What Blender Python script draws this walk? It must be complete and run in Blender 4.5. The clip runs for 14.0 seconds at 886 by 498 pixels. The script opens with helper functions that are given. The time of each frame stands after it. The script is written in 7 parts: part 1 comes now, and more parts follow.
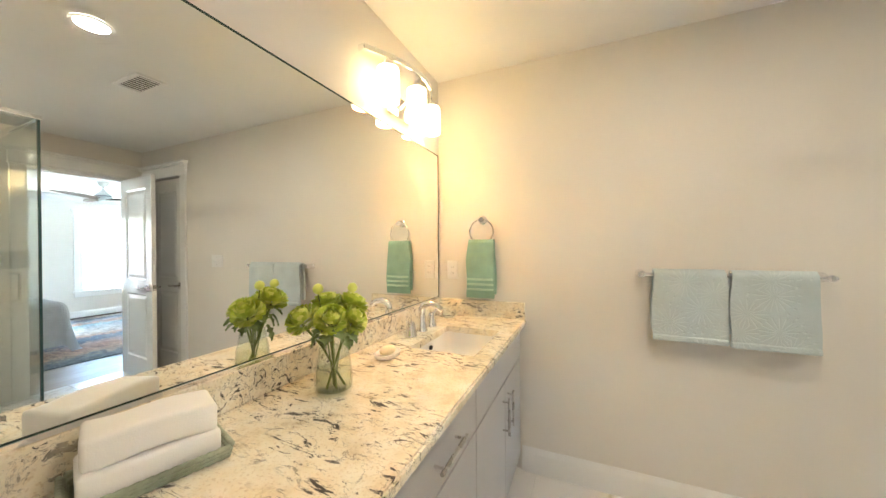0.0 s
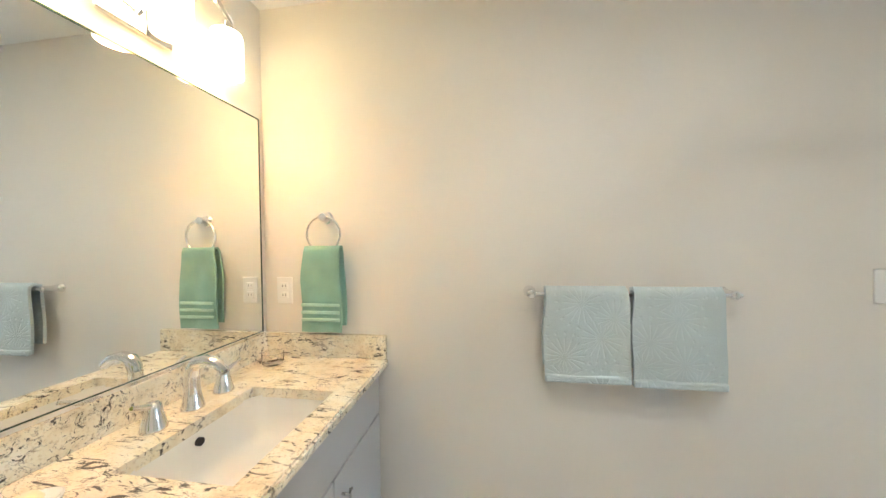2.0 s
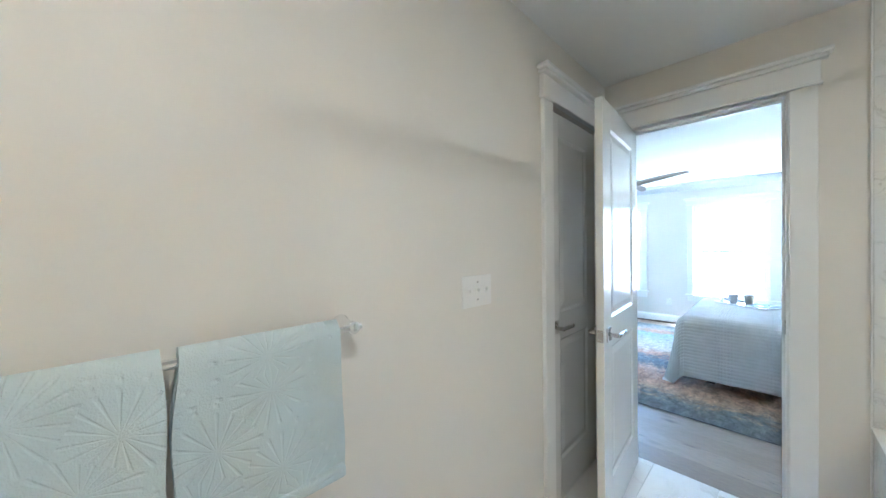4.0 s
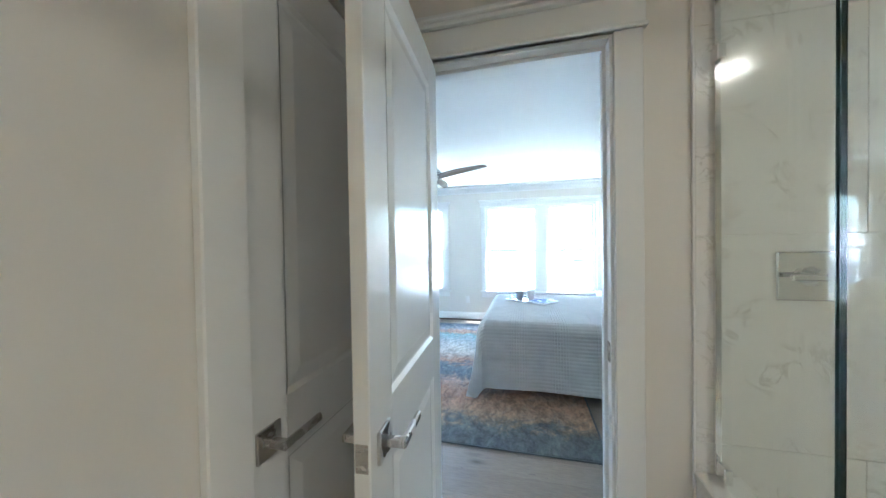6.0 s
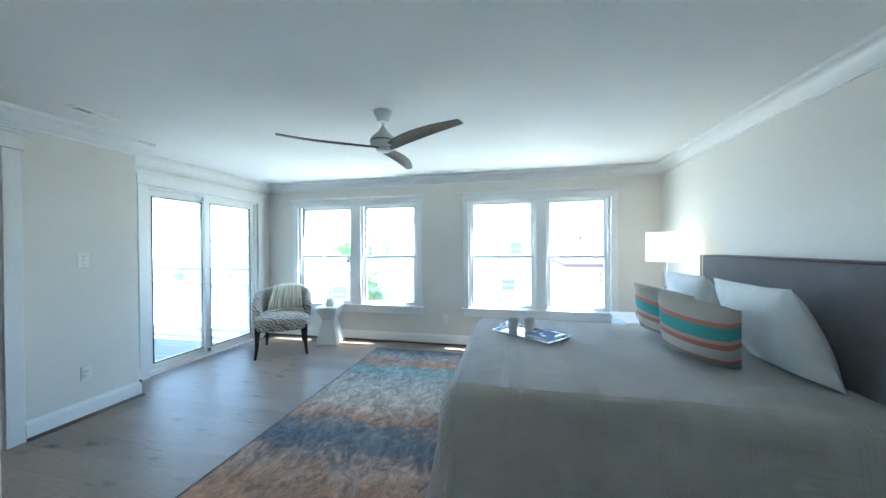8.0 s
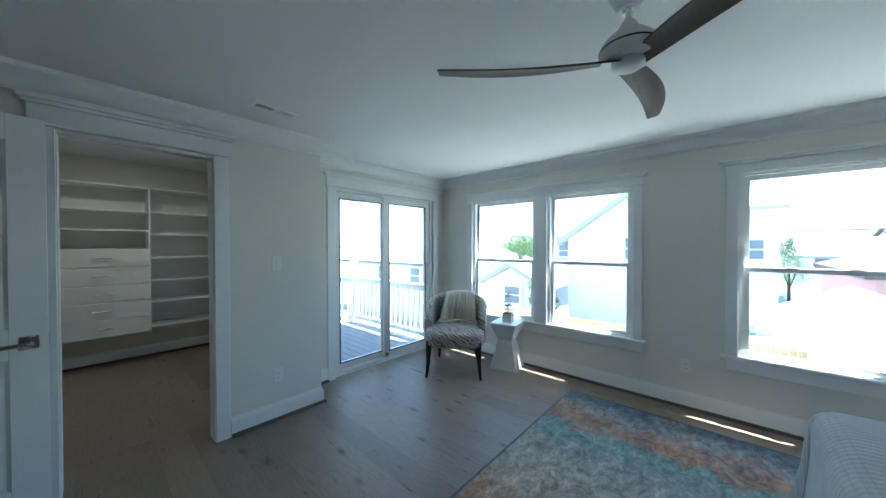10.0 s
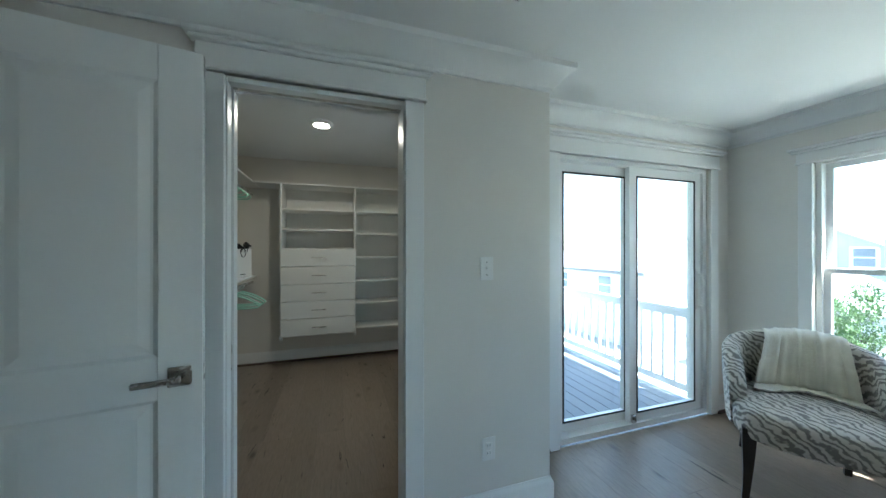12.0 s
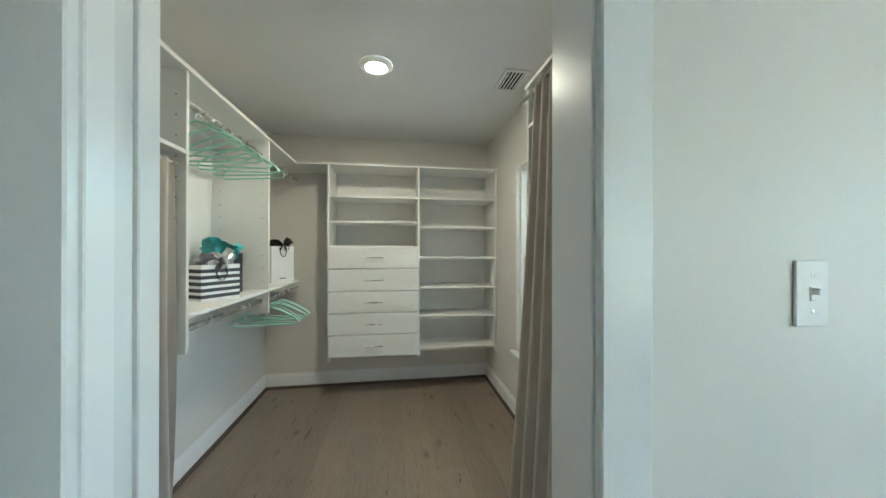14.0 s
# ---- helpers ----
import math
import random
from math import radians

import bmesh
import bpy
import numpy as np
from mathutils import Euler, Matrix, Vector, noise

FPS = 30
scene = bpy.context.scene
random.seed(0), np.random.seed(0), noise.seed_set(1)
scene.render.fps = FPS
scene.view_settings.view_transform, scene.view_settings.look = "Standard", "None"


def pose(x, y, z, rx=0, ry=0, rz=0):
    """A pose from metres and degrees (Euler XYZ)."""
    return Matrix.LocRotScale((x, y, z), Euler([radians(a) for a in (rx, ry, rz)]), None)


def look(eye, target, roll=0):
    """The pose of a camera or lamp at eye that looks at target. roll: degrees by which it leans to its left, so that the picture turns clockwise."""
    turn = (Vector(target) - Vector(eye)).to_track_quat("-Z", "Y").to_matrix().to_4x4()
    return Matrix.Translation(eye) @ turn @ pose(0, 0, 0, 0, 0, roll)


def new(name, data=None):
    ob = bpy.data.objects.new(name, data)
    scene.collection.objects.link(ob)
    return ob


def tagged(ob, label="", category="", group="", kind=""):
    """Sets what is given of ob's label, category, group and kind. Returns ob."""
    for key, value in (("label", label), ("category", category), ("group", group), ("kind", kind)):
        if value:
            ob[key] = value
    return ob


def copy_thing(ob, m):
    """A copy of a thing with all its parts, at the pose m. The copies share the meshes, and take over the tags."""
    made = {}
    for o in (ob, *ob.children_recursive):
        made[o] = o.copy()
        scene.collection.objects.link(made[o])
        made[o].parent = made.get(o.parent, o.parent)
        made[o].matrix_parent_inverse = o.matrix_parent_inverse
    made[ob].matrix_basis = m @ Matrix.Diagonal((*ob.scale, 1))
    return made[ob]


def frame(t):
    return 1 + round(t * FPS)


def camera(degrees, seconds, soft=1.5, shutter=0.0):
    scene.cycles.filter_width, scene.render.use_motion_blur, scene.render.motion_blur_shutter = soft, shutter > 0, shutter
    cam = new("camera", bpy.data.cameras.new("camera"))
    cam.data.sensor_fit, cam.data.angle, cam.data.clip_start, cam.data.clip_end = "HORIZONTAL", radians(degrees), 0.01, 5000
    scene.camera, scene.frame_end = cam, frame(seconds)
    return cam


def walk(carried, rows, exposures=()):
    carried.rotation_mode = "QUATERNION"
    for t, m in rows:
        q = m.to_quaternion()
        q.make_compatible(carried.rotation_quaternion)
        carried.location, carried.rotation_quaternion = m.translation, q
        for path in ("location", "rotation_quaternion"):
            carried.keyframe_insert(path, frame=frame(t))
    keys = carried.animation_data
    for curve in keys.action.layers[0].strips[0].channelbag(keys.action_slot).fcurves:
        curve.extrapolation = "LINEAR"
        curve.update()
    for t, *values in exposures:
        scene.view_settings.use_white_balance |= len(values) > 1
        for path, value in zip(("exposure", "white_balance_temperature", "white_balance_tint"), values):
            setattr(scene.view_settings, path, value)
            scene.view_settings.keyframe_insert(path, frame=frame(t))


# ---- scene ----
cam = camera(108.2, 14.0)
EXPOSURES = [(0.0, 5.5, 5900, 6), (1.5, 5.45, 5350, 4), (2.5, 5.5, 5050, 4), (3.5, 5.45, 4850, 4), (4.2, 5.45, 4850, 3), (6.3, 4.95, 5200, 3), (7.2, 4.7, 5400, 1), (9.3, 2.82, 5350, -1), (10.5, 3.0, 5450, -2), (12.0, 3.22, 5700, -3), (13.5, 3.82, 5900, -4), (14.0, 4.25, 6050, -4)]
PATH = [
    (0, (-5.038, -4.855, 1.304), (-5.849, -3.026, 1.294), -0.4),
    (0.5, (-5.035, -4.794, 1.308), (-5.791, -2.943, 1.292), -0.6),
    (1, (-4.977, -4.633, 1.331), (-5.656, -2.752, 1.294), -0.7),
    (1.5, (-4.94, -4.428, 1.333), (-5.477, -2.501, 1.315), -0.7),
    (2, (-4.927, -4.224, 1.351), (-5.226, -2.246, 1.32), -0.8),
    (2.5, (-4.906, -4.025, 1.352), (-4.784, -2.029, 1.338), -0.9),
    (2.6, (-4.911, -3.998, 1.361), (-4.641, -2.017, 1.351), -0.6),
    (3, (-4.814, -3.873, 1.345), (-4.177, -1.978, 1.337), -0.5),
    (3.5, (-4.639, -3.739, 1.339), (-3.542, -2.067, 1.344), -0.4),
    (4, (-4.495, -3.712, 1.356), (-3.101, -2.278, 1.337), -0.7),
    (4.2, (-4.422, -3.697, 1.358), (-2.934, -2.361, 1.336), -1.1),
    (6.3, (-3.331, -3.443, 1.334), (-1.376, -3.024, 1.308), -0.7),
    (6.5, (-3.216, -3.438, 1.33), (-1.253, -3.053, 1.306), -0.6),
    (7, (-2.894, -3.468, 1.327), (-0.92, -3.154, 1.302), -0.4),
    (7.2, (-2.765, -3.471, 1.32), (-0.788, -3.169, 1.313), -0.5),
    (9.3, (-1.635, -3.094, 1.42), (0.125, -2.146, 1.38), -0.1),
    (9.5, (-1.574, -3.022, 1.409), (0.132, -1.978, 1.376), -0.2),
    (10, (-1.394, -2.776, 1.408), (0.09, -1.435, 1.384), -0.1),
    (10.2, (-1.333, -2.677, 1.402), (0.054, -1.235, 1.379), -0.0),
    (10.5, (-1.223, -2.475, 1.411), (0.024, -0.912, 1.382), 0.1),
    (11, (-1.13, -2.157, 1.383), (-0.125, -0.428, 1.368), -0.0),
    (11.5, (-1.094, -1.83, 1.39), (-0.308, 0.009, 1.376), 0.1),
    (12, (-1.086, -1.509, 1.358), (-0.465, 0.392, 1.361), 0.0),
    (12.5, (-1.065, -1.199, 1.352), (-0.587, 0.744, 1.352), 0.3),
    (13, (-1.075, -0.93, 1.334), (-0.642, 1.023, 1.336), 0.4),
    (13.2, (-1.12, -0.836, 1.355), (-0.672, 1.113, 1.349), 0.4),
    (13.5, (-1.099, -0.699, 1.348), (-0.703, 1.262, 1.352), 0.2),
    (14, (-1.111, -0.513, 1.339), (-0.815, 1.465, 1.342), 0.1),
]
walk(cam, [(t, look(eye, target, roll)) for t, eye, target, roll in PATH], EXPOSURES)


# ---- light and exposure ----
world = bpy.data.worlds.new("world")
scene.world = world
world.use_nodes = True
wt = world.node_tree
sky = wt.nodes.new("ShaderNodeTexSky")
sky.sky_type = 'NISHITA'
sky.sun_disc = False
SUN_DIR = Vector((-0.078, 0.16, -0.52)).normalized()
sky.sun_elevation = math.asin(-SUN_DIR.z)
sky.sun_rotation = math.atan2(-SUN_DIR.x, -SUN_DIR.y)
sky.air_density, sky.dust_density = 1.0, 1.5
wt.links.new(sky.outputs[0], wt.nodes["Background"].inputs[0])
wt.nodes["Background"].inputs[1].default_value = 0.13
sun = new("sun", bpy.data.lights.new("sun", 'SUN'))
sun.data.energy, sun.data.angle, sun.data.color = 5.0, radians(0.5), (1.0, 0.96, 0.9)
sun.matrix_world = look((0, 0, 20), Vector((0, 0, 20)) + SUN_DIR)


# ---- helpers of the scene ----
def cube(bm, x0, x1, y0, y1, z0, z1, bevel=0.0, seg=1):
    """A box between two corners, with bevelled edges."""
    x0, x1 = min(x0, x1), max(x0, x1)
    y0, y1 = min(y0, y1), max(y0, y1)
    z0, z1 = min(z0, z1), max(z0, z1)
    v = [bm.verts.new((x, y, z)) for x in (x0, x1) for y in (y0, y1) for z in (z0, z1)]
    fs = [bm.faces.new([v[i] for i in q]) for q in ((0, 1, 3, 2), (4, 6, 7, 5), (0, 4, 5, 1), (2, 3, 7, 6), (0, 2, 6, 4), (1, 5, 7, 3))]
    if bevel:
        es = list({e for f in fs for e in f.edges})
        bmesh.ops.bevel(bm, geom=es, offset=bevel, segments=seg, affect='EDGES', profile=0.5)
    return bm


def box(x0, x1, y0, y1, z0, z1, bevel=0.0, seg=1):
    return cube(bmesh.new(), x0, x1, y0, y1, z0, z1, bevel, seg)


def tube(bm, pts, r, n=10, caps=True, radii=None):
    """A round bar along points."""
    pts = [Vector(p) for p in pts]
    rings = []
    up = Vector((0, 0, 1))
    for i, p in enumerate(pts):
        a = pts[max(i - 1, 0)]
        b = pts[min(i + 1, len(pts) - 1)]
        d = (b - a).normalized()
        s = d.cross(up)
        if s.length < 1e-3:
            s = d.cross(Vector((1, 0, 0)))
        s.normalize()
        t = s.cross(d)
        rr = radii[i] if radii else r
        rings.append([bm.verts.new(p + (s * math.cos(k * 2 * math.pi / n) + t * math.sin(k * 2 * math.pi / n)) * rr) for k in range(n)])
        up = t
    for a, b in zip(rings, rings[1:]):
        for k in range(n):
            bm.faces.new((a[k], a[(k + 1) % n], b[(k + 1) % n], b[k]))
    if caps:
        bm.faces.new(rings[0][::-1])
        bm.faces.new(rings[-1])
    return bm


def lathe(bm, profile, n=24, at=(0, 0, 0), closed=False):
    """A turned body from (radius, height) pairs."""
    rings = []
    for r, z in profile:
        rings.append([bm.verts.new((at[0] + max(r, 1e-4) * math.cos(k * 2 * math.pi / n), at[1] + max(r, 1e-4) * math.sin(k * 2 * math.pi / n), at[2] + z)) for k in range(n)])
    for a, b in zip(rings, rings[1:]):
        for k in range(n):
            bm.faces.new((a[k], a[(k + 1) % n], b[(k + 1) % n], b[k]))
    if not closed:
        bm.faces.new(rings[0][::-1])
        bm.faces.new(rings[-1])
    return bm


def sweep(bm, profile, path, closed=False):
    """A moulding: profile of (out, up) pairs along a plan path, out to the right of the way walked."""
    pts = [Vector((p[0], p[1], 0)) for p in path]
    n = len(pts)
    rings = []
    for i, p in enumerate(pts):
        ds = []
        if i > 0 or closed:
            ds.append((p - pts[i - 1]).normalized())
        if i < n - 1 or closed:
            ds.append((pts[(i + 1) % n] - p).normalized())
        ns = [Vector((d.y, -d.x, 0)) for d in ds]
        m = sum(ns, Vector()) / len(ns)
        m = m / max(m.length_squared, 0.2)
        rings.append([bm.verts.new((p.x + m.x * o, p.y + m.y * o, z)) for o, z in profile])
    k = len(profile)
    for i in range(n if closed else n - 1):
        a, b = rings[i], rings[(i + 1) % n]
        for j in range(k):
            bm.faces.new((a[j], a[(j + 1) % k], b[(j + 1) % k], b[j]))
    if not closed:
        bm.faces.new(rings[0][::-1])
        bm.faces.new(rings[-1])
    return bm


def grid(bm, nu, nv, f, close_u=False):
    """A sheet of nu by nv cells, placed by f(u, v)."""
    vs = [[bm.verts.new(f(i / nu, j / nv)) for j in range(nv + 1)] for i in range(nu + (0 if close_u else 1))]
    for i in range(nu):
        for j in range(nv):
            a, b = vs[i], vs[(i + 1) % len(vs)]
            bm.faces.new((a[j], b[j], b[j + 1], a[j + 1]))
    return bm


def moved(bm, m):
    bm.transform(m)
    return bm


def mesh_of(name, bm, material, smooth=None):
    bmesh.ops.recalc_face_normals(bm, faces=bm.faces)
    me = bpy.data.meshes.new(name)
    if smooth is not None:
        lim = radians(smooth)
        for f in bm.faces:
            f.smooth = True
        for e in bm.edges:
            if len(e.link_faces) == 2 and e.calc_face_angle(0) > lim:
                e.smooth = False
    bm.to_mesh(me)
    bm.free()
    me.materials.append(material)
    return me


def part(name, bm, material, parent, label="", smooth=None):
    ob = new(name, mesh_of(name, bm, material, smooth))
    ob.parent = parent
    if label:
        tagged(ob, label=label)
    return ob


def solid(name, bm, material, label, category, group="", kind="", smooth=None):
    """A thing or a piece of the setting that is one mesh."""
    return tagged(new(name, mesh_of(name, bm, material, smooth)), label, category, group, kind)


def thing(name, at, label, category, group="", kind=""):
    """An Empty that parents the parts of a thing; parts are modelled round its base."""
    ob = new(name)
    ob.matrix_basis = at if isinstance(at, Matrix) else Matrix.Translation(at)
    return tagged(ob, label, category, group, kind)


# ---- materials ----
def material(name, colour, rough=0.5, metal=0.0):
    m = bpy.data.materials.new(name)
    m.use_nodes = True
    b = m.node_tree.nodes["Principled BSDF"]
    b.inputs["Base Color"].default_value = (*colour, 1)
    b.inputs["Roughness"].default_value = rough
    b.inputs["Metallic"].default_value = metal
    return m


def node(m, kind, **inputs):
    n = m.node_tree.nodes.new(kind)
    for k, v in inputs.items():
        n.inputs[k.replace("_", " ")].default_value = v
    return n


def link(m, a, b):
    m.node_tree.links.new(a, b)


def bsdf(m):
    return m.node_tree.nodes["Principled BSDF"]


def coords(m, scale=(1, 1, 1), space="Object", rot=(0, 0, 0)):
    tc = node(m, "ShaderNodeTexCoord")
    mp = node(m, "ShaderNodeMapping")
    mp.inputs["Scale"].default_value = scale
    mp.inputs["Rotation"].default_value = rot
    link(m, tc.outputs[space], mp.inputs["Vector"])
    return mp.outputs["Vector"]


def noise_of(m, vec, scale, detail=4.0, rough=0.5, distort=0.0):
    n = node(m, "ShaderNodeTexNoise", Scale=scale, Detail=detail, Roughness=rough, Distortion=distort)
    link(m, vec, n.inputs["Vector"])
    return n.outputs["Fac"]


def ramp(m, fac, stops):
    r = node(m, "ShaderNodeValToRGB")
    e = r.color_ramp.elements
    if len(stops) == 1:
        stops = [stops[0], (1.0, stops[0][1])]
    while len(e) < len(stops):
        e.new(0.5)
    for el, (p, c) in zip(e, stops):
        el.position = p
        el.color = (*c, 1) if len(c) == 3 else c
    link(m, fac, r.inputs["Fac"])
    return r.outputs["Color"]


def mixed(m, fac, a, b, blend="MIX"):
    n = m.node_tree.nodes.new("ShaderNodeMix")
    n.data_type, n.blend_type = 'RGBA', blend
    for sock, v in ((n.inputs["Factor"], fac), (n.inputs["A"], a), (n.inputs["B"], b)):
        if isinstance(v, bpy.types.NodeSocket):
            link(m, v, sock)
        else:
            sock.default_value = v if isinstance(v, (int, float)) else (*v, 1)
    return n.outputs["Result"]


def bump(m, fac, strength=0.2, dist=0.01):
    b = node(m, "ShaderNodeBump", Strength=strength, Distance=dist)
    link(m, fac, b.inputs["Height"])
    link(m, b.outputs["Normal"], bsdf(m).inputs["Normal"])


def paint(name, colour, rough=0.6, grain=180.0, relief=0.06):
    """Rolled wall paint: faint blotches and an orange-peel grain."""
    m = material(name, colour, rough)
    v = coords(m)
    big = noise_of(m, v, 1.3, 3)
    c = ramp(m, big, [(0.3, [x * 0.97 for x in colour]), (0.7, [min(x * 1.02, 1) for x in colour])])
    link(m, c, bsdf(m).inputs["Base Color"])
    bump(m, noise_of(m, v, grain, 2), relief, 0.002)
    return m


def cloth(name, colour, rough=0.9, scale=260.0, relief=0.35, var=0.12):
    m = material(name, colour, rough)
    v = coords(m)
    c = ramp(m, noise_of(m, v, 9, 4), [(0.3, [x * (1 - var) for x in colour]), (0.7, [min(1, x * (1 + var)) for x in colour])])
    link(m, c, bsdf(m).inputs["Base Color"])
    bump(m, noise_of(m, v, scale, 2), relief, 0.003)
    bsdf(m).inputs["Sheen Weight"].default_value = 0.15
    return m


def metal(name, colour, rough):
    m = material(name, colour, rough, 1.0)
    v = coords(m)
    r = node(m, "ShaderNodeMapRange", To_Min=rough * 0.8, To_Max=rough * 1.3)
    link(m, noise_of(m, v, 25, 3), r.inputs["Value"])
    link(m, r.outputs["Result"], bsdf(m).inputs["Roughness"])
    return m


def glass(name, tint=(1, 1, 1), rough=0.0):
    m = material(name, tint, rough)
    bsdf(m).inputs["Transmission Weight"].default_value = 1.0
    bsdf(m).inputs["IOR"].default_value = 1.45
    return m


def pane_glass(name, tint, gloss=0.06):
    """Thin flat glazing: passes the view straight through, with a faint gloss."""
    m = bpy.data.materials.new(name)
    m.use_nodes = True
    nt = m.node_tree
    nt.nodes.remove(nt.nodes["Principled BSDF"])
    t = nt.nodes.new("ShaderNodeBsdfTransparent")
    t.inputs[0].default_value = (*tint, 1)
    g = nt.nodes.new("ShaderNodeBsdfGlossy")
    g.inputs["Roughness"].default_value = 0.0
    lw = nt.nodes.new("ShaderNodeLayerWeight")
    lw.inputs["Blend"].default_value = 0.5
    pw = nt.nodes.new("ShaderNodeMath")
    pw.operation = 'POWER'
    pw.inputs[1].default_value = 5.0
    nt.links.new(lw.outputs["Facing"], pw.inputs[0])
    fr = nt.nodes.new("ShaderNodeMath")
    fr.operation = 'MULTIPLY_ADD'
    fr.inputs[1].default_value = 0.9
    fr.inputs[2].default_value = 0.04
    nt.links.new(pw.outputs[0], fr.inputs[0])
    mx = nt.nodes.new("ShaderNodeMixShader")
    nt.links.new(fr.outputs[0], mx.inputs[0])
    nt.links.new(t.outputs[0], mx.inputs[1])
    nt.links.new(g.outputs[0], mx.inputs[2])
    nt.links.new(mx.outputs[0], nt.nodes["Material Output"].inputs[0])
    return m


def glow(name, colour, strength):
    m = material(name, colour, 0.4)
    bsdf(m).inputs["Emission Color"].default_value = (*colour, 1)
    bsdf(m).inputs["Emission Strength"].default_value = strength
    return m


def plank_wood(name, tones, along=(1, 1, 1), dark=(0.05, 0.035, 0.025), rough=0.42):
    """Plank wood: each board a shade of its own, long grain, dark checks and knots."""
    m = material(name, tones[0], rough)
    oi = node(m, "ShaderNodeObjectInfo")
    tc = node(m, "ShaderNodeTexCoord")
    add = node(m, "ShaderNodeVectorMath")
    sc = node(m, "ShaderNodeVectorMath")
    sc.operation = 'SCALE'
    cb = node(m, "ShaderNodeCombineXYZ")
    for k in ("X", "Y", "Z"):
        link(m, oi.outputs["Random"], cb.inputs[k])
    link(m, cb.outputs[0], sc.inputs[0])
    sc.inputs["Scale"].default_value = 37.0
    link(m, tc.outputs["Object"], add.inputs[0])
    link(m, sc.outputs[0], add.inputs[1])
    mp = node(m, "ShaderNodeMapping")
    mp.inputs["Scale"].default_value = along
    link(m, add.outputs[0], mp.inputs["Vector"])
    v = mp.outputs["Vector"]
    base = ramp(m, oi.outputs["Random"], [(i / max(len(tones) - 1, 1), t) for i, t in enumerate(tones)])
    grain = noise_of(m, v, 14, 6, 0.6, 0.6)
    c = mixed(m, 0.55, base, ramp(m, grain, [(0.28, (0.60, 0.57, 0.55)), (0.62, (1.05, 1.05, 1.05))]), "MULTIPLY")
    checks = ramp(m, noise_of(m, v, 3.2, 7, 0.62, 1.6), [(0.315, (1, 1, 1)), (0.35, (0, 0, 0))])
    c = mixed(m, checks, c, dark)
    km = node(m, "ShaderNodeMapping")
    km.inputs["Scale"].default_value = [2.6 if a == min(along) else 6.0 for a in along]
    link(m, add.outputs[0], km.inputs["Vector"])
    kn = node(m, "ShaderNodeTexVoronoi", Scale=1.0)
    link(m, km.outputs["Vector"], kn.inputs["Vector"])
    knots = ramp(m, kn.outputs["Distance"], [(0.05, (0.85, 0.85, 0.85)), (0.11, (0.35, 0.35, 0.35)), (0.20, (0, 0, 0))])
    c = mixed(m, knots, c, [x * 1.5 for x in dark])
    link(m, c, bsdf(m).inputs["Base Color"])
    bump(m, grain, 0.15, 0.003)
    return m


def marble(name, base, vein, scale=3.0, amount=0.5, rough=0.15):
    m = material(name, base, rough)
    oi = node(m, "ShaderNodeObjectInfo")
    cb = node(m, "ShaderNodeCombineXYZ")
    for k in ("X", "Y", "Z"):
        link(m, oi.outputs["Random"], cb.inputs[k])
    sc = node(m, "ShaderNodeVectorMath")
    sc.operation = 'SCALE'
    sc.inputs["Scale"].default_value = 19.0
    link(m, cb.outputs[0], sc.inputs[0])
    add = node(m, "ShaderNodeVectorMath")
    tc = node(m, "ShaderNodeTexCoord")
    link(m, tc.outputs["Object"], add.inputs[0])
    link(m, sc.outputs[0], add.inputs[1])
    v = add.outputs[0]
    n1 = noise_of(m, v, scale, 8, 0.62, 1.4)
    lines = ramp(m, n1, [(0.455, (0, 0, 0)), (0.495, (1, 1, 1)), (0.535, (0, 0, 0))])
    gate = ramp(m, noise_of(m, v, scale * 0.9, 3), [(0.48, (0, 0, 0)), (0.62, (1, 1, 1))])
    f = mixed(m, 1.0, lines, gate, "MULTIPLY")
    f = mixed(m, 1.0, f, (amount, amount, amount), "MULTIPLY")
    cloud = ramp(m, noise_of(m, v, 2.2, 4), [(0.3, [x * 0.94 for x in base]), (0.7, base)])
    link(m, mixed(m, f, cloud, vein), bsdf(m).inputs["Base Color"])
    return m


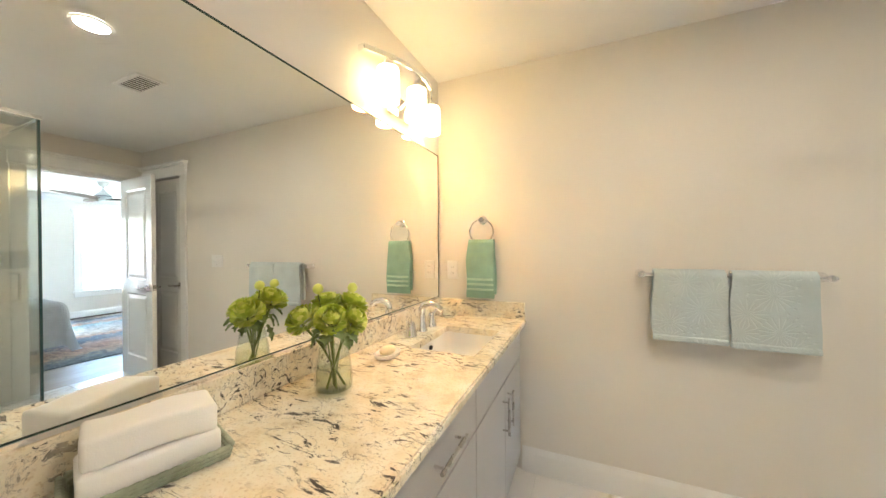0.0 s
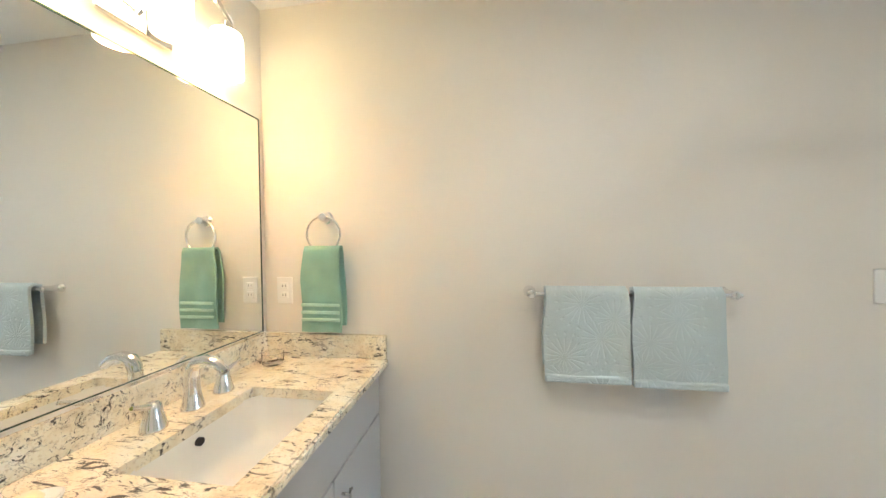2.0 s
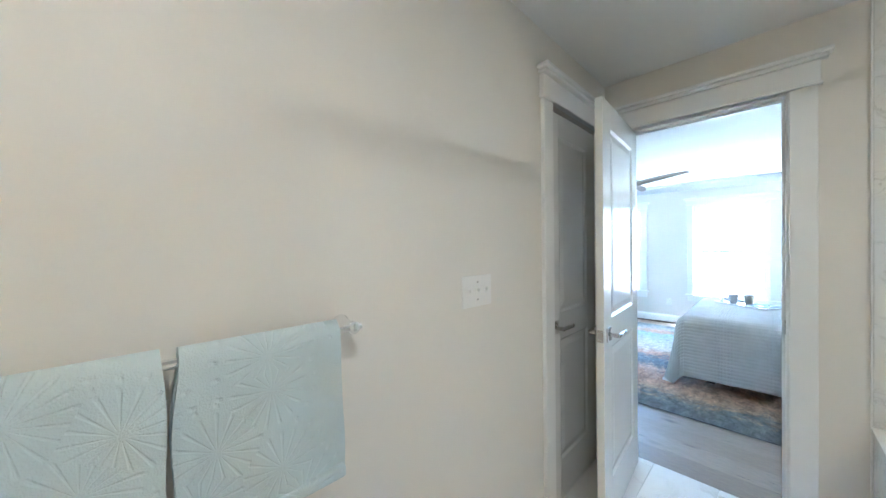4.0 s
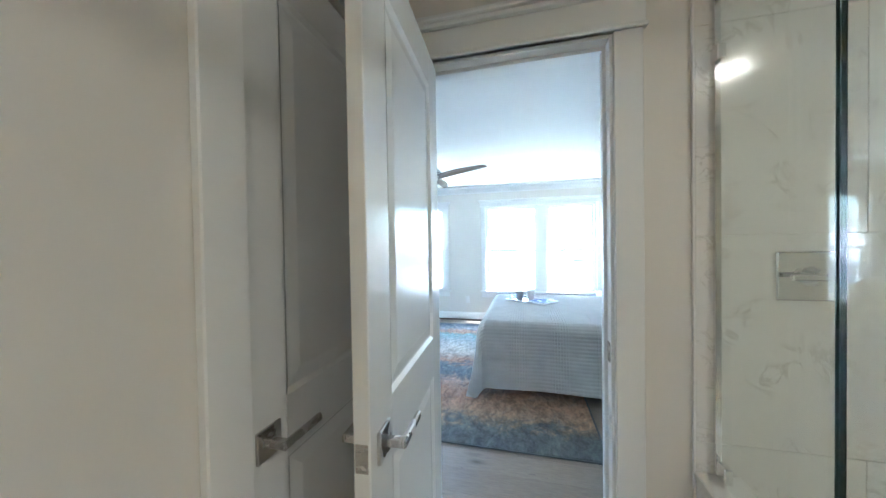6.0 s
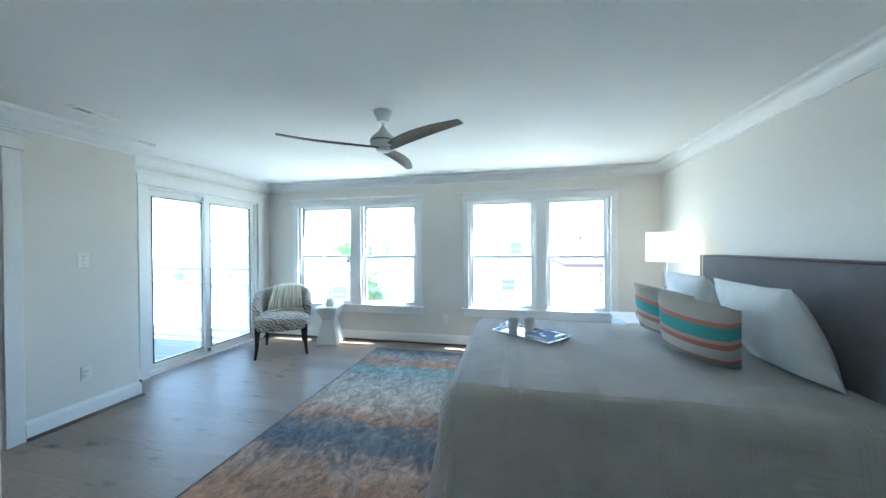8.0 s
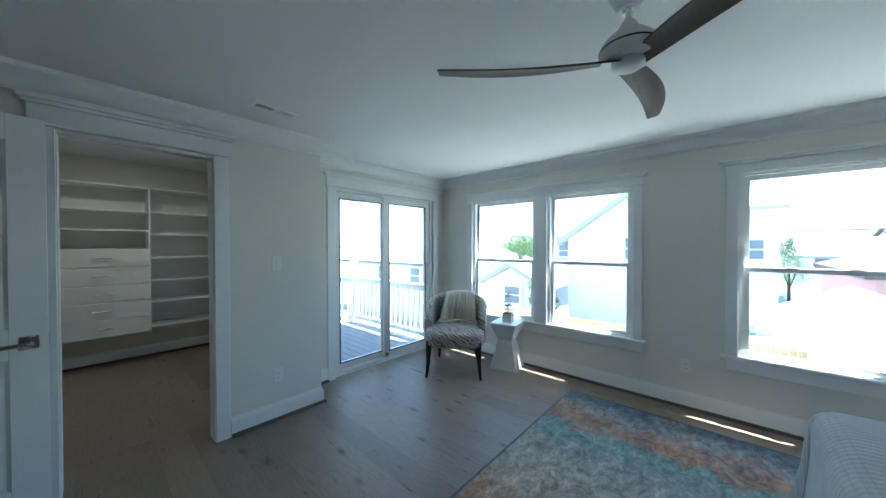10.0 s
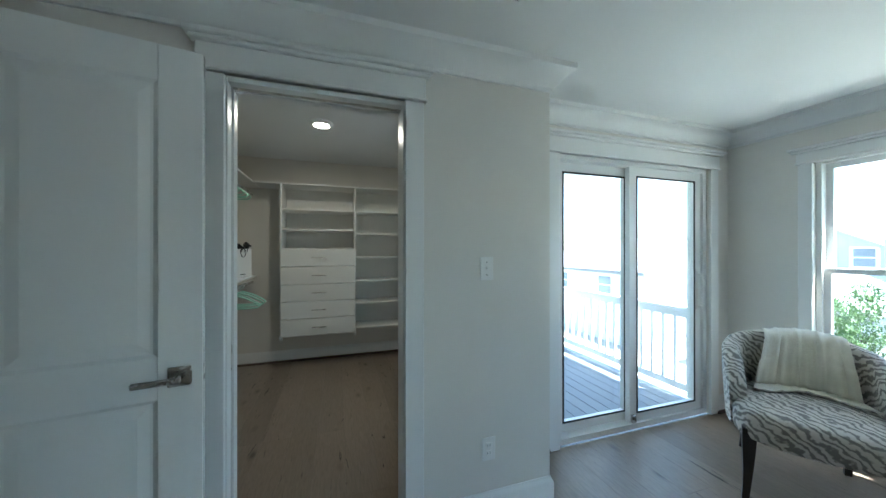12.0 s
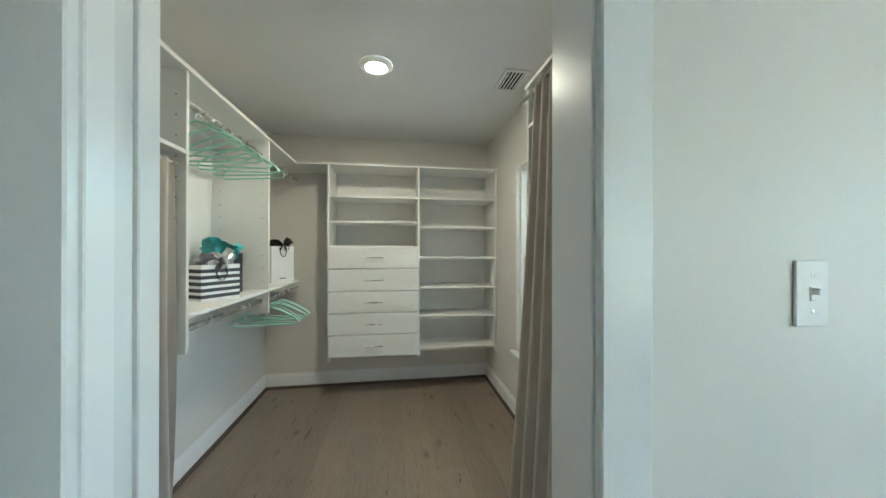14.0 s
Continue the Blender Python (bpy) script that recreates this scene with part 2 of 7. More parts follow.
def granite(name):
    """Cream stone: grainy mottling, crackled black flecks gathered in drifts, and hair veins."""
    m = material(name, (0.7, 0.64, 0.54), 0.14)
    v = coords(m)
    base = ramp(m, noise_of(m, v, 11, 8, 0.68), [(0.28, (0.62, 0.52, 0.36)), (0.43, (0.82, 0.74, 0.57)), (0.58, (0.88, 0.83, 0.70)), (0.75, (0.91, 0.89, 0.82))])
    speck = ramp(m, noise_of(m, v, 150, 3), [(0.32, (0.66, 0.57, 0.46)), (0.45, (1, 1, 1))])
    c = mixed(m, 0.55, base, speck, "MULTIPLY")
    cloud = ramp(m, noise_of(m, v, 4.2, 6, 0.65, 0.6), [(0.55, (0, 0, 0)), (0.70, (0.40, 0.40, 0.40))])
    c = mixed(m, cloud, c, (0.52, 0.48, 0.43))
    drift = ramp(m, noise_of(m, v, 3.0, 3), [(0.38, (0, 0, 0)), (0.50, (1, 1, 1))])
    for rot, sc, lo in ((0.75, (6.0, 19.0, 19.0), 0.585), (0.35, (8.0, 26.0, 26.0), 0.60), (1.35, (7.0, 20.0, 20.0), 0.625)):
        st = coords(m, sc, "Object", (0.15, 0.1, rot))
        fl = ramp(m, noise_of(m, st, 1.15, 7, 0.66, 1.8), [(lo, (0, 0, 0)), (lo + 0.03, (0.95, 0.95, 0.95))])
        c = mixed(m, mixed(m, 1.0, fl, drift, "MULTIPLY"), c, (0.055, 0.052, 0.056))
    st = coords(m, (4.0, 9.0, 9.0), "Object", (0.1, 0.2, 0.6))
    hair = ramp(m, noise_of(m, st, 1.6, 8, 0.6, 1.2), [(0.490, (0, 0, 0)), (0.4985, (0.8, 0.8, 0.8)), (0.507, (0, 0, 0))])
    c = mixed(m, mixed(m, 1.0, hair, drift, "MULTIPLY"), c, (0.12, 0.105, 0.10))
    link(m, c, bsdf(m).inputs["Base Color"])
    return m


WALL = paint("wall_paint", (0.74, 0.71, 0.66), 0.55)
CEIL = paint("ceiling_paint", (0.80, 0.80, 0.79), 0.75)
TRIM = paint("trim_paint", (0.80, 0.80, 0.79), 0.28, 60, 0.02)
DOORP = paint("door_paint", (0.80, 0.80, 0.78), 0.22, 90, 0.03)
MELAMINE = paint("white_melamine", (0.78, 0.77, 0.74), 0.4, 300, 0.02)
# near-black that puts the shade of the vanity's front gaps into colour
GAP_SHADE = material("painted_gap_shade", (0.12, 0.115, 0.11), 0.6)
CABINET = paint("grey_cabinet_paint", (0.46, 0.45, 0.445), 0.35, 120, 0.02)
OAK = plank_wood("grey_oak_plank", [(0.25, 0.195, 0.15), (0.285, 0.225, 0.175), (0.225, 0.178, 0.138), (0.265, 0.21, 0.16)], (9, 0.9, 9))
FANWOOD = plank_wood("weathered_fan_wood", [(0.15, 0.12, 0.10)], (1.2, 14, 14), rough=0.5)
DARKWOOD = material("ebonised_wood", (0.018, 0.012, 0.010), 0.3)
CHROME = metal("chrome", (0.86, 0.86, 0.87), 0.07)
NICKEL = metal("brushed_nickel", (0.55, 0.53, 0.50), 0.26)
MIRROR = material("silvered_mirror", (0.93, 0.95, 0.94), 0.0, 1.0)
GLASS_WIN = pane_glass("window_glass", (0.93, 0.96, 0.96))
GLASS_SHOWER = pane_glass("shower_glass", (0.95, 0.975, 0.965))
GLASS_EDGE = material("dark_glass_edge", (0.03, 0.06, 0.055), 0.15)
GLASS_CLEAR = glass("clear_glass")
GLASS_VASE = pane_glass("thin_vase_glass", (0.95, 0.97, 0.94))
WATER = pane_glass("vase_water", (0.97, 0.98, 0.93))
GRANITE = granite("cream_granite")
TILE = marble("white_marble_tile", (0.80, 0.79, 0.76), (0.46, 0.44, 0.40), 9.0, 0.55)
FLOORTILE = marble("marble_floor_tile", (0.76, 0.74, 0.71), (0.40, 0.36, 0.32), 2.0, 0.6, 0.2)
GROUT = paint("grout", (0.76, 0.75, 0.72), 0.9, 250, 0.2)
PORCELAIN = material("white_porcelain", (0.85, 0.84, 0.82), 0.08)
PLASTIC = material("white_plastic", (0.80, 0.79, 0.77), 0.35)
SLOT = material("dark_recess", (0.02, 0.02, 0.02), 0.8)
SHADE = glow("lit_opal_glass", (1.0, 0.68, 0.30), 0.30)
BULB = glow("lit_bulb", (1.0, 0.70, 0.32), 2.4)
DOWNLIGHT = glow("lit_downlight", (1.0, 0.80, 0.60), 9.0)
CLOSETLIGHT = glow("lit_closet_disc", (1.0, 0.86, 0.70), 25.0)


# ---- the large structure ----
def holed_wall(name, axis, a, b, s0, s1, z0, z1, holes, mat, label):
    """A wall between planes a and b of an axis, from s0 to s1 along the other, with openings (s, s, z, z) through it."""
    bm = bmesh.new()
    cuts = sorted({s0, s1, *[h[0] for h in holes], *[h[1] for h in holes]})

    def put(u0, u1, w0, w1):
        if axis == "x":
            cube(bm, a, b, u0, u1, w0, w1)
        else:
            cube(bm, u0, u1, a, b, w0, w1)
    for u0, u1 in zip(cuts, cuts[1:]):
        zs = z0
        for h in sorted((h for h in holes if h[0] <= u0 + 1e-6 and h[1] >= u1 - 1e-6), key=lambda h: h[2]):
            if h[2] > zs:
                put(u0, u1, zs, h[2])
            zs = h[3]
        if zs < z1:
            put(u0, u1, zs, z1)
    bmesh.ops.remove_doubles(bm, verts=bm.verts, dist=1e-5)
    return solid(name, bm, mat, label, "wall", kind="structure")


H = 2.50            # top of the walls
HB, HA, HC = 2.33, 2.375, 2.45   # ceilings of bedroom, bathroom and closet
FY = -0.04         # closet wall, bedroom face
WX = 2.06          # window wall, inner face
SY = 0.33          # sliding door wall, inner face
BX = -2.13         # wall between bedroom and bathroom, bedroom face
AX = -2.27         # the same wall, bathroom face
TY = -2.95         # towel wall
MX = -5.91         # mirror wall
SO = -5.14         # bedroom's south wall
CXL, CXR, CYB = -2.34, -0.15, 2.78   # closet: left, right and back faces
WIN1 = (-2.08, -0.19, 0.50, 1.98)
WIN2 = (-4.58, -2.81, 0.50, 1.98)

holed_wall("wall_east", "x", WX, WX + 0.12, SO - 0.15, SY, 0, H, [WIN1, WIN2], WALL, "painted off-white wall with two double window openings")
holed_wall("wall_south", "y", SO - 0.15, SO, BX - 0.0, WX, 0, H, [], WALL, "plain painted off-white wall behind the bed")
holed_wall("wall_slider", "y", SY, SY + 0.17, CXR + 0.15, WX + 0.17, 0, H, [(0.34, 1.83, 0.0, 2.03)], WALL, "painted wall with the sliding patio door")
holed_wall("wall_closet_front", "y", FY, FY + 0.13, CXL, 0.0, 0, H, [(-1.52, -0.782, 0.0, 2.04)], WALL, "painted wall with the closet opening")
holed_wall("wall_closet_right", "x", CXR, 0.0, FY + 0.13, CYB + 0.15, 0, H, [(1.22, 1.94, 0.53, 2.0)], WALL, "painted closet wall with a narrow window")
holed_wall("wall_closet_back", "y", CYB, CYB + 0.15, CXL - 0.15, CXR, 0, H, [], WALL, "painted closet back wall")
holed_wall("wall_closet_left", "x", CXL - 0.15, CXL, -0.1, CYB, 0, H, [], WALL, "painted closet side wall")
holed_wall("wall_bath_door", "x", AX, BX, SO - 0.15, -0.1, 0, H, [(-3.77, -3.06, 0.0, 2.06), (-1.06, -0.25, 0.0, 2.06)], WALL, "painted wall with the bathroom and hall doorways")
holed_wall("wall_bath_towel", "y", TY, TY + 0.12, MX, AX, 0, H, [(-3.02, -2.40, 0.0, 2.05)], WALL, "painted bathroom wall with towel bar and a closed door")
holed_wall("wall_bath_mirror", "x", MX - 0.12, MX, SO - 0.62, TY + 0.12, 0, H, [], WALL, "painted bathroom wall behind the vanity mirror")
holed_wall("wall_bath_south", "y", SO - 0.62, SO - 0.5, MX, AX, 0, H, [], WALL, "plain painted bathroom end wall")
holed_wall("wall_bath_shower", "x", AX, AX + 0.12, SO - 0.62, SO - 0.15, 0, H, [], WALL, "plain painted wall behind the shower")
holed_wall("wall_hall", "x", -3.6, -3.45, TY + 0.12, 0.2, 0, H, [], WALL, "plain painted hall wall")
holed_wall("wall_hall_end", "y", 0.05, 0.2, -3.45, CXL - 0.15, 0, H, [], WALL, "plain painted hall end wall")

solid("ceiling", box(BX, WX, SO, SY, HB, H), CEIL, "flat white painted bedroom ceiling", "ceiling", kind="structure")
solid("ceiling_bath", box(MX, AX, SO - 0.5, TY, HA, H), CEIL, "flat white painted bathroom ceiling", "ceiling", kind="structure")
solid("ceiling_hall", box(-3.45, AX, TY + 0.12, 0.05, HA, H), CEIL, "flat white painted hall ceiling", "ceiling", kind="structure")
solid("roof_slab", box(MX - 0.12, WX + 0.17, SO - 0.62, SY + 0.17, H, H + 0.06), CEIL, "roof deck above the rooms", "roof", kind="structure")
solid("roof_slab_closet", box(CXL - 0.15, 0.0, SY + 0.17, CYB + 0.15, H, H + 0.06), CEIL, "roof deck above the closet", "roof", kind="structure")
solid("ceiling_closet", box(CXL, CXR, FY + 0.13, CYB, HC, H), CEIL, "flat white painted closet ceiling", "ceiling", kind="structure")
floor = solid("floor", box(BX - 0.07, WX, SO, SY, -0.12, -0.013), SLOT, "grey-brown oak plank floor of bedroom and closet", "floor", kind="structure")
floor_closet = solid("floor_closet", box(CXL, 0.0, SY, CYB, -0.12, -0.013), SLOT, "grey-brown oak plank floor in the closet", "floor", kind="structure")
floor_bath = solid("floor_bath", box(MX, BX - 0.07, SO - 0.5, TY + 0.1, -0.12, -0.006), GROUT, "white marble tile floor of the bathroom", "floor", kind="structure")
solid("floor_hall", box(-3.45, BX - 0.07, TY + 0.12, 0.05, -0.12, 0.0), OAK, "grey-brown plank floor of the hall", "floor", kind="structure")

# mouldings
CROWN = [(0, HB - 0.125), (0.012, HB - 0.125), (0.012, HB - 0.108), (0.028, HB - 0.098), (0.045, HB - 0.07), (0.08, HB - 0.033), (0.10, HB - 0.028), (0.10, HB + 0.002), (0, HB + 0.002)]
solid("crown_moulding", sweep(bmesh.new(), CROWN, [(BX, SO), (BX, FY), (0.0, FY), (0.0, SY), (WX, SY), (WX, SO)], True), TRIM, "white stepped crown moulding round the bedroom", "moulding", kind="structure", smooth=40)
BASE = [(0, 0), (0.016, 0), (0.016, 0.105), (0.012, 0.118), (0.006, 0.128), (0.003, 0.14), (0, 0.14)]
SHOE = [(0.016, 0), (0.034, 0), (0.032, 0.012), (0.024, 0.02), (0.016, 0.022)]


def baseboard(path, shoe=None, label="white painted baseboard with an eased top"):
    solid("baseboard", sweep(bmesh.new(), BASE, path), TRIM, label, "baseboard", kind="structure", smooth=30)
    if shoe:
        solid("trim_shoe", sweep(bmesh.new(), SHOE, path), shoe, "dark wood shoe moulding along the baseboard", "trim", kind="structure", smooth=30)


SHOEWOOD = material("shoe_moulding_wood", (0.10, 0.075, 0.06), 0.45)
baseboard([(-0.70, FY), (0.0, FY), (0.0, SY), (0.26, SY)], SHOEWOOD)
baseboard([(1.90, SY), (WX, SY), (WX, SO), (BX, SO), (BX, -3.87)], SHOEWOOD)
baseboard([(BX, -2.96), (BX, -1.16)], SHOEWOOD)
baseboard([(-1.61, FY + 0.13), (CXL, FY + 0.13), (CXL, CYB), (CXR, CYB), (CXR, 0.13), (-0.71, 0.13)], SHOEWOOD)
baseboard([(-5.38, TY), (-3.12, TY)])
baseboard([(AX, -3.86), (AX, -3.995)])


def casing(name, axis, plane, out, s0, s1, top, label, w=0.09, sill=None, head_over=0.03, mid=None, hh=0.11):
    """Flat legs and a crowned head on a wall face; out is the side towards the room."""
    t = thing(name, (0, 0, 0), label, "casing", kind="structure")

    def put(nm, u0, u1, d0, d1, z0, z1, bev=0.003):
        lo, hi = plane + out * d0, plane + out * d1
        bm = box(lo, hi, u0, u1, z0, z1, bev) if axis == "x" else box(u0, u1, lo, hi, z0, z1, bev)
        part(nm, bm, TRIM, t)
    z0 = 0.0 if sill is None else sill
    put("leg", s0 - w, s0, 0, 0.02, z0, top)
    put("leg", s1, s1 + w, 0, 0.02, z0, top)
    for a, b in (mid or []):
        put("mullion_casing", a, b, 0, 0.02, z0, top)
    put("head", s0 - w - 0.008, s1 + w + 0.008, 0, 0.024, top, top + hh)
    put("head_bead", s0 - w - 0.014, s1 + w + 0.014, 0, 0.032, top, top + 0.014, 0.004)
    put("cap", s0 - w - head_over, s1 + w + head_over, 0, 0.045, top + hh, top + hh + 0.018, 0.004)
    put("cap", s0 - w - head_over - 0.014, s1 + w + head_over + 0.014, 0, 0.06, top + hh + 0.018, top + hh + 0.036, 0.004)
    if sill is not None:
        put("sill", s0 - w - 0.03, s1 + w + 0.03, -0.03, 0.032, sill - 0.026, sill, 0.006)
        put("apron", s0 - w, s1 + w, 0, 0.02, sill - 0.115, sill - 0.026)
    return t


def jamb(name, axis, a, b, s0, s1, top, label, th=0.016):
    t = thing(name, (0, 0, 0), label, "jamb", kind="structure")
    lo, hi = min(a, b), max(a, b)

    def put(nm, u0, u1, z0, z1):
        part(nm, box(lo, hi, u0, u1, z0, z1, 0.002) if axis == "x" else box(u0, u1, lo, hi, z0, z1, 0.002), TRIM, t)
    put("side", s0 - 0.002, s0 + th, 0, top)
    put("side", s1 - th, s1 + 0.002, 0, top)
    put("top", s0 + th, s1 - th, top - th, top + 0.002)
    return t


jamb("door_jamb_bath", "x", AX - 0.002, BX + 0.002, -3.77, -3.06, 2.06, "white painted jamb of the bathroom doorway")
casing("door_casing_bath", "x", AX, -1, -3.765, -3.065, 2.055, "white crowned casing on the bathroom side of the doorway")
casing("door_casing_bed", "x", BX, 1, -3.765, -3.065, 2.055, "white crowned casing on the bedroom side of the doorway")


DJ = bpy.data.objects["door_jamb_bath"]
part("stop", box(-2.222, -2.19, -3.754, -3.742, 0, 2.044), TRIM, DJ)
part("stop", box(-2.222, -2.19, -3.742, -3.09, 2.03, 2.044), TRIM, DJ)
part("strike_plate", box(-2.262, -2.228, -3.7545, -3.752, 0.91, 0.98, 0.003), NICKEL, DJ, "brushed nickel strike plate")
jamb("door_jamb_hall", "x", AX - 0.002, BX + 0.002, -1.06, -0.25, 2.06, "white painted jamb of the hall doorway")
casing("door_casing_hall", "x", BX, 1, -1.055, -0.255, 2.055, "white crowned casing of the hall doorway", head_over=0.02)
casing("door_casing_toilet", "y", TY, -1, -3.015, -2.405, 2.045, "white crowned casing of the closed door", head_over=0.02)

# closet: pocket-door jamb, split with a slot
casing("door_casing_closet", "y", FY, -1, -1.508, -0.795, 2.045, "white crowned casing of the closet opening", head_over=0.025)
pj = thing("door_jamb_closet", (0, 0, 0), "white split pocket-door jamb of the closet", "jamb", kind="structure")
part("front_stop", box(-1.520, -1.502, FY - 0.002, FY + 0.044, 0, 2.04, 0.002), TRIM, pj)
part("back_stop", box(-1.520, -1.502, FY + 0.086, FY + 0.132, 0, 2.04, 0.002), TRIM, pj)
part("pocket_door_edge", box(-1.520, -1.508, FY + 0.048, FY + 0.082, 0.005, 2.02), DOORP, pj, "edge of the sliding door in its pocket")
part("pocket_latch", box(-1.5095, -1.5055, FY + 0.051, FY + 0.079, 0.86, 0.96, 0.003), NICKEL, pj, "brushed nickel pocket latch")
part("strike_side", box(-0.800, -0.782, FY - 0.002, FY + 0.132, 0, 2.04, 0.002), TRIM, pj)
part("head_front", box(-1.502, -0.800, FY - 0.002, FY + 0.044, 2.022, 2.04, 0.002), TRIM, pj)
part("head_back", box(-1.502, -0.800, FY + 0.086, FY + 0.132, 2.022, 2.04, 0.002), TRIM, pj)
part("track", box(-1.502, -0.800, FY + 0.05, FY + 0.08, 2.028, 2.04), NICKEL, pj, "metal sliding track")


# ---- doors ----
def lever(parent, at, side, flip, length=0.115):
    """A square rose with a flat lever, standing off a face in the y direction (side: +1 or -1)."""
    x, y, z = at
    r = part("rose", box(x - 0.033, x + 0.033, y, y + side * 0.008, z - 0.033, z + 0.033, 0.002), NICKEL, parent, "brushed nickel square rose")
    bm = bmesh.new()
    cube(bm, x - 0.009, x + 0.009, y + side * 0.006, y + side * 0.05, z - 0.009, z + 0.009, 0.002)
    cube(bm, x - 0.011 * flip, x + flip * length, y + side * 0.042, y + side * 0.054, z - 0.010, z + 0.010, 0.004)
    part("lever", bm, NICKEL, parent, "brushed nickel flat lever")
    return r


def door_leaf(name, at, w, label, hinge_right=False, h=2.03, knobs=(1, 1), levers=True):
    """Two-panel door, hinged at its base point, running along +x; both faces panelled."""
    t = thing(name, at, label, "door", kind="structure")
    th = 0.035
    st, rt, rm, rb = 0.125, 0.12, 0.14, 0.22
    zm = 0.93
    part("stile", box(0.002, st, -th / 2, th / 2, 0.008, h, 0.002), DOORP, t)
    part("stile", box(w - st, w - 0.002, -th / 2, th / 2, 0.008, h, 0.002), DOORP, t)
    for z0, z1 in ((h - rt, h), (zm - rm / 2, zm + rm / 2), (0.008, rb)):
        part("rail", box(st, w - st, -th / 2, th / 2, z0, z1), DOORP, t)
    for z0, z1 in ((rb, zm - rm / 2), (zm + rm / 2, h - rt)):
        bm = bmesh.new()
        for s in (-1, 1):
            # raised field with a sloped bead round it
            steps = [(0.0, 0.5), (0.012, 0.28), (0.02, 0.28), (0.05, 0.42)]
            rings = []
            for ins, d in steps:
                y = s * th * d
                rings.append([bm.verts.new(p) for p in ((st + ins, y, z0 + ins), (w - st - ins, y, z0 + ins), (w - st - ins, y, z1 - ins), (st + ins, y, z1 - ins))])
            for a, b in zip(rings, rings[1:]):
                for k in range(4):
                    bm.faces.new((a[k], a[(k + 1) % 4], b[(k + 1) % 4], b[k]))
            bm.faces.new(rings[-1])
        part("panel", bm, DOORP, t)
    if levers:
        lever(t, (w - 0.065, th / 2, zm), 1, -1)
        lever(t, (w - 0.065, -th / 2, zm), -1, -1)
        part("latch_plate", box(w - 0.003, w - 0.0005, -0.013, 0.013, zm - 0.028, zm + 0.028), NICKEL, t, "nickel latch plate in the door's edge")
    for z in (0.25, 1.05, 1.82):
        part("hinge", tube(bmesh.new(), [(-0.003, -th / 2 - 0.003, z - 0.045), (-0.003, -th / 2 - 0.003, z + 0.045)], 0.006, 8), NICKEL, t)
    return t


door_leaf("door_bath", pose(AX + 0.005, -3.112, 0, 0, 0, 183.7), 0.69, "white two-panel bathroom door standing open")
door_leaf("door_toilet", pose(-2.41, TY + 0.035, 0, 0, 0, 180), 0.60, "closed white two-panel door in the towel wall", h=2.035)
door_leaf("door_hall", pose(BX - 0.0, -0.275, 0, 0, 0, 10), 0.605, "white two-panel bedroom door standing open against the closet wall", h=2.04)


# ---- windows ----
def sash_pane(t, y0, y1, z0, z1):
    """One double-hung window in the wall's depth: frame, two sashes, glass."""
    x = WX + 0.04
    f = part("window_frame", frame_x(x - 0.02, x + 0.07, y0, y1, z0, z1, 0.03), TRIM, t)
    zm = 1.215
    lower = part("lower_sash", frame_x(x, x + 0.03, y0 + 0.03, y1 - 0.03, z0 + 0.03, zm + 0.015, 0.035), TRIM, t)
    part("pane", box(x + 0.012, x + 0.017, y0 + 0.06, y1 - 0.06, z0 + 0.06, zm - 0.015), GLASS_WIN, lower).visible_shadow = False
    upper = part("upper_sash", frame_x(x + 0.034, x + 0.064, y0 + 0.03, y1 - 0.03, zm - 0.02, z1 - 0.03, 0.035), TRIM, t)
    part("pane", box(x + 0.046, x + 0.051, y0 + 0.06, y1 - 0.06, zm + 0.01, z1 - 0.06), GLASS_WIN, upper).visible_shadow = False
    for k in (0.33, 0.67):
        yy = y0 + (y1 - y0) * k
        part("sash_lock", box(x - 0.012, x + 0.012, yy - 0.03, yy + 0.03, zm + 0.015, zm + 0.026, 0.003), PLASTIC, lower)


def frame_x(x0, x1, y0, y1, z0, z1, w):
    """Four bars round an opening in a plane of constant x."""
    bm = bmesh.new()
    cube(bm, x0, x1, y0, y0 + w, z0, z1)
    cube(bm, x0, x1, y1 - w, y1, z0, z1)
    cube(bm, x0, x1, y0 + w, y1 - w, z0, z0 + w)
    cube(bm, x0, x1, y0 + w, y1 - w, z1 - w, z1)
    return bm


def frame_y(y0, y1, x0, x1, z0, z1, w):
    """Four bars round an opening in a plane of constant y."""
    bm = bmesh.new()
    cube(bm, x0, x0 + w, y0, y1, z0, z1)
    cube(bm, x1 - w, x1, y0, y1, z0, z1)
    cube(bm, x0 + w, x1 - w, y0, y1, z0, z0 + w)
    cube(bm, x0 + w, x1 - w, y0, y1, z1 - w, z1)
    return bm


for i, (w, m0, m1) in enumerate(((WIN1, -1.225, -1.085), (WIN2, -3.81, -3.69))):
    t = thing("window_%d" % (i + 1), (0, 0, 0), "white double-hung twin window with blown-out daylight", "window", kind="structure")
    sash_pane(t, w[0], m0, w[2], w[3])
    sash_pane(t, m1, w[1], w[2], w[3])
    part("mullion", box(WX + 0.005, WX + 0.115, m0, m1, w[2], w[3]), TRIM, t)
    casing("window_casing_%d" % (i + 1), "x", WX, -1, w[0] - 0.0, w[1] + 0.0, w[3] - 0.02, "white crowned window casing with sill and apron", w=0.075, hh=0.08, sill=w[2] + 0.02, mid=[(m0 - 0.005, m1 + 0.005)])

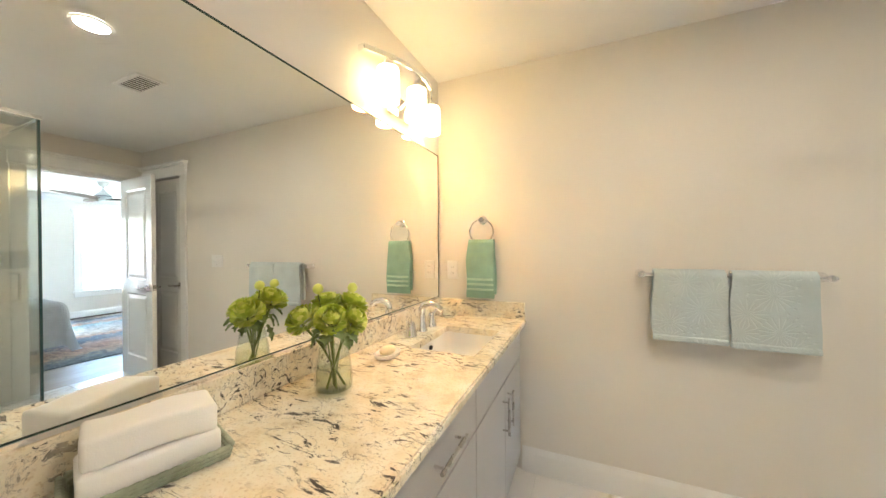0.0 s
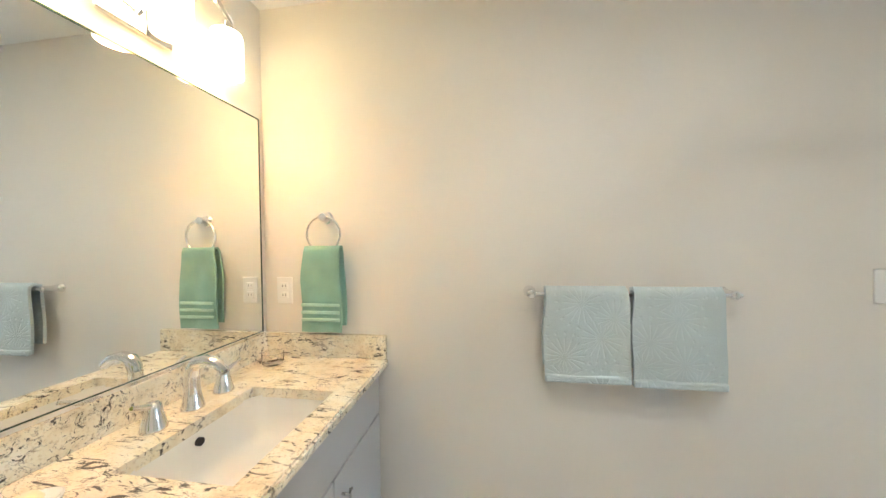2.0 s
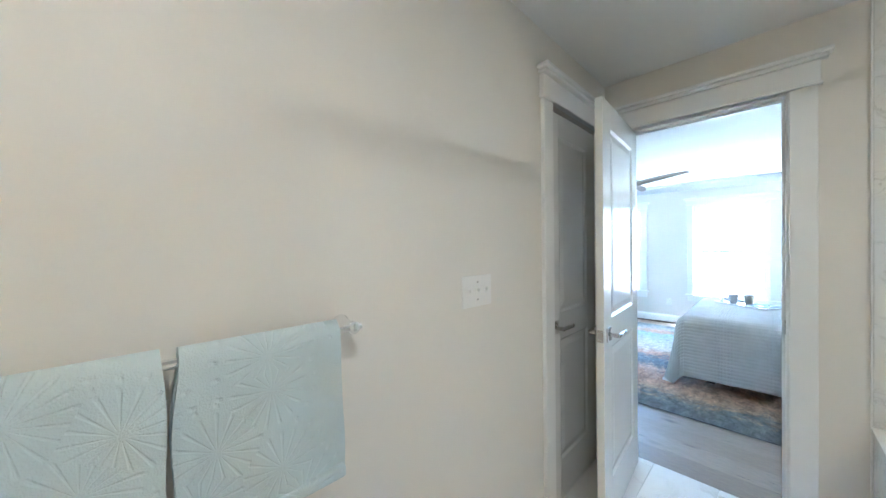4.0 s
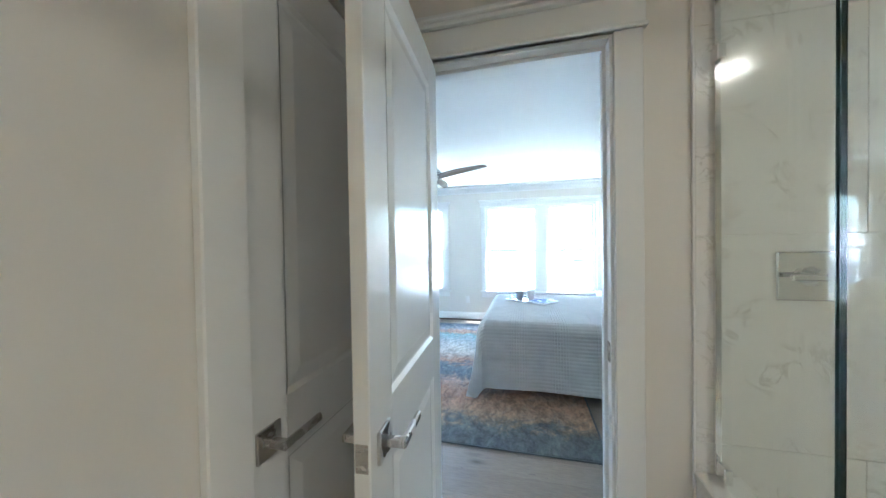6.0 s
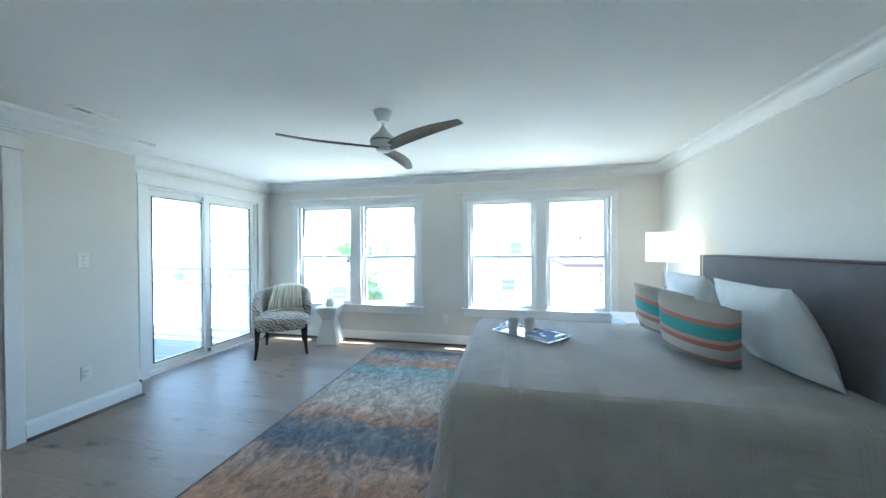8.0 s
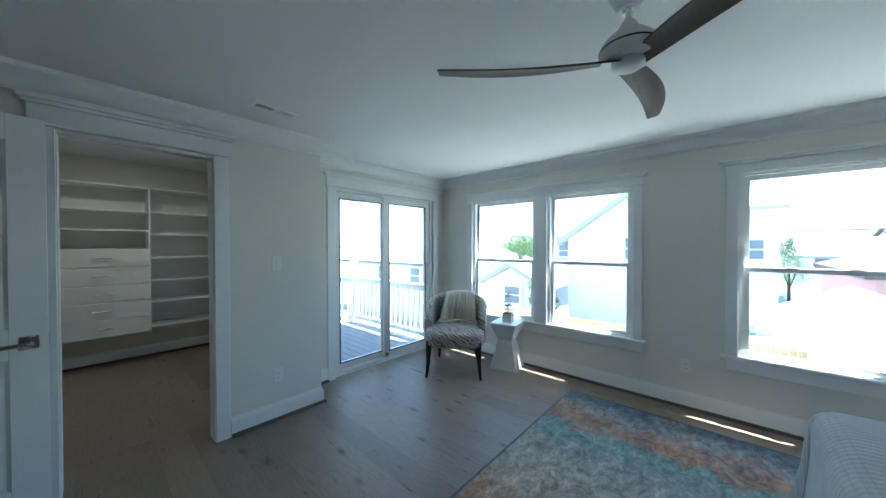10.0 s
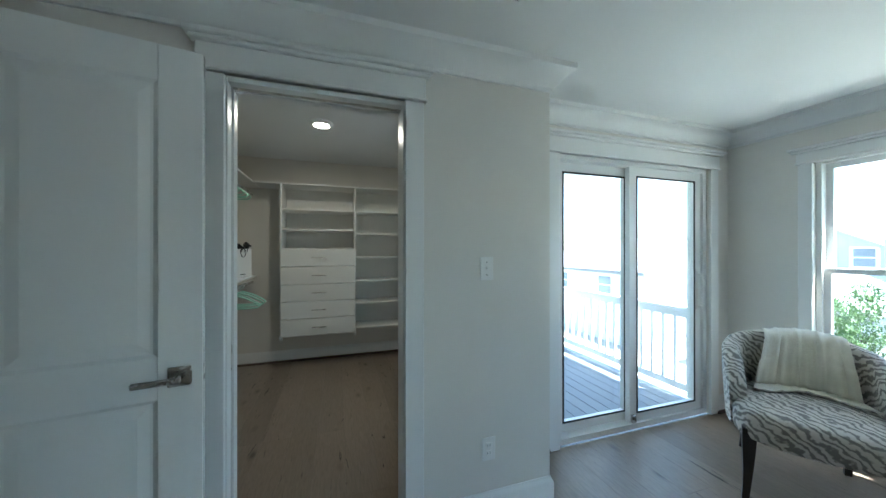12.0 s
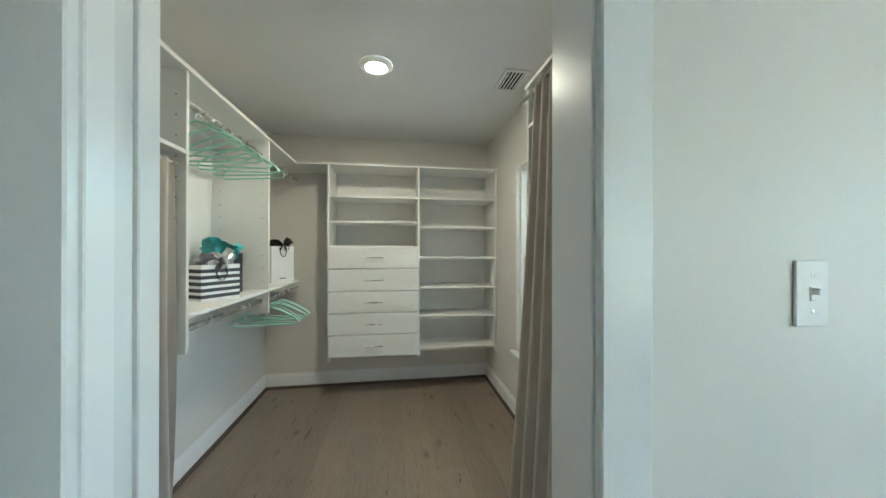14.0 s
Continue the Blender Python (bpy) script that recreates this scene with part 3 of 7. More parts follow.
# closet window
t = thing("window_closet", (0, 0, 0), "narrow white double-hung closet window", "window", kind="structure")
part("window_frame", frame_x(CXR + 0.03, CXR + 0.13, 1.22, 1.94, 0.53, 2.0, 0.03), TRIM, t)
lo = part("lower_sash", frame_x(CXR + 0.05, CXR + 0.08, 1.25, 1.91, 0.56, 1.28, 0.035), TRIM, t)
part("pane", box(CXR + 0.062, CXR + 0.067, 1.28, 1.88, 0.59, 1.25), GLASS_WIN, lo).visible_shadow = False
up = part("upper_sash", frame_x(CXR + 0.085, CXR + 0.115, 1.25, 1.91, 1.25, 1.97, 0.035), TRIM, t)
part("pane", box(CXR + 0.097, CXR + 0.102, 1.28, 1.88, 1.28, 1.94), GLASS_WIN, up).visible_shadow = False
part("window_sill", box(CXR - 0.045, CXR + 0.04, 1.19, 1.97, 0.505, 0.53, 0.005), TRIM, t)

# sliding patio door
t = thing("door_patio", (0, 0, 0), "white two-panel sliding glass patio door", "door", kind="structure")
part("door_frame", frame_y(SY + 0.02, SY + 0.15, 0.34, 1.83, 0.0, 2.03, 0.04), TRIM, t)
fx = part("fixed_panel", frame_y(SY + 0.09, SY + 0.13, 0.38, 1.10, 0.035, 1.99, 0.075), TRIM, t)
part("pane", box(0.45, 1.03, SY + 0.107, SY + 0.113, 0.105, 1.92), GLASS_WIN, fx).visible_shadow = False
part("gasket", frame_y(SY + 0.086, SY + 0.091, 0.448, 1.032, 0.103, 1.922, 0.012), SLOT, fx)
sl = part("sliding_panel", frame_y(SY + 0.04, SY + 0.08, 1.02, 1.79, 0.035, 1.99, 0.075), TRIM, t)
part("pane", box(1.09, 1.72, SY + 0.057, SY + 0.063, 0.105, 1.92), GLASS_WIN, sl).visible_shadow = False
part("gasket", frame_y(SY + 0.036, SY + 0.041, 1.088, 1.722, 0.103, 1.922, 0.012), SLOT, sl)
bm = bmesh.new()
tube(bm, [(1.755, SY + 0.04, 0.88), (1.755, SY + 0.0, 0.90), (1.755, SY - 0.01, 0.96), (1.755, SY - 0.01, 1.08), (1.755, SY + 0.0, 1.14), (1.755, SY + 0.04, 1.16)], 0.010, 8)
cube(bm, 1.735, 1.775, SY + 0.03, SY + 0.042, 0.86, 1.18, 0.003)
part("pull_handle", bm, PLASTIC, sl, "white pull handle")
part("foot_bolt", box(1.03, 1.07, SY + 0.02, SY + 0.042, 0.04, 0.10, 0.004), NICKEL, sl)
casing("door_casing_patio", "y", SY, -1, 0.345, 1.825, 2.015, "white crowned casing round the patio door", w=0.09)


# ---- floors laid piece by piece ----
def shared(name, me, parent, at):
    ob = new(name, me)
    ob.parent = parent
    ob.location = at
    return ob


def lay_planks(parent, x0, x1, y0, y1, skip=None, w=0.185):
    """Boards along y, in staggered lengths; boards of one length share a mesh."""
    rng = random.Random(4)
    meshes = {}
    n = math.ceil((x1 - x0) / w)
    for i in range(n):
        a, b = x0 + i * w, min(x0 + (i + 1) * w, x1)
        y = y0
        first = True
        while y < y1 - 0.01:
            length = rng.choice((0.7, 1.1, 1.5)) if first else rng.choice((1.5, 1.9))
            first = False
            e = min(y + length, y1)
            if y1 - e < 0.25:
                e = y1
            key = (round(b - a, 3), round(e - y, 3))
            if key not in meshes:
                meshes[key] = mesh_of("plank", box(-key[0] / 2 + 0.0002, key[0] / 2 - 0.0002, -key[1] / 2 + 0.0002, key[1] / 2 - 0.0002, -0.012, 0.0, 0.0005), OAK)
            shared("plank", meshes[key], parent, ((a + b) / 2, (y + e) / 2, 0))
            y = e


def lay_tiles(parent, mat, axis, plane, s0, s1, t0, t1, w, h, out=1, th=0.006, joint=0.003, half=True, name="tile"):
    """Tiles on a floor (axis z) or wall (axis x or y), in half bond."""
    meshes = {}
    r = 0
    t = t0
    while t < t1 - 1e-4:
        te = min(t + h, t1)
        s = s0 - (w / 2 if half and r % 2 else 0)
        while s < s1 - 1e-4:
            a, b = max(s, s0), min(s + w, s1)
            s += w
            if b - a < 0.02:
                continue
            key = (round(b - a, 3), round(te - t, 3))
            if key not in meshes:
                u, v = key[0] / 2 - joint / 2, key[1] / 2 - joint / 2
                if axis == "z":
                    bm = box(-u, u, -v, v, 0, th * out, 0.001)
                elif axis == "x":
                    bm = box(0, th * out, -u, u, -v, v, 0.001)
                else:
                    bm = box(-u, u, 0, th * out, -v, v, 0.001)
                meshes[key] = mesh_of(name, bm, mat)
            c, d = (a + b) / 2, (t + te) / 2
            shared(name, meshes[key], parent, (c, d, plane) if axis == "z" else ((plane, c, d) if axis == "x" else (c, plane, d)))
        t = te
        r += 1


# ---- bathroom ----
FX = -5.385   # cabinet front
VT = 0.88     # counter top


def bar_pull(parent, p, q, off=0.03, axis="x"):
    """A round bar handle on two posts, standing off along +x."""
    bm = bmesh.new()
    p, q = Vector(p), Vector(q)
    d = (q - p).normalized()
    o = Vector((off, 0, 0)) if axis == "x" else Vector((0, -off, 0))
    tube(bm, [p + o, q + o], 0.006, 10)
    for k in (p + d * 0.02, q - d * 0.02):
        tube(bm, [k, k + o], 0.0045, 8)
    part("handle", bm, NICKEL, parent, "brushed nickel bar handle", smooth=40)


def vanity_unit(y0, y1, fronts, label):
    """A base cabinet between two y planes; fronts are (name, y0, y1, z0, z1, handle)."""
    t = thing("vanity_cabinet", (0, 0, 0), label, "cabinet", "vanity cabinets")
    # body and rails are coloured dark to paint shade between the grey fronts
    part("body", box(MX + 0.002, FX - 0.02, y0 + 0.001, y1 - 0.001, 0.10, VT - 0.20), GAP_SHADE, t)
    part("front_rail", box(FX - 0.045, FX - 0.02, y0 + 0.001, y1 - 0.001, VT - 0.1998, VT - 0.032), GAP_SHADE, t)
    part("back_rail", box(MX + 0.002, MX + 0.03, y0 + 0.001, y1 - 0.001, VT - 0.1998, VT - 0.032), GAP_SHADE, t)
    part("toe_kick", box(MX + 0.002, FX - 0.075, y0 + 0.001, y1 - 0.001, 0.0, 0.10), CABINET, t)
    for nm, a, b, z0, z1, hd in fronts:
        f = part(nm, box(FX - 0.02, FX, a + 0.003, b - 0.003, z0, z1, 0.002), CABINET, t)
        if hd == "h":
            zc, yc = (z0 + z1) / 2, (a + b) / 2
            bar_pull(f, (FX, yc - 0.09, zc), (FX, yc + 0.09, zc))
        elif hd in ("l", "r"):
            yc = a + 0.045 if hd == "l" else b - 0.045
            bar_pull(f, (FX, yc, z1 - 0.05), (FX, yc, z1 - 0.22))
    return t


vanity_unit(-3.80, TY + 0.002, [("false_front", -3.80, -2.98, 0.675, 0.838, ""), ("cabinet_door", -3.80, -3.365, 0.105, 0.668, "r"), ("cabinet_door", -3.365, -2.98, 0.105, 0.668, "l")], "grey painted vanity sink cabinet with two slab doors")
vanity_unit(-4.33, -3.80, [("drawer", -4.33, -3.80, 0.675, 0.838, "h"), ("drawer", -4.33, -3.80, 0.395, 0.668, "h"), ("drawer", -4.33, -3.80, 0.105, 0.388, "h")], "grey painted vanity drawer cabinet with bar handles")
vanity_unit(-5.15, -4.33, [("cabinet_door", -5.15, -4.74, 0.105, 0.838, "r"), ("cabinet_door", -4.74, -4.33, 0.105, 0.838, "l")], "grey painted vanity base cabinet")

# worktop with the sink cut through it
SX0, SX1, SY0, SY1 = -5.725, -5.435, -3.67, -3.26
bm = bmesh.new()
for a in ((MX + 0.002, SX0, -5.17, TY - 0.0), (SX1, FX + 0.03, -5.17, TY - 0.0), (SX0, SX1, -5.17, SY0), (SX0, SX1, SY1, TY - 0.0)):
    cube(bm, a[0], a[1], a[2], a[3], VT - 0.032, VT)
bmesh.ops.remove_doubles(bm, verts=bm.verts, dist=1e-5)
es = [e for e in bm.edges if all(abs(v.co.x - (FX + 0.03)) < 1e-4 for v in e.verts) and abs(e.verts[0].co.z - e.verts[1].co.z) < 1e-4]
bmesh.ops.bevel(bm, geom=es, offset=0.006, segments=2, affect='EDGES')
solid("countertop", bm, GRANITE, "polished cream granite vanity top with dark veins", "countertop")
bs = thing("backsplash", (0, 0, 0), "low granite backsplash along the mirror and towel wall", "backsplash")
part("back_strip", box(MX + 0.001, MX + 0.021, -5.17, TY - 0.021, VT + 0.0005, 0.978, 0.002), GRANITE, bs)
part("side_strip", box(MX + 0.001, -5.36, TY - 0.0205, TY - 0.0005, VT + 0.0005, 0.978, 0.002), GRANITE, bs)

sk = thing("sink", (0, 0, 0), "white rectangular undermount porcelain sink", "sink")


def basin(u, v):
    ang = u * 2 * math.pi
    prof = [(1.0, 0.0), (0.97, -0.06), (0.93, -0.11), (0.80, -0.135), (0.45, -0.142), (0.06, -0.146)]
    s, z = prof[min(int(round(v * 5)), 5)]
    c, d = math.cos(ang), math.sin(ang)
    k = 1 / max(abs(c) ** 6 + abs(d) ** 6, 1e-6) ** (1 / 6)
    return Vector(((SX0 + SX1) / 2 + c * k * s * 0.150, (SY0 + SY1) / 2 + d * k * s * 0.212, VT - 0.026 + z))


part("basin", grid(bmesh.new(), 48, 5, basin, True), PORCELAIN, sk, smooth=60)
part("drain", lathe(bmesh.new(), [(0.022, 0), (0.022, 0.004), (0.016, 0.006)], 20, ((SX0 + SX1) / 2, (SY0 + SY1) / 2, VT - 0.173)), CHROME, sk, "chrome drain", 40)
part("overflow", tube(bmesh.new(), [(SX0 - 0.002, -3.465, VT - 0.06), (SX0 + 0.008, -3.465, VT - 0.06)], 0.011, 12), SLOT, sk)

fa = thing("faucet", (-5.80, -3.41, VT), "chrome widespread faucet with two lever handles", "faucet")
bm = lathe(bmesh.new(), [(0.031, 0), (0.031, 0.006), (0.027, 0.014), (0.021, 0.05), (0.018, 0.10)], 20)
part("spout_base", bm, CHROME, fa, smooth=50)
part("spout", tube(bmesh.new(), [(0, 0, 0.09), (0.003, 0, 0.115), (0.016, 0, 0.134), (0.045, 0, 0.142), (0.085, 0, 0.134), (0.112, 0, 0.112)], 0.014, 12, True, [0.018, 0.019, 0.019, 0.017, 0.015, 0.013]), CHROME, fa, smooth=50)
for sgn in (-1, 1):
    y = sgn * 0.11
    h = part("handle", lathe(bmesh.new(), [(0.031, 0), (0.031, 0.006), (0.028, 0.012), (0.019, 0.05), (0.017, 0.066), (0.010, 0.072)], 18, (0, y, 0)), CHROME, fa, smooth=50)
    part("lever", tube(bmesh.new(), [(0, y, 0.058), (0.005, y + sgn * 0.02, 0.068), (0.012, y + sgn * 0.06, 0.085)], 0.007, 8, True, [0.011, 0.008, 0.005]), CHROME, h, smooth=50)

mi = thing("mirror", (0, 0, 0), "large frameless wall mirror above the vanity", "mirror")
part("mirror_glass", box(MX + 0.004, MX + 0.012, -5.10, -2.992, 0.990, 1.888), MIRROR, mi)
part("mirror_edge", frame_x(MX + 0.004, MX + 0.0135, -5.104, -2.985, 0.986, 1.892, 0.0055), GLASS_EDGE, mi, "dark polished mirror edge")
part("bottom_channel", box(MX + 0.002, MX + 0.02, -5.10, -2.99, 0.979, 0.990, 0.001), CHROME, mi, "chrome mirror channel")

vl = thing("vanity_light", (0, 0, 0), "chrome three-light vanity fixture with lit opal glass shades", "wall light")
part("back_plate", box(MX + 0.001, MX + 0.022, -3.56, -3.36, 1.955, 2.065, 0.004), CHROME, vl)


def bow(k):
    y = -3.755 + 0.635 * k
    return Vector((MX + 0.03 + 0.11 * math.sin(math.pi * k), y, 2.15))


bm = bmesh.new()
sec = []
for i in range(25):
    p = bow(i / 24)
    q = (bow(min(i / 24 + 0.01, 1)) - bow(max(i / 24 - 0.01, 0))).normalized()
    s = Vector((q.y, -q.x, 0))
    sec.append([bm.verts.new(p + s * a + Vector((0, 0, b))) for a, b in ((-0.004, -0.011), (0.004, -0.011), (0.004, 0.011), (-0.004, 0.011))])
for a, b in zip(sec, sec[1:]):
    for k in range(4):
        bm.faces.new((a[k], a[(k + 1) % 4], b[(k + 1) % 4], b[k]))
bm.faces.new(sec[0])
bm.faces.new(sec[-1])
part("curved_bar", bm, CHROME, vl, smooth=40)
for e in (0.0, 1.0):
    p = bow(e)
    part("bar_end", box(MX + 0.001, p.x, p.y - 0.004, p.y + 0.004, 2.139, 2.161), CHROME, vl)
part("arm", tube(bmesh.new(), [(MX + 0.02, -3.46, 2.0), (MX + 0.07, -3.46, 2.04), (MX + 0.14, -3.46, 2.135)], 0.007, 8), CHROME, vl, smooth=40)
for y, x in ((-3.655, MX + 0.08), (-3.437, MX + 0.105), (-3.22, MX + 0.08)):
    cap = part("socket_cap", lathe(bmesh.new(), [(0.03, 0.0), (0.034, 0.012), (0.022, 0.03), (0.012, 0.045)], 18, (x, y, 2.09)), CHROME, vl, smooth=50)
    part("shade", lathe(bmesh.new(), [(0.046, 0.0), (0.05, 0.002), (0.05, 0.135), (0.046, 0.148), (0.028, 0.153), (0.028, 0.150), (0.043, 0.145), (0.047, 0.133), (0.047, 0.003)], 28, (x, y, 1.945), True), SHADE, vl, "lit white opal glass cylinder", 40)
    part("bulb", lathe(bmesh.new(), [(0.004, 0.0), (0.02, 0.006), (0.029, 0.024), (0.026, 0.045), (0.015, 0.065), (0.012, 0.10)], 16, (x, y, 1.955)), BULB, vl, "lit bulb inside the shade", 60)

TEAL = cloth("green_terry", (0.27, 0.44, 0.36), scale=420, relief=0.6)
TEALBAND = cloth("pale_green_band", (0.42, 0.60, 0.50), scale=420, relief=0.3)
tr = thing("towel_ring", (-5.61, TY, 1.468), "chrome towel ring on the wall", "towel ring")
part("mount", moved(lathe(bmesh.new(), [(0.026, 0), (0.026, 0.008), (0.018, 0.014), (0.012, 0.045), (0.016, 0.05)], 18), Matrix.Rotation(math.pi / 2, 4, 'X')), CHROME, tr, smooth=50)
part("ring", tube(bmesh.new(), [(0.073 * math.sin(k * math.pi / 16), -0.042, -0.07 + 0.073 * math.cos(k * math.pi / 16)) for k in range(33)], 0.005, 8, False), CHROME, tr, smooth=60)


def hung_cloth(x0, x1, ytop, front, back, zbar, z0, z1, waves=2.0, amp=0.006, th=0.010, flare=0.0, seed=0, notch=None):
    """A cloth doubled over a bar: front fall to z0, back fall to z1."""
    bm = bmesh.new()
    rng = random.Random(seed)
    ph = rng.uniform(0, 6)
    nu, nv = 28, 36
    lf, lb = zbar - z0, zbar - z1
    arc = 0.05
    tot = lf + lb + arc

    def f(u, v, off):
        s = v * tot
        k = (u - 0.5)
        if s < lf:
            d = (lf - s)
            z = zbar - d
            y = ytop - front - off
            w = min(d / 0.12, 1.0)
        elif s < lf + arc:
            a = (s - lf) / arc * math.pi
            z = zbar + (0.5 * (front + back) + off) * math.sin(a)
            y = ytop - (0.5 * (front + back) + off) * math.cos(a) + (back - front) / 2
            w = 0
        else:
            d = s - lf - arc
            z = zbar - d
            y = ytop + back + off
            w = min(d / 0.12, 1.0)
        sgn = -1 if s < lf + arc / 2 else 0.6
        y += sgn * w * (amp * (1 + math.sin(ph + u * waves * 2 * math.pi + z * 4)))
        x = x0 + (x1 - x0) * u + k * flare * w + 0.003 * math.sin(z * 23 + ph)
        return Vector((x, y, z))
    a = [[bm.verts.new(f(i / nu, j / nv, 0)) for j in range(nv + 1)] for i in range(nu + 1)]
    b = [[bm.verts.new(f(i / nu, j / nv, th)) for j in range(nv + 1)] for i in range(nu + 1)]
    for i in range(nu):
        for j in range(nv):
            bm.faces.new((a[i][j], a[i + 1][j], a[i + 1][j + 1], a[i][j + 1]))
            bm.faces.new((b[i][j], b[i][j + 1], b[i + 1][j + 1], b[i + 1][j]))
    for i in range(nu):
        for j in (0, nv):
            bm.faces.new((a[i][j], b[i][j], b[i + 1][j], a[i + 1][j]))
    for j in range(nv):
        for i in (0, nu):
            bm.faces.new((a[i][j], a[i][j + 1], b[i][j + 1], b[i][j]))
    return bm


gt = thing("hand_towel", (0, 0, 0), "sea-green terry hand towel hanging from the ring", "towel")
part("cloth", hung_cloth(-5.69, -5.535, TY - 0.042, 0.012, 0.010, 1.335, 1.0, 1.02, 1.3, 0.004, 0.008, 0.02, 3), TEAL, gt, smooth=70)
for z in (1.045, 1.075, 1.105):
    part("woven_band", box(-5.695, -5.53, TY - 0.0765, TY - 0.0705, z, z + 0.013, 0.002), TEALBAND, gt, "pale woven stripe")

tb = thing("towel_bar", (0, 0, 0), "chrome towel bar on the bathroom wall", "towel bar")
part("bar", tube(bmesh.new(), [(-4.80, TY - 0.065, 1.165), (-4.10, TY - 0.065, 1.165)], 0.009, 12), CHROME, tb, smooth=40)
for x in (-4.785, -4.12):
    part("post", moved(lathe(bmesh.new(), [(0.022, 0), (0.022, 0.006), (0.016, 0.012), (0.013, 0.05), (0.015, 0.056), (0.015, 0.074), (0.010, 0.078)], 18), Matrix.Translation((x, TY, 1.165)) @ Matrix.Rotation(math.pi / 2, 4, 'X')), CHROME, tb, smooth=50)

# pale blue towels with a stitched fan relief
PALE = cloth("pale_blue_terry", (0.51, 0.59, 0.62), scale=380, relief=0.4, var=0.05)
v = coords(PALE, (6.5, 6.5, 6.5))
vor = node(PALE, "ShaderNodeTexVoronoi", Scale=1.0)
vor.voronoi_dimensions = '2D'
sep = node(PALE, "ShaderNodeSeparateXYZ")
link(PALE, v, sep.inputs[0])
cmb = node(PALE, "ShaderNodeCombineXYZ")
link(PALE, sep.outputs["X"], cmb.inputs["X"])
link(PALE, sep.outputs["Z"], cmb.inputs["Y"])
link(PALE, cmb.outputs[0], vor.inputs["Vector"])
dif = node(PALE, "ShaderNodeVectorMath")
dif.operation = 'SUBTRACT'
link(PALE, cmb.outputs[0], dif.inputs[0])
link(PALE, vor.outputs["Position"], dif.inputs[1])
ds = node(PALE, "ShaderNodeSeparateXYZ")
link(PALE, dif.outputs[0], ds.inputs[0])
ang = node(PALE, "ShaderNodeMath")
ang.operation = 'ARCTAN2'
link(PALE, ds.outputs["Y"], ang.inputs[0])
link(PALE, ds.outputs["X"], ang.inputs[1])
mul = node(PALE, "ShaderNodeMath")
mul.operation = 'MULTIPLY'
mul.inputs[1].default_value = 17.0
link(PALE, ang.outputs[0], mul.inputs[0])
wav = node(PALE, "ShaderNodeMath")
wav.operation = 'SINE'
link(PALE, mul.outputs[0], wav.inputs[0])
spokes = ramp(PALE, wav.outputs[0], [(0.55, (0, 0, 0)), (0.95, (1, 1, 1))])
reach = ramp(PALE, vor.outputs["Distance"], [(0.04, (0, 0, 0)), (0.10, (1, 1, 1)), (0.40, (1, 1, 1)), (0.46, (0, 0, 0)), (0.50, (0, 0, 0)), (0.54, (1, 1, 1)), (0.60, (0, 0, 0))])
fan = mixed(PALE, 1.0, spokes, reach, "MULTIPLY")
ground = bsdf(PALE).inputs["Base Color"].links[0].from_socket
link(PALE, mixed(PALE, mixed(PALE, 1.0, fan, (0.3, 0.3, 0.3), "MULTIPLY"), ground, (0.66, 0.73, 0.75)), bsdf(PALE).inputs["Base Color"])
b2 = node(PALE, "ShaderNodeBump", Strength=0.5, Distance=0.004)
b2.invert = True
link(PALE, fan, b2.inputs["Height"])
first = [n for n in PALE.node_tree.nodes if n.type == 'BUMP' and n != b2][0]
link(PALE, first.outputs["Normal"], b2.inputs["Normal"])
link(PALE, b2.outputs["Normal"], bsdf(PALE).inputs["Normal"])
for x0, x1, z0, sd, lab in ((-4.738, -4.465, 0.862, 1, "pale blue patterned bath towel folded over the bar"), (-4.445, -4.168, 0.856, 2, "second pale blue bath towel folded over the bar")):
    t = thing("bath_towel", (0, 0, 0), lab, "towel", "towels on the bar")
    part("cloth", hung_cloth(x0, x1, TY - 0.065, 0.016, 0.014, 1.168, z0, 0.90, 1.4, 0.005, 0.012, 0.012, sd), PALE, t, smooth=70)
    part("hem", box(x0 - 0.006, x1 + 0.006, TY - 0.108, TY - 0.088, z0 - 0.004, z0 + 0.022, 0.006, 2), PALE, t, "flat woven hem")


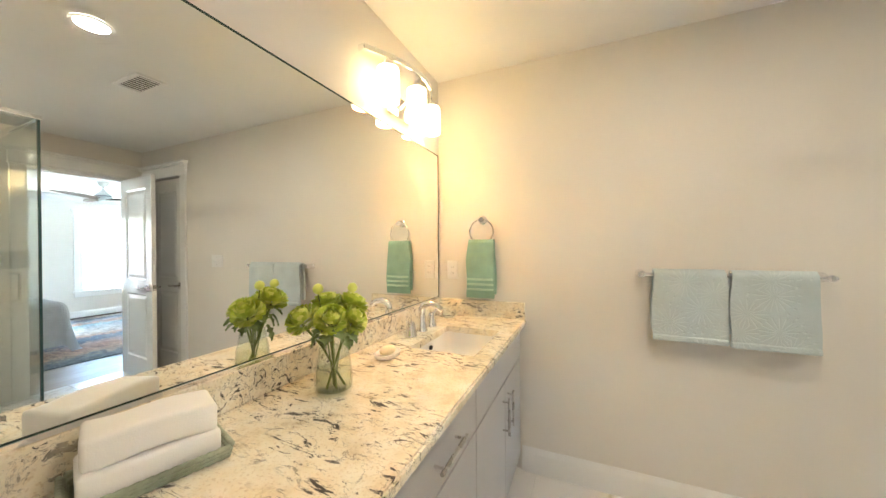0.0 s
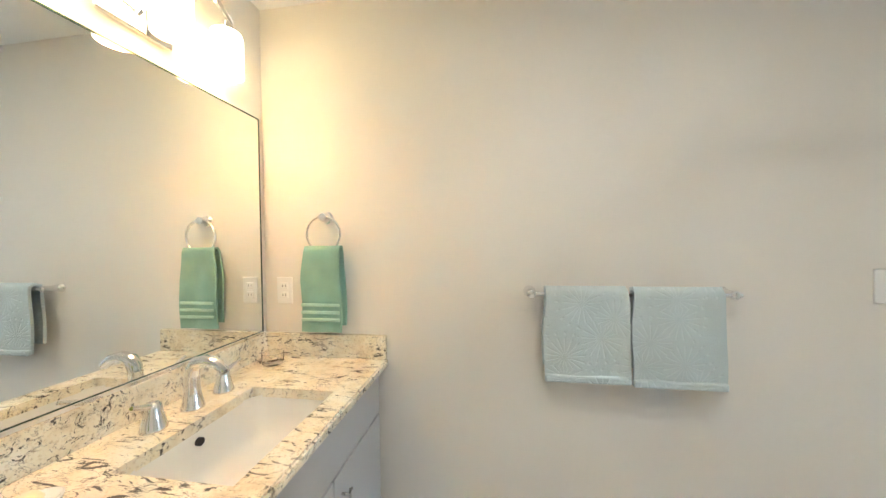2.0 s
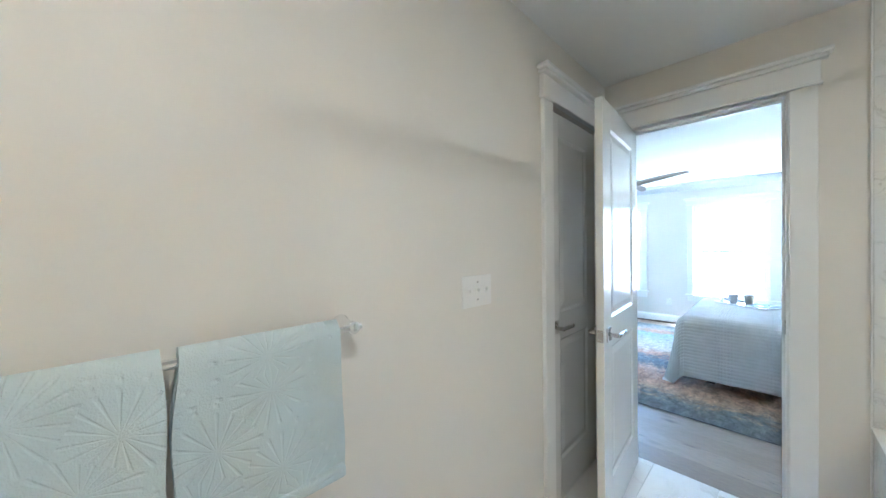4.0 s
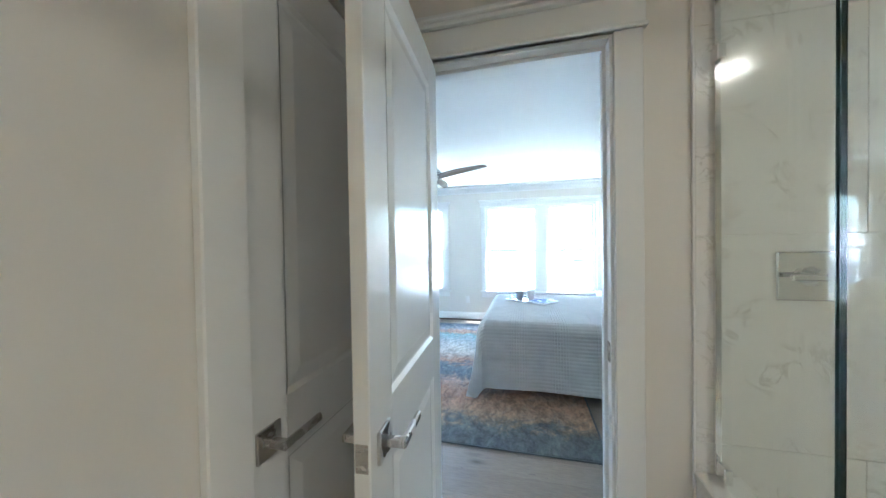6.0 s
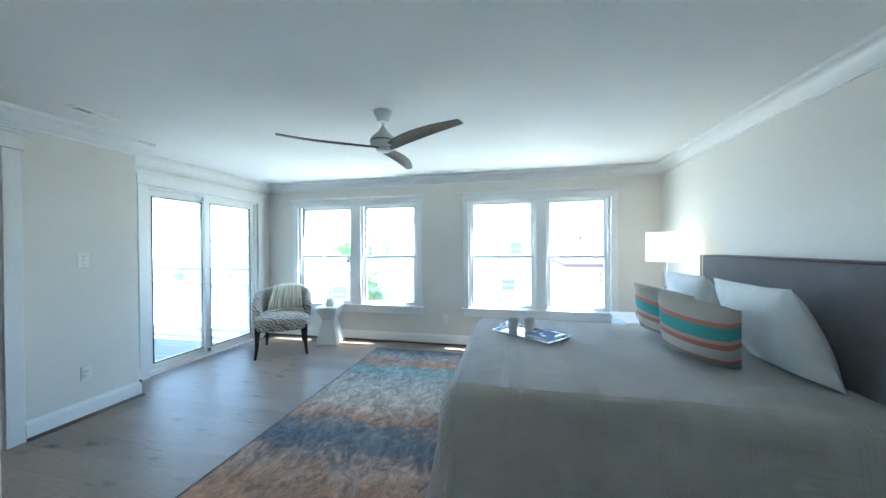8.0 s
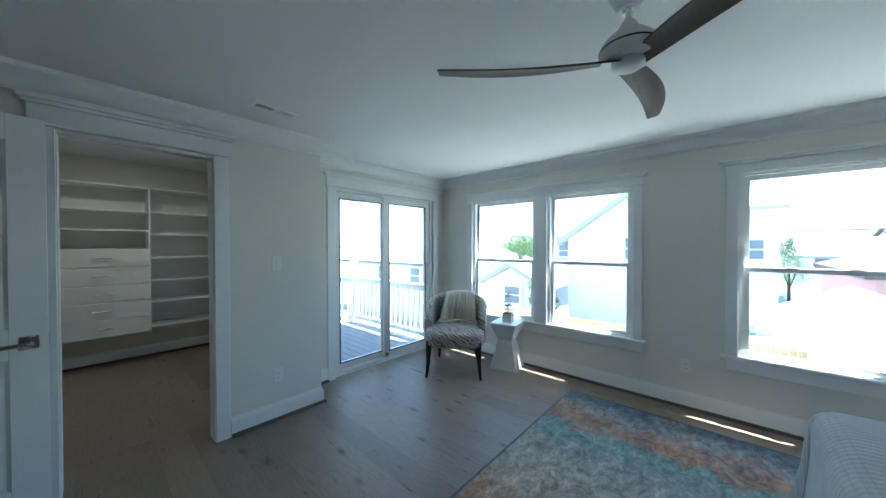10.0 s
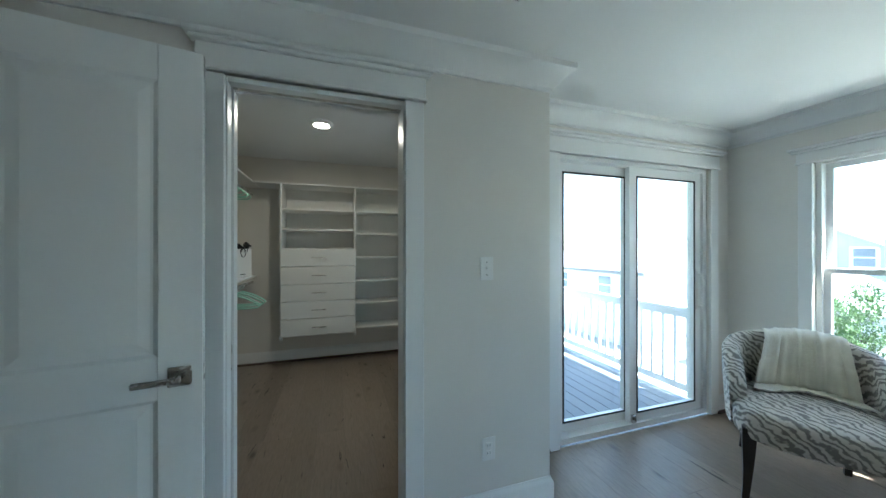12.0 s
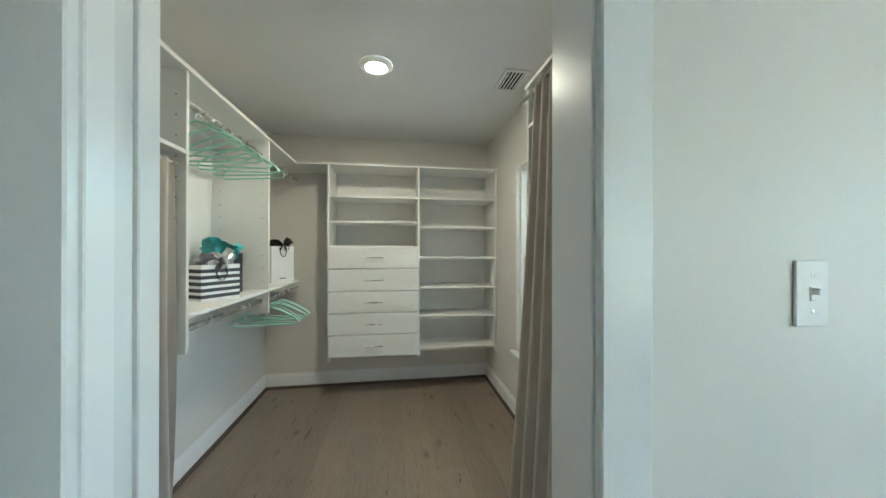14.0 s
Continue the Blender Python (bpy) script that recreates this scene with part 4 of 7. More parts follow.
def cover_plate(name, axis, plane, out, s, z, w, label, kind="outlet", h=0.115):
    t = thing(name, (0, 0, 0), label, "outlet" if kind == "outlet" else "switch")

    def put(nm, u0, u1, d0, d1, z0, z1, m, bev=0.002):
        lo, hi = plane + out * d0, plane + out * d1
        part(nm, box(lo, hi, u0, u1, z0, z1, bev) if axis == "x" else box(u0, u1, lo, hi, z0, z1, bev), m, t)
    put("plate", s - w / 2, s + w / 2, 0.0005, 0.006, z - h / 2, z + h / 2, PLASTIC)
    if kind == "outlet":
        for dz in (-0.028, 0.012):
            put("socket", s - 0.017, s + 0.017, 0.005, 0.0085, z + dz - 0.006, z + dz + 0.022, PLASTIC)
            for du in (-0.007, 0.006):
                put("slot", s + du - 0.0012, s + du + 0.0012, 0.0084, 0.0089, z + dz + 0.004, z + dz + 0.013, SLOT, 0)
    else:
        n = max(1, round(w / 0.05) - 0 if w > 0.1 else 1)
        for k in range(n):
            c = s + (k - (n - 1) / 2) * 0.046
            if kind == "toggle":
                put("toggle_slot", c - 0.006, c + 0.006, 0.005, 0.0075, z - 0.013, z + 0.013, PLASTIC, 0.001)
                put("toggle", c - 0.004, c + 0.004, 0.007, 0.018, z - 0.002, z + 0.009, PLASTIC, 0.001)
            else:
                put("rocker", c - 0.0165, c + 0.0165, 0.005, 0.009, z - 0.033, z + 0.033, PLASTIC, 0.001)
        for dz in (-0.03, 0.03):
            if kind == "toggle":
                put("screw", s - 0.003, s + 0.003, 0.0055, 0.0068, z + dz * 1.05 - 0.003, z + dz * 1.05 + 0.003, NICKEL, 0.001)
    return t


cover_plate("outlet", "y", TY, -1, -5.815, 1.16, 0.072, "white duplex outlet beside the mirror")
cover_plate("light_switch", "y", TY, -1, -3.585, 1.19, 0.165, "white triple switch plate on the bathroom wall", "toggle")

# vase of green flowers
PETAL = cloth("lime_petal", (0.58, 0.66, 0.10), 0.6, 60, 0.2, 0.25)
pg = node(PETAL, "ShaderNodeNewGeometry")
link(PETAL, ramp(PETAL, pg.outputs["Random Per Island"], [(0.0, (0.40, 0.52, 0.04)), (0.45, (0.62, 0.71, 0.09)), (1.0, (0.84, 0.86, 0.26))]), bsdf(PETAL).inputs["Base Color"])
LEAF = cloth("dusty_green_leaf", (0.22, 0.30, 0.11), 0.55, 40, 0.3, 0.3)
STEM = material("green_stem", (0.16, 0.22, 0.05), 0.5)
va = thing("flower_vase", (-5.72, -4.12, VT), "clear glass vase with lime green ranunculus flowers", "vase")
part("glass_body", lathe(bmesh.new(), [(0.050, 0.0), (0.054, 0.010), (0.055, 0.04), (0.050, 0.085), (0.042, 0.12), (0.040, 0.15), (0.0375, 0.15), (0.0395, 0.12), (0.047, 0.085), (0.051, 0.04), (0.05, 0.014), (0.001, 0.010)], 32), GLASS_VASE, va, smooth=60)
part("water", lathe(bmesh.new(), [(0.049, 0.0125), (0.0505, 0.04), (0.0485, 0.07), (0.001, 0.07)], 28), WATER, va, smooth=60)
rng = random.Random(11)


def blossom(c, r, tilt):
    """A ranunculus: many small cupped petals in rings, closing on the heart."""
    bm = bmesh.new()
    for ring in range(9):
        el = radians(88 - 15.5 * ring)
        n = 4 + ring * 2
        for k in range(n):
            a = k / n * 2 * math.pi + ring * 0.7 + rng.uniform(-0.12, 0.12)
            e = el + rng.uniform(-0.08, 0.08)
            d = Vector((math.cos(e) * math.cos(a), math.cos(e) * math.sin(a), math.sin(e)))
            s1 = Vector((-math.sin(a), math.cos(a), 0))
            s2 = d.cross(s1)
            w = r * 0.44
            lift = r * (0.80 + 0.035 * ring)

            def f(u, v):
                x, y = (u - 0.5) * w * (1.15 - 0.35 * (2 * v - 1) ** 2), (v - 0.35) * w * 1.1
                q = d * (lift * 0.72 + (0.20 + 0.045 * ring) * r * v + 0.05 * r * math.sin(u * 11 + k)) + s2 * y + s1 * x
                return q - d * (x * x) / (r * 0.7)
            grid(bm, 3, 3, f)
    bmesh.ops.transform(bm, matrix=Matrix.Translation(c) @ Euler(tilt).to_matrix().to_4x4() @ Matrix.Diagonal((1, 1, 0.8, 1)), verts=bm.verts)
    return bm


heads = [((-0.005, 0.0, 0.215), 0.050, (0.1, 0.5, 0)), ((0.01, 0.075, 0.25), 0.047, (-0.5, 0.2, 0)), ((0.02, -0.03, 0.225), 0.043, (0.5, 0.5, 0)), ((-0.055, 0.03, 0.255), 0.048, (0, -0.3, 0)), ((-0.06, -0.06, 0.225), 0.046, (0.6, -0.2, 0)), ((0.045, 0.035, 0.215), 0.046, (-0.2, 0.9, 0))]
for c, r, tl in heads:
    h = part("flower_head", blossom(Vector(c), r * 0.88, tl), PETAL, va, smooth=80)
    part("stem", tube(bmesh.new(), [(c[0], c[1], c[2] - r * 0.4), (c[0] * 0.4, c[1] * 0.4, 0.14), (-c[0] * 0.35, -c[1] * 0.35, 0.016)], 0.0032, 6), STEM, h, "green stem")
for c in ((0.0, 0.085, 0.295), (-0.05, -0.01, 0.30)):
    b = part("bud", lathe(bmesh.new(), [(0.004, -0.014), (0.014, -0.006), (0.016, 0.004), (0.011, 0.014), (0.003, 0.018)], 12, c), PETAL, va, smooth=60)
    part("stem", tube(bmesh.new(), [(c[0], c[1], c[2] - 0.012), (c[0] * 0.4, c[1] * 0.4, 0.15), (0, 0, 0.016)], 0.002, 6), STEM, b)
for k in range(15):
    a = k * 2.4
    rad = rng.uniform(0.03, 0.06)
    base = Vector((rad * math.cos(a), rad * math.sin(a), rng.uniform(0.15, 0.225)))
    ln, wd, up = rng.uniform(0.04, 0.062), rng.uniform(0.03, 0.042), rng.uniform(-1.0, 0.0)
    m = Matrix.Translation(base) @ Matrix.Rotation(a, 4, 'Z') @ Matrix.Rotation(-up, 4, 'Y')

    def lf(u, v):
        w = wd * math.sin(math.pi * min(max(v, 0.02), 0.98)) ** 0.7 * (1 + 0.45 * math.sin(v * 20))
        return m @ Vector((ln * v, (u - 0.5) * w, -0.35 * ln * v * v + 0.012 * abs(u - 0.5)))
    part("leaf", grid(bmesh.new(), 4, 14, lf), LEAF, va, smooth=80)

sd = thing("soap_dish", (-5.745, -3.80, VT), "white oval ceramic soap dish", "soap dish")
bm = lathe(bmesh.new(), [(0.045, 0), (0.055, 0.004), (0.06, 0.018), (0.056, 0.02), (0.048, 0.012), (0.001, 0.010)], 28)
part("dish", moved(bm, Matrix.Diagonal((0.75, 1.1, 1, 1))), PORCELAIN, sd, smooth=50)
SOAP = material("cream_soap", (0.80, 0.74, 0.55), 0.35)
bm = lathe(bmesh.new(), [(0.025, 0.0), (0.035, 0.006), (0.037, 0.014), (0.030, 0.024), (0.012, 0.028)], 24, (0, 0, 0.012))
sp = solid("soap_bar", moved(bm, Matrix.Translation((-5.745, -3.80, VT)) @ Matrix.Diagonal((0.72, 1.1, 1, 1))), SOAP, "oval cream soap bar lying in the dish", "soap", smooth=50)

gd = thing("glass_jar", (-5.80, -3.06, VT), "small clear glass votive on the granite top", "glass jar")
part("body", lathe(bmesh.new(), [(0.035, 0), (0.04, 0.01), (0.042, 0.045), (0.039, 0.045), (0.036, 0.012), (0.001, 0.009)], 24), GLASS_CLEAR, gd, smooth=50)

# woven tray with folded white towels
WEAVE = cloth("green_seagrass", (0.33, 0.37, 0.28), 0.85, 90, 0.9, 0.45)
WHITE = cloth("white_terry", (0.88, 0.87, 0.86), scale=420, relief=0.18, var=0.02)
ty = thing("woven_tray", pose(-5.79, -4.525, VT, 0, 0, -16), "small green woven tray on the vanity top", "tray")
bm = box(-0.061, 0.061, -0.108, 0.108, 0.0, 0.008, 0.003)
part("base", bm, WEAVE, ty)
for p, q in (((-0.061, -0.108), (-0.061, 0.108)), ((-0.061, 0.108), (0.061, 0.108)), ((0.061, 0.108), (0.061, -0.108)), ((0.061, -0.108), (-0.061, -0.108))):
    d = Vector((q[0] - p[0], q[1] - p[1], 0))
    side = Vector((-d.y, d.x, 0)).normalized()
    for lev in range(3):
        bm = bmesh.new()
        for ph in (0.0, math.pi):
            tube(bm, [Vector((p[0], p[1], 0.007 + 0.0085 * lev)) + d * (k / 24) + side * (0.003 * lev + 0.0022 * math.sin(k * 1.6 + ph)) + Vector((0, 0, 0.0022 * math.cos(k * 1.6 + ph))) for k in range(25)], 0.0042, 6)
        part("rim", bm, WEAVE, ty, "braided seagrass strand", 60)


def folded(z0, z1, w, d, seed):
    """A cloth folded over on itself, with soft round folds."""
    bm = bmesh.new()
    n = 1
    h = (z1 - z0) / n
    for k in range(n):
        cube(bm, -w / 2 + 0.004 * k, w / 2 - 0.003 * ((k + seed) % 2), -d / 2 + 0.003 * ((k * 2 + seed) % 3), d / 2 - 0.002 * k, z0 + k * h, z0 + (k + 1) * h + 0.0005, h * 0.16, 3)
    bmesh.ops.subdivide_edges(bm, edges=[e for e in bm.edges if e.calc_length() > 0.05], cuts=9, use_grid_fill=True)
    for vt in bm.verts:
        vt.co.z += 0.0035 * noise.noise(vt.co * 16 + Vector((seed * 5, 0, 0))) + 0.002 * math.sin(vt.co.y * 40 + seed)
        vt.co.x += 0.003 * noise.noise(vt.co * 22 + Vector((0, seed * 3, 4)))
    return bm


for k, (a, b) in enumerate(((0.009, 0.062), (0.063, 0.118))):
    t = thing("folded_towel", pose(-5.79, -4.525, VT, 0, 0, -16 - 3 * k), "folded white terry washcloth stacked on the woven tray", "towel", "folded towels")
    part("cloth", folded(a, b, 0.108 - 0.006 * k, 0.196 - 0.006 * k, k), WHITE, t, smooth=80)

# ceiling fittings of the bathroom
def downlight(at, r, label, m=DOWNLIGHT):
    t = thing("recessed_downlight", at, label, "ceiling light")
    part("trim_ring", lathe(bmesh.new(), [(r * 0.78, -0.002), (r * 0.80, -0.006), (r, -0.006), (r * 1.02, -0.001)], 32, closed=True), TRIM, t, smooth=40)
    part("lens", lathe(bmesh.new(), [(r * 0.78, -0.004), (r * 0.5, -0.003), (0.001, -0.003)], 28), m, t, "lit frosted lens")
    return t


downlight((-4.62, -4.13, HA), 0.075, "round white recessed downlight, lit")
downlight((-3.40, -4.70, HA), 0.075, "round white recessed downlight over the shower, lit")


def vent(at, w, d, label, n=10, rz=0):
    t = thing("ceiling_vent", pose(*at, 0, 0, rz), label, "vent")
    part("backing", box(-w / 2 + 0.01, w / 2 - 0.01, -d / 2 + 0.01, d / 2 - 0.01, -0.004, -0.001), SLOT, t)
    bm = bmesh.new()
    for a in ((-w / 2, w / 2, -d / 2, -d / 2 + 0.022), (-w / 2, w / 2, d / 2 - 0.022, d / 2), (-w / 2, -w / 2 + 0.022, -d / 2 + 0.022, d / 2 - 0.022), (w / 2 - 0.022, w / 2, -d / 2 + 0.022, d / 2 - 0.022)):
        cube(bm, a[0], a[1], a[2], a[3], -0.009, 0.0)
    part("frame", bm, TRIM, t)
    for k in range(n):
        x = -w / 2 + 0.022 + (w - 0.044) * (k + 0.5) / n
        part("slat", moved(box(-0.0042, 0.0042, -d / 2 + 0.022, d / 2 - 0.022, -0.0008, 0.0008), Matrix.Translation((x, 0, -0.008)) @ Matrix.Rotation(0.25, 4, 'Y')), TRIM, t)
    return t


vent((-4.14, -3.75, HA), 0.30, 0.16, "white slatted bathroom exhaust vent in the ceiling", 8)

# shower: tiled wall, knee wall, glass
GY = -4.06
tw = solid("wall_shower_tile", box(AX - 0.006, AX - 0.001, SO - 0.5, -4.0, 0, HA), GROUT, "white marble tiled shower wall", "wall", kind="structure")
lay_tiles(tw, TILE, "x", AX - 0.0055, SO - 0.5, -4.004, 0.0, HA, 1.20, 0.677, -1, joint=0.0015)
kw = thing("knee_wall", (0, 0, 0), "low marble-tiled shower knee wall", "wall", kind="structure")
part("core", box(-2.74, AX - 0.014, -4.115, -4.010, 0, 0.555), GROUT, kw)
lay_tiles(kw, TILE, "y", -4.010, -2.74, AX - 0.012, 0.0, 0.555, 0.47, 0.28, 1)
part("end_tile", box(-2.747, -2.7405, -4.115, -4.004, 0, 0.555, 0.001), TILE, kw)
part("cap", box(-2.755, AX - 0.013, -4.13, -3.998, 0.556, 0.576, 0.004), TILE, kw)
solid("trim_tile_edge", box(AX - 0.013, AX - 0.0005, -4.0035, -3.998, 0, HA), PLASTIC, "metal edge trim of the shower tile", "trim", kind="structure")
sh = thing("shower_enclosure", (0, 0, 0), "frameless glass shower enclosure with chrome rail", "shower")


def glass_panel(nm, x0, x1, y0, y1, z0, z1):
    g = part(nm, box(x0, x1, y0, y1, z0, z1), GLASS_SHOWER, sh, "clear green-tinted glass panel")
    g.visible_shadow = False
    return g


glass_panel("fixed_panel", -2.70, AX - 0.014, GY - 0.005, GY + 0.005, 0.578, 2.10)
part("panel_edge", box(-2.703, -2.7005, GY - 0.005, GY + 0.005, 0.578, 2.10), GLASS_EDGE, sh, "dark polished glass edge")
dr = glass_panel("glass_door", -3.22, -2.712, GY - 0.005, GY + 0.005, 0.02, 2.08)
part("door_edge", box(-2.712, -2.7095, GY - 0.005, GY + 0.005, 0.02, 2.08), GLASS_EDGE, dr)
glass_panel("fixed_panel", -3.70, -3.225, GY - 0.005, GY + 0.005, 0.08, 2.10)
glass_panel("return_panel", -3.705, -3.695, -5.60, GY - 0.005, 0.08, 2.10)
part("corner_edge", box(-3.712, -3.700, GY - 0.006, GY + 0.006, 0.08, 2.10), GLASS_EDGE, sh)
part("top_rail", box(-3.72, AX - 0.014, GY - 0.012, GY + 0.012, 2.10, 2.125, 0.002), CHROME, sh, "chrome header rail")
part("top_rail", box(-3.72, -3.685, -5.60, GY - 0.012, 2.10, 2.125, 0.002), CHROME, sh, "chrome header rail")
part("wall_channel", box(AX - 0.028, AX - 0.0135, GY - 0.008, GY + 0.008, 0.578, 2.10), CHROME, sh)
for x, z in ((-2.30, 1.90), (-2.33, 0.585), (-2.58, 0.585)):
    part("clamp", box(x - 0.022, x + 0.022, GY - 0.012, GY + 0.012, z, z + 0.05, 0.003), CHROME, sh, "square chrome glass clamp")
part("curb", box(-3.75, -2.76, GY - 0.05, GY + 0.05, 0.0, 0.08, 0.004), TILE, sh, "marble shower curb")
part("curb", box(-3.75, -3.65, -5.60, GY - 0.051, 0.0, 0.08, 0.004), TILE, sh, "marble shower curb")
part("door_pull", tube(bmesh.new(), [(-3.15, GY + 0.005, 0.95), (-3.15, GY + 0.05, 0.96), (-3.15, GY + 0.05, 1.14), (-3.15, GY + 0.005, 1.15)], 0.008, 8), CHROME, dr, "chrome door pull", 40)
sv = thing("shower_valve", (AX - 0.012, -4.30, 1.225), "chrome square shower valve on the tiled wall", "shower valve")
part("plate", box(-0.012, 0, -0.085, 0.085, -0.075, 0.075, 0.004), CHROME, sv)
part("knob", moved(lathe(bmesh.new(), [(0.03, 0), (0.03, 0.02), (0.022, 0.03), (0.022, 0.055)], 20), Matrix.Rotation(-math.pi / 2, 4, 'Y')), CHROME, sv, smooth=40)
part("lever", box(-0.06, -0.045, -0.01, 0.075, -0.009, 0.009, 0.003), CHROME, sv)


# ---- bedroom ----
RUG = material("abstract_rug_pile", (0.3, 0.3, 0.3), 0.95)
rv = coords(RUG, (1, 1, 1), "Object")
warp = noise_of(RUG, coords(RUG, (1.7, 2.2, 1)), 2.6, 9, 0.78, 0.9)
sepx = node(RUG, "ShaderNodeSeparateXYZ")
link(RUG, rv, sepx.inputs[0])
mr = node(RUG, "ShaderNodeMapRange", From_Min=-1.43, From_Max=1.72, To_Min=-0.17, To_Max=0.83)
link(RUG, sepx.outputs["X"], mr.inputs["Value"])
ad = node(RUG, "ShaderNodeMath")
ad.operation = 'MULTIPLY_ADD'
link(RUG, warp, ad.inputs[0])
ad.inputs[1].default_value = 0.34
link(RUG, mr.outputs["Result"], ad.inputs[2])
bands = ramp(RUG, ad.outputs[0], [(0.0, (0.10, 0.12, 0.14)), (0.08, (0.13, 0.15, 0.16)), (0.135, (0.36, 0.27, 0.19)), (0.215, (0.33, 0.21, 0.145)), (0.29, (0.38, 0.29, 0.24)), (0.355, (0.12, 0.15, 0.19)), (0.43, (0.17, 0.20, 0.235)), (0.475, (0.38, 0.225, 0.15)), (0.53, (0.44, 0.40, 0.34)), (0.645, (0.40, 0.40, 0.37)), (0.725, (0.27, 0.31, 0.32)), (0.79, (0.20, 0.34, 0.35)), (0.85, (0.37, 0.22, 0.15)), (0.915, (0.27, 0.30, 0.32)), (0.98, (0.10, 0.14, 0.19))])
streak = noise_of(RUG, coords(RUG, (3.5, 7.5, 3)), 3.4, 7, 0.75, 0.8)
rc = mixed(RUG, 0.7, bands, ramp(RUG, streak, [(0.28, (0.35, 0.37, 0.4)), (0.5, (1.0, 0.98, 0.95)), (0.70, (1.7, 1.65, 1.6))]), "MULTIPLY")
mott = noise_of(RUG, coords(RUG, (1, 1.3, 1)), 6.5, 5, 0.7, 1.2)
rc = mixed(RUG, 0.9, rc, ramp(RUG, mott, [(0.36, (0.50, 0.49, 0.48)), (0.52, (0.92, 0.92, 0.92)), (0.66, (1.25, 1.2, 1.15))]), "MULTIPLY")
blot = ramp(RUG, noise_of(RUG, coords(RUG, (1, 1, 1)), 7, 7, 0.75, 0.6), [(0.54, (0, 0, 0)), (0.70, (0.4, 0.4, 0.4))])
rc = mixed(RUG, blot, rc, (0.14, 0.155, 0.155))
rc = mixed(RUG, 1.0, rc, (1.08, 0.99, 0.90), "MULTIPLY")
link(RUG, rc, bsdf(RUG).inputs["Base Color"])
bump(RUG, noise_of(RUG, coords(RUG, (1, 1, 1)), 160, 2), 0.6, 0.006)
BINDING = cloth("dark_rug_binding", (0.13, 0.14, 0.15), scale=200)
rg = thing("area_rug", (0, 0, 0), "large abstract rug in blues, greys and rust on the planks", "rug")
part("rug_field", box(-1.42, 1.71, -3.94, -1.63, 0.0005, 0.011, 0.004), RUG, rg)
for a in ((-1.432, -1.421, -3.952, -1.618), (1.711, 1.722, -3.952, -1.618), (-1.42, 1.71, -3.952, -3.941), (-1.42, 1.71, -1.629, -1.618)):
    part("binding", box(a[0], a[1], a[2], a[3], 0.0005, 0.012, 0.003), BINDING, rg, "dark bound edge")

# bed
BX0, BX1, BY0, BY1, BT = -0.63, 0.84, -4.96, -3.14, 0.655
QUILT = cloth("grey_ribbed_coverlet", (0.46, 0.44, 0.415), 0.9, 300, 0.3, 0.06)
qv = coords(QUILT, (1, 1, 1))
qs = node(QUILT, "ShaderNodeSeparateXYZ")
link(QUILT, qv, qs.inputs[0])
qm = node(QUILT, "ShaderNodeMath")
qm.operation = 'MULTIPLY'
qm.inputs[1].default_value = 2 * math.pi / 0.022
link(QUILT, qs.outputs["Y"], qm.inputs[0])
qw = node(QUILT, "ShaderNodeMath")
qw.operation = 'SINE'
link(QUILT, qm.outputs[0], qw.inputs[0])
qg = node(QUILT, "ShaderNodeMath")
qg.operation = 'PINGPONG'
qg.inputs[1].default_value = 0.17
link(QUILT, qs.outputs["Y"], qg.inputs[0])
gate = ramp(QUILT, qg.outputs[0], [(0.055, (1, 1, 1)), (0.075, (0, 0, 0))])
qb = node(QUILT, "ShaderNodeBump", Strength=0.5, Distance=0.006)
link(QUILT, mixed(QUILT, 1.0, ramp(QUILT, qw.outputs[0], [(0.3, (0, 0, 0)), (0.8, (1, 1, 1))]), gate, "MULTIPLY"), qb.inputs["Height"])
link(QUILT, [n for n in QUILT.node_tree.nodes if n.type == 'BUMP' and n != qb][0].outputs["Normal"], qb.inputs["Normal"])
link(QUILT, qb.outputs["Normal"], bsdf(QUILT).inputs["Normal"])
LINEN = cloth("white_linen", (0.76, 0.76, 0.75), scale=300, relief=0.3, var=0.04)
CHARCOAL = cloth("grey_upholstery", (0.16, 0.15, 0.155), scale=300, relief=0.4, var=0.08)
bed = thing("bed", (0, 0, 0), "bed with a grey upholstered headboard and ribbed grey coverlet", "bed")
part("base", box(BX0 + 0.05, BX1 - 0.05, BY0, BY1 - 0.05, 0.10, 0.34, 0.02), CHARCOAL, bed)
for x in (BX0 + 0.12, BX1 - 0.12):
    for y in (BY0 + 0.12, BY1 - 0.16):
        part("leg", box(x - 0.03, x + 0.03, y - 0.03, y + 0.03, 0.012, 0.10), DARKWOOD, bed)
part("mattress", box(BX0 + 0.02, BX1 - 0.02, BY0, BY1 - 0.02, 0.34, BT - 0.012, 0.06, 4), LINEN, bed)
hb = part("headboard", box(BX0 - 0.03, BX1 + 0.03, SO + 0.02, BY0 - 0.002, 0.10, 1.27, 0.025, 3), CHARCOAL, bed, "grey upholstered headboard")
part("piping", tube(bmesh.new(), [(BX0 - 0.025, BY0 + 0.002, 0.4), (BX0 - 0.025, BY0 + 0.002, 1.262), (BX1 + 0.025, BY0 + 0.002, 1.262), (BX1 + 0.025, BY0 + 0.002, 0.4)], 0.005, 6), DARKWOOD, hb)


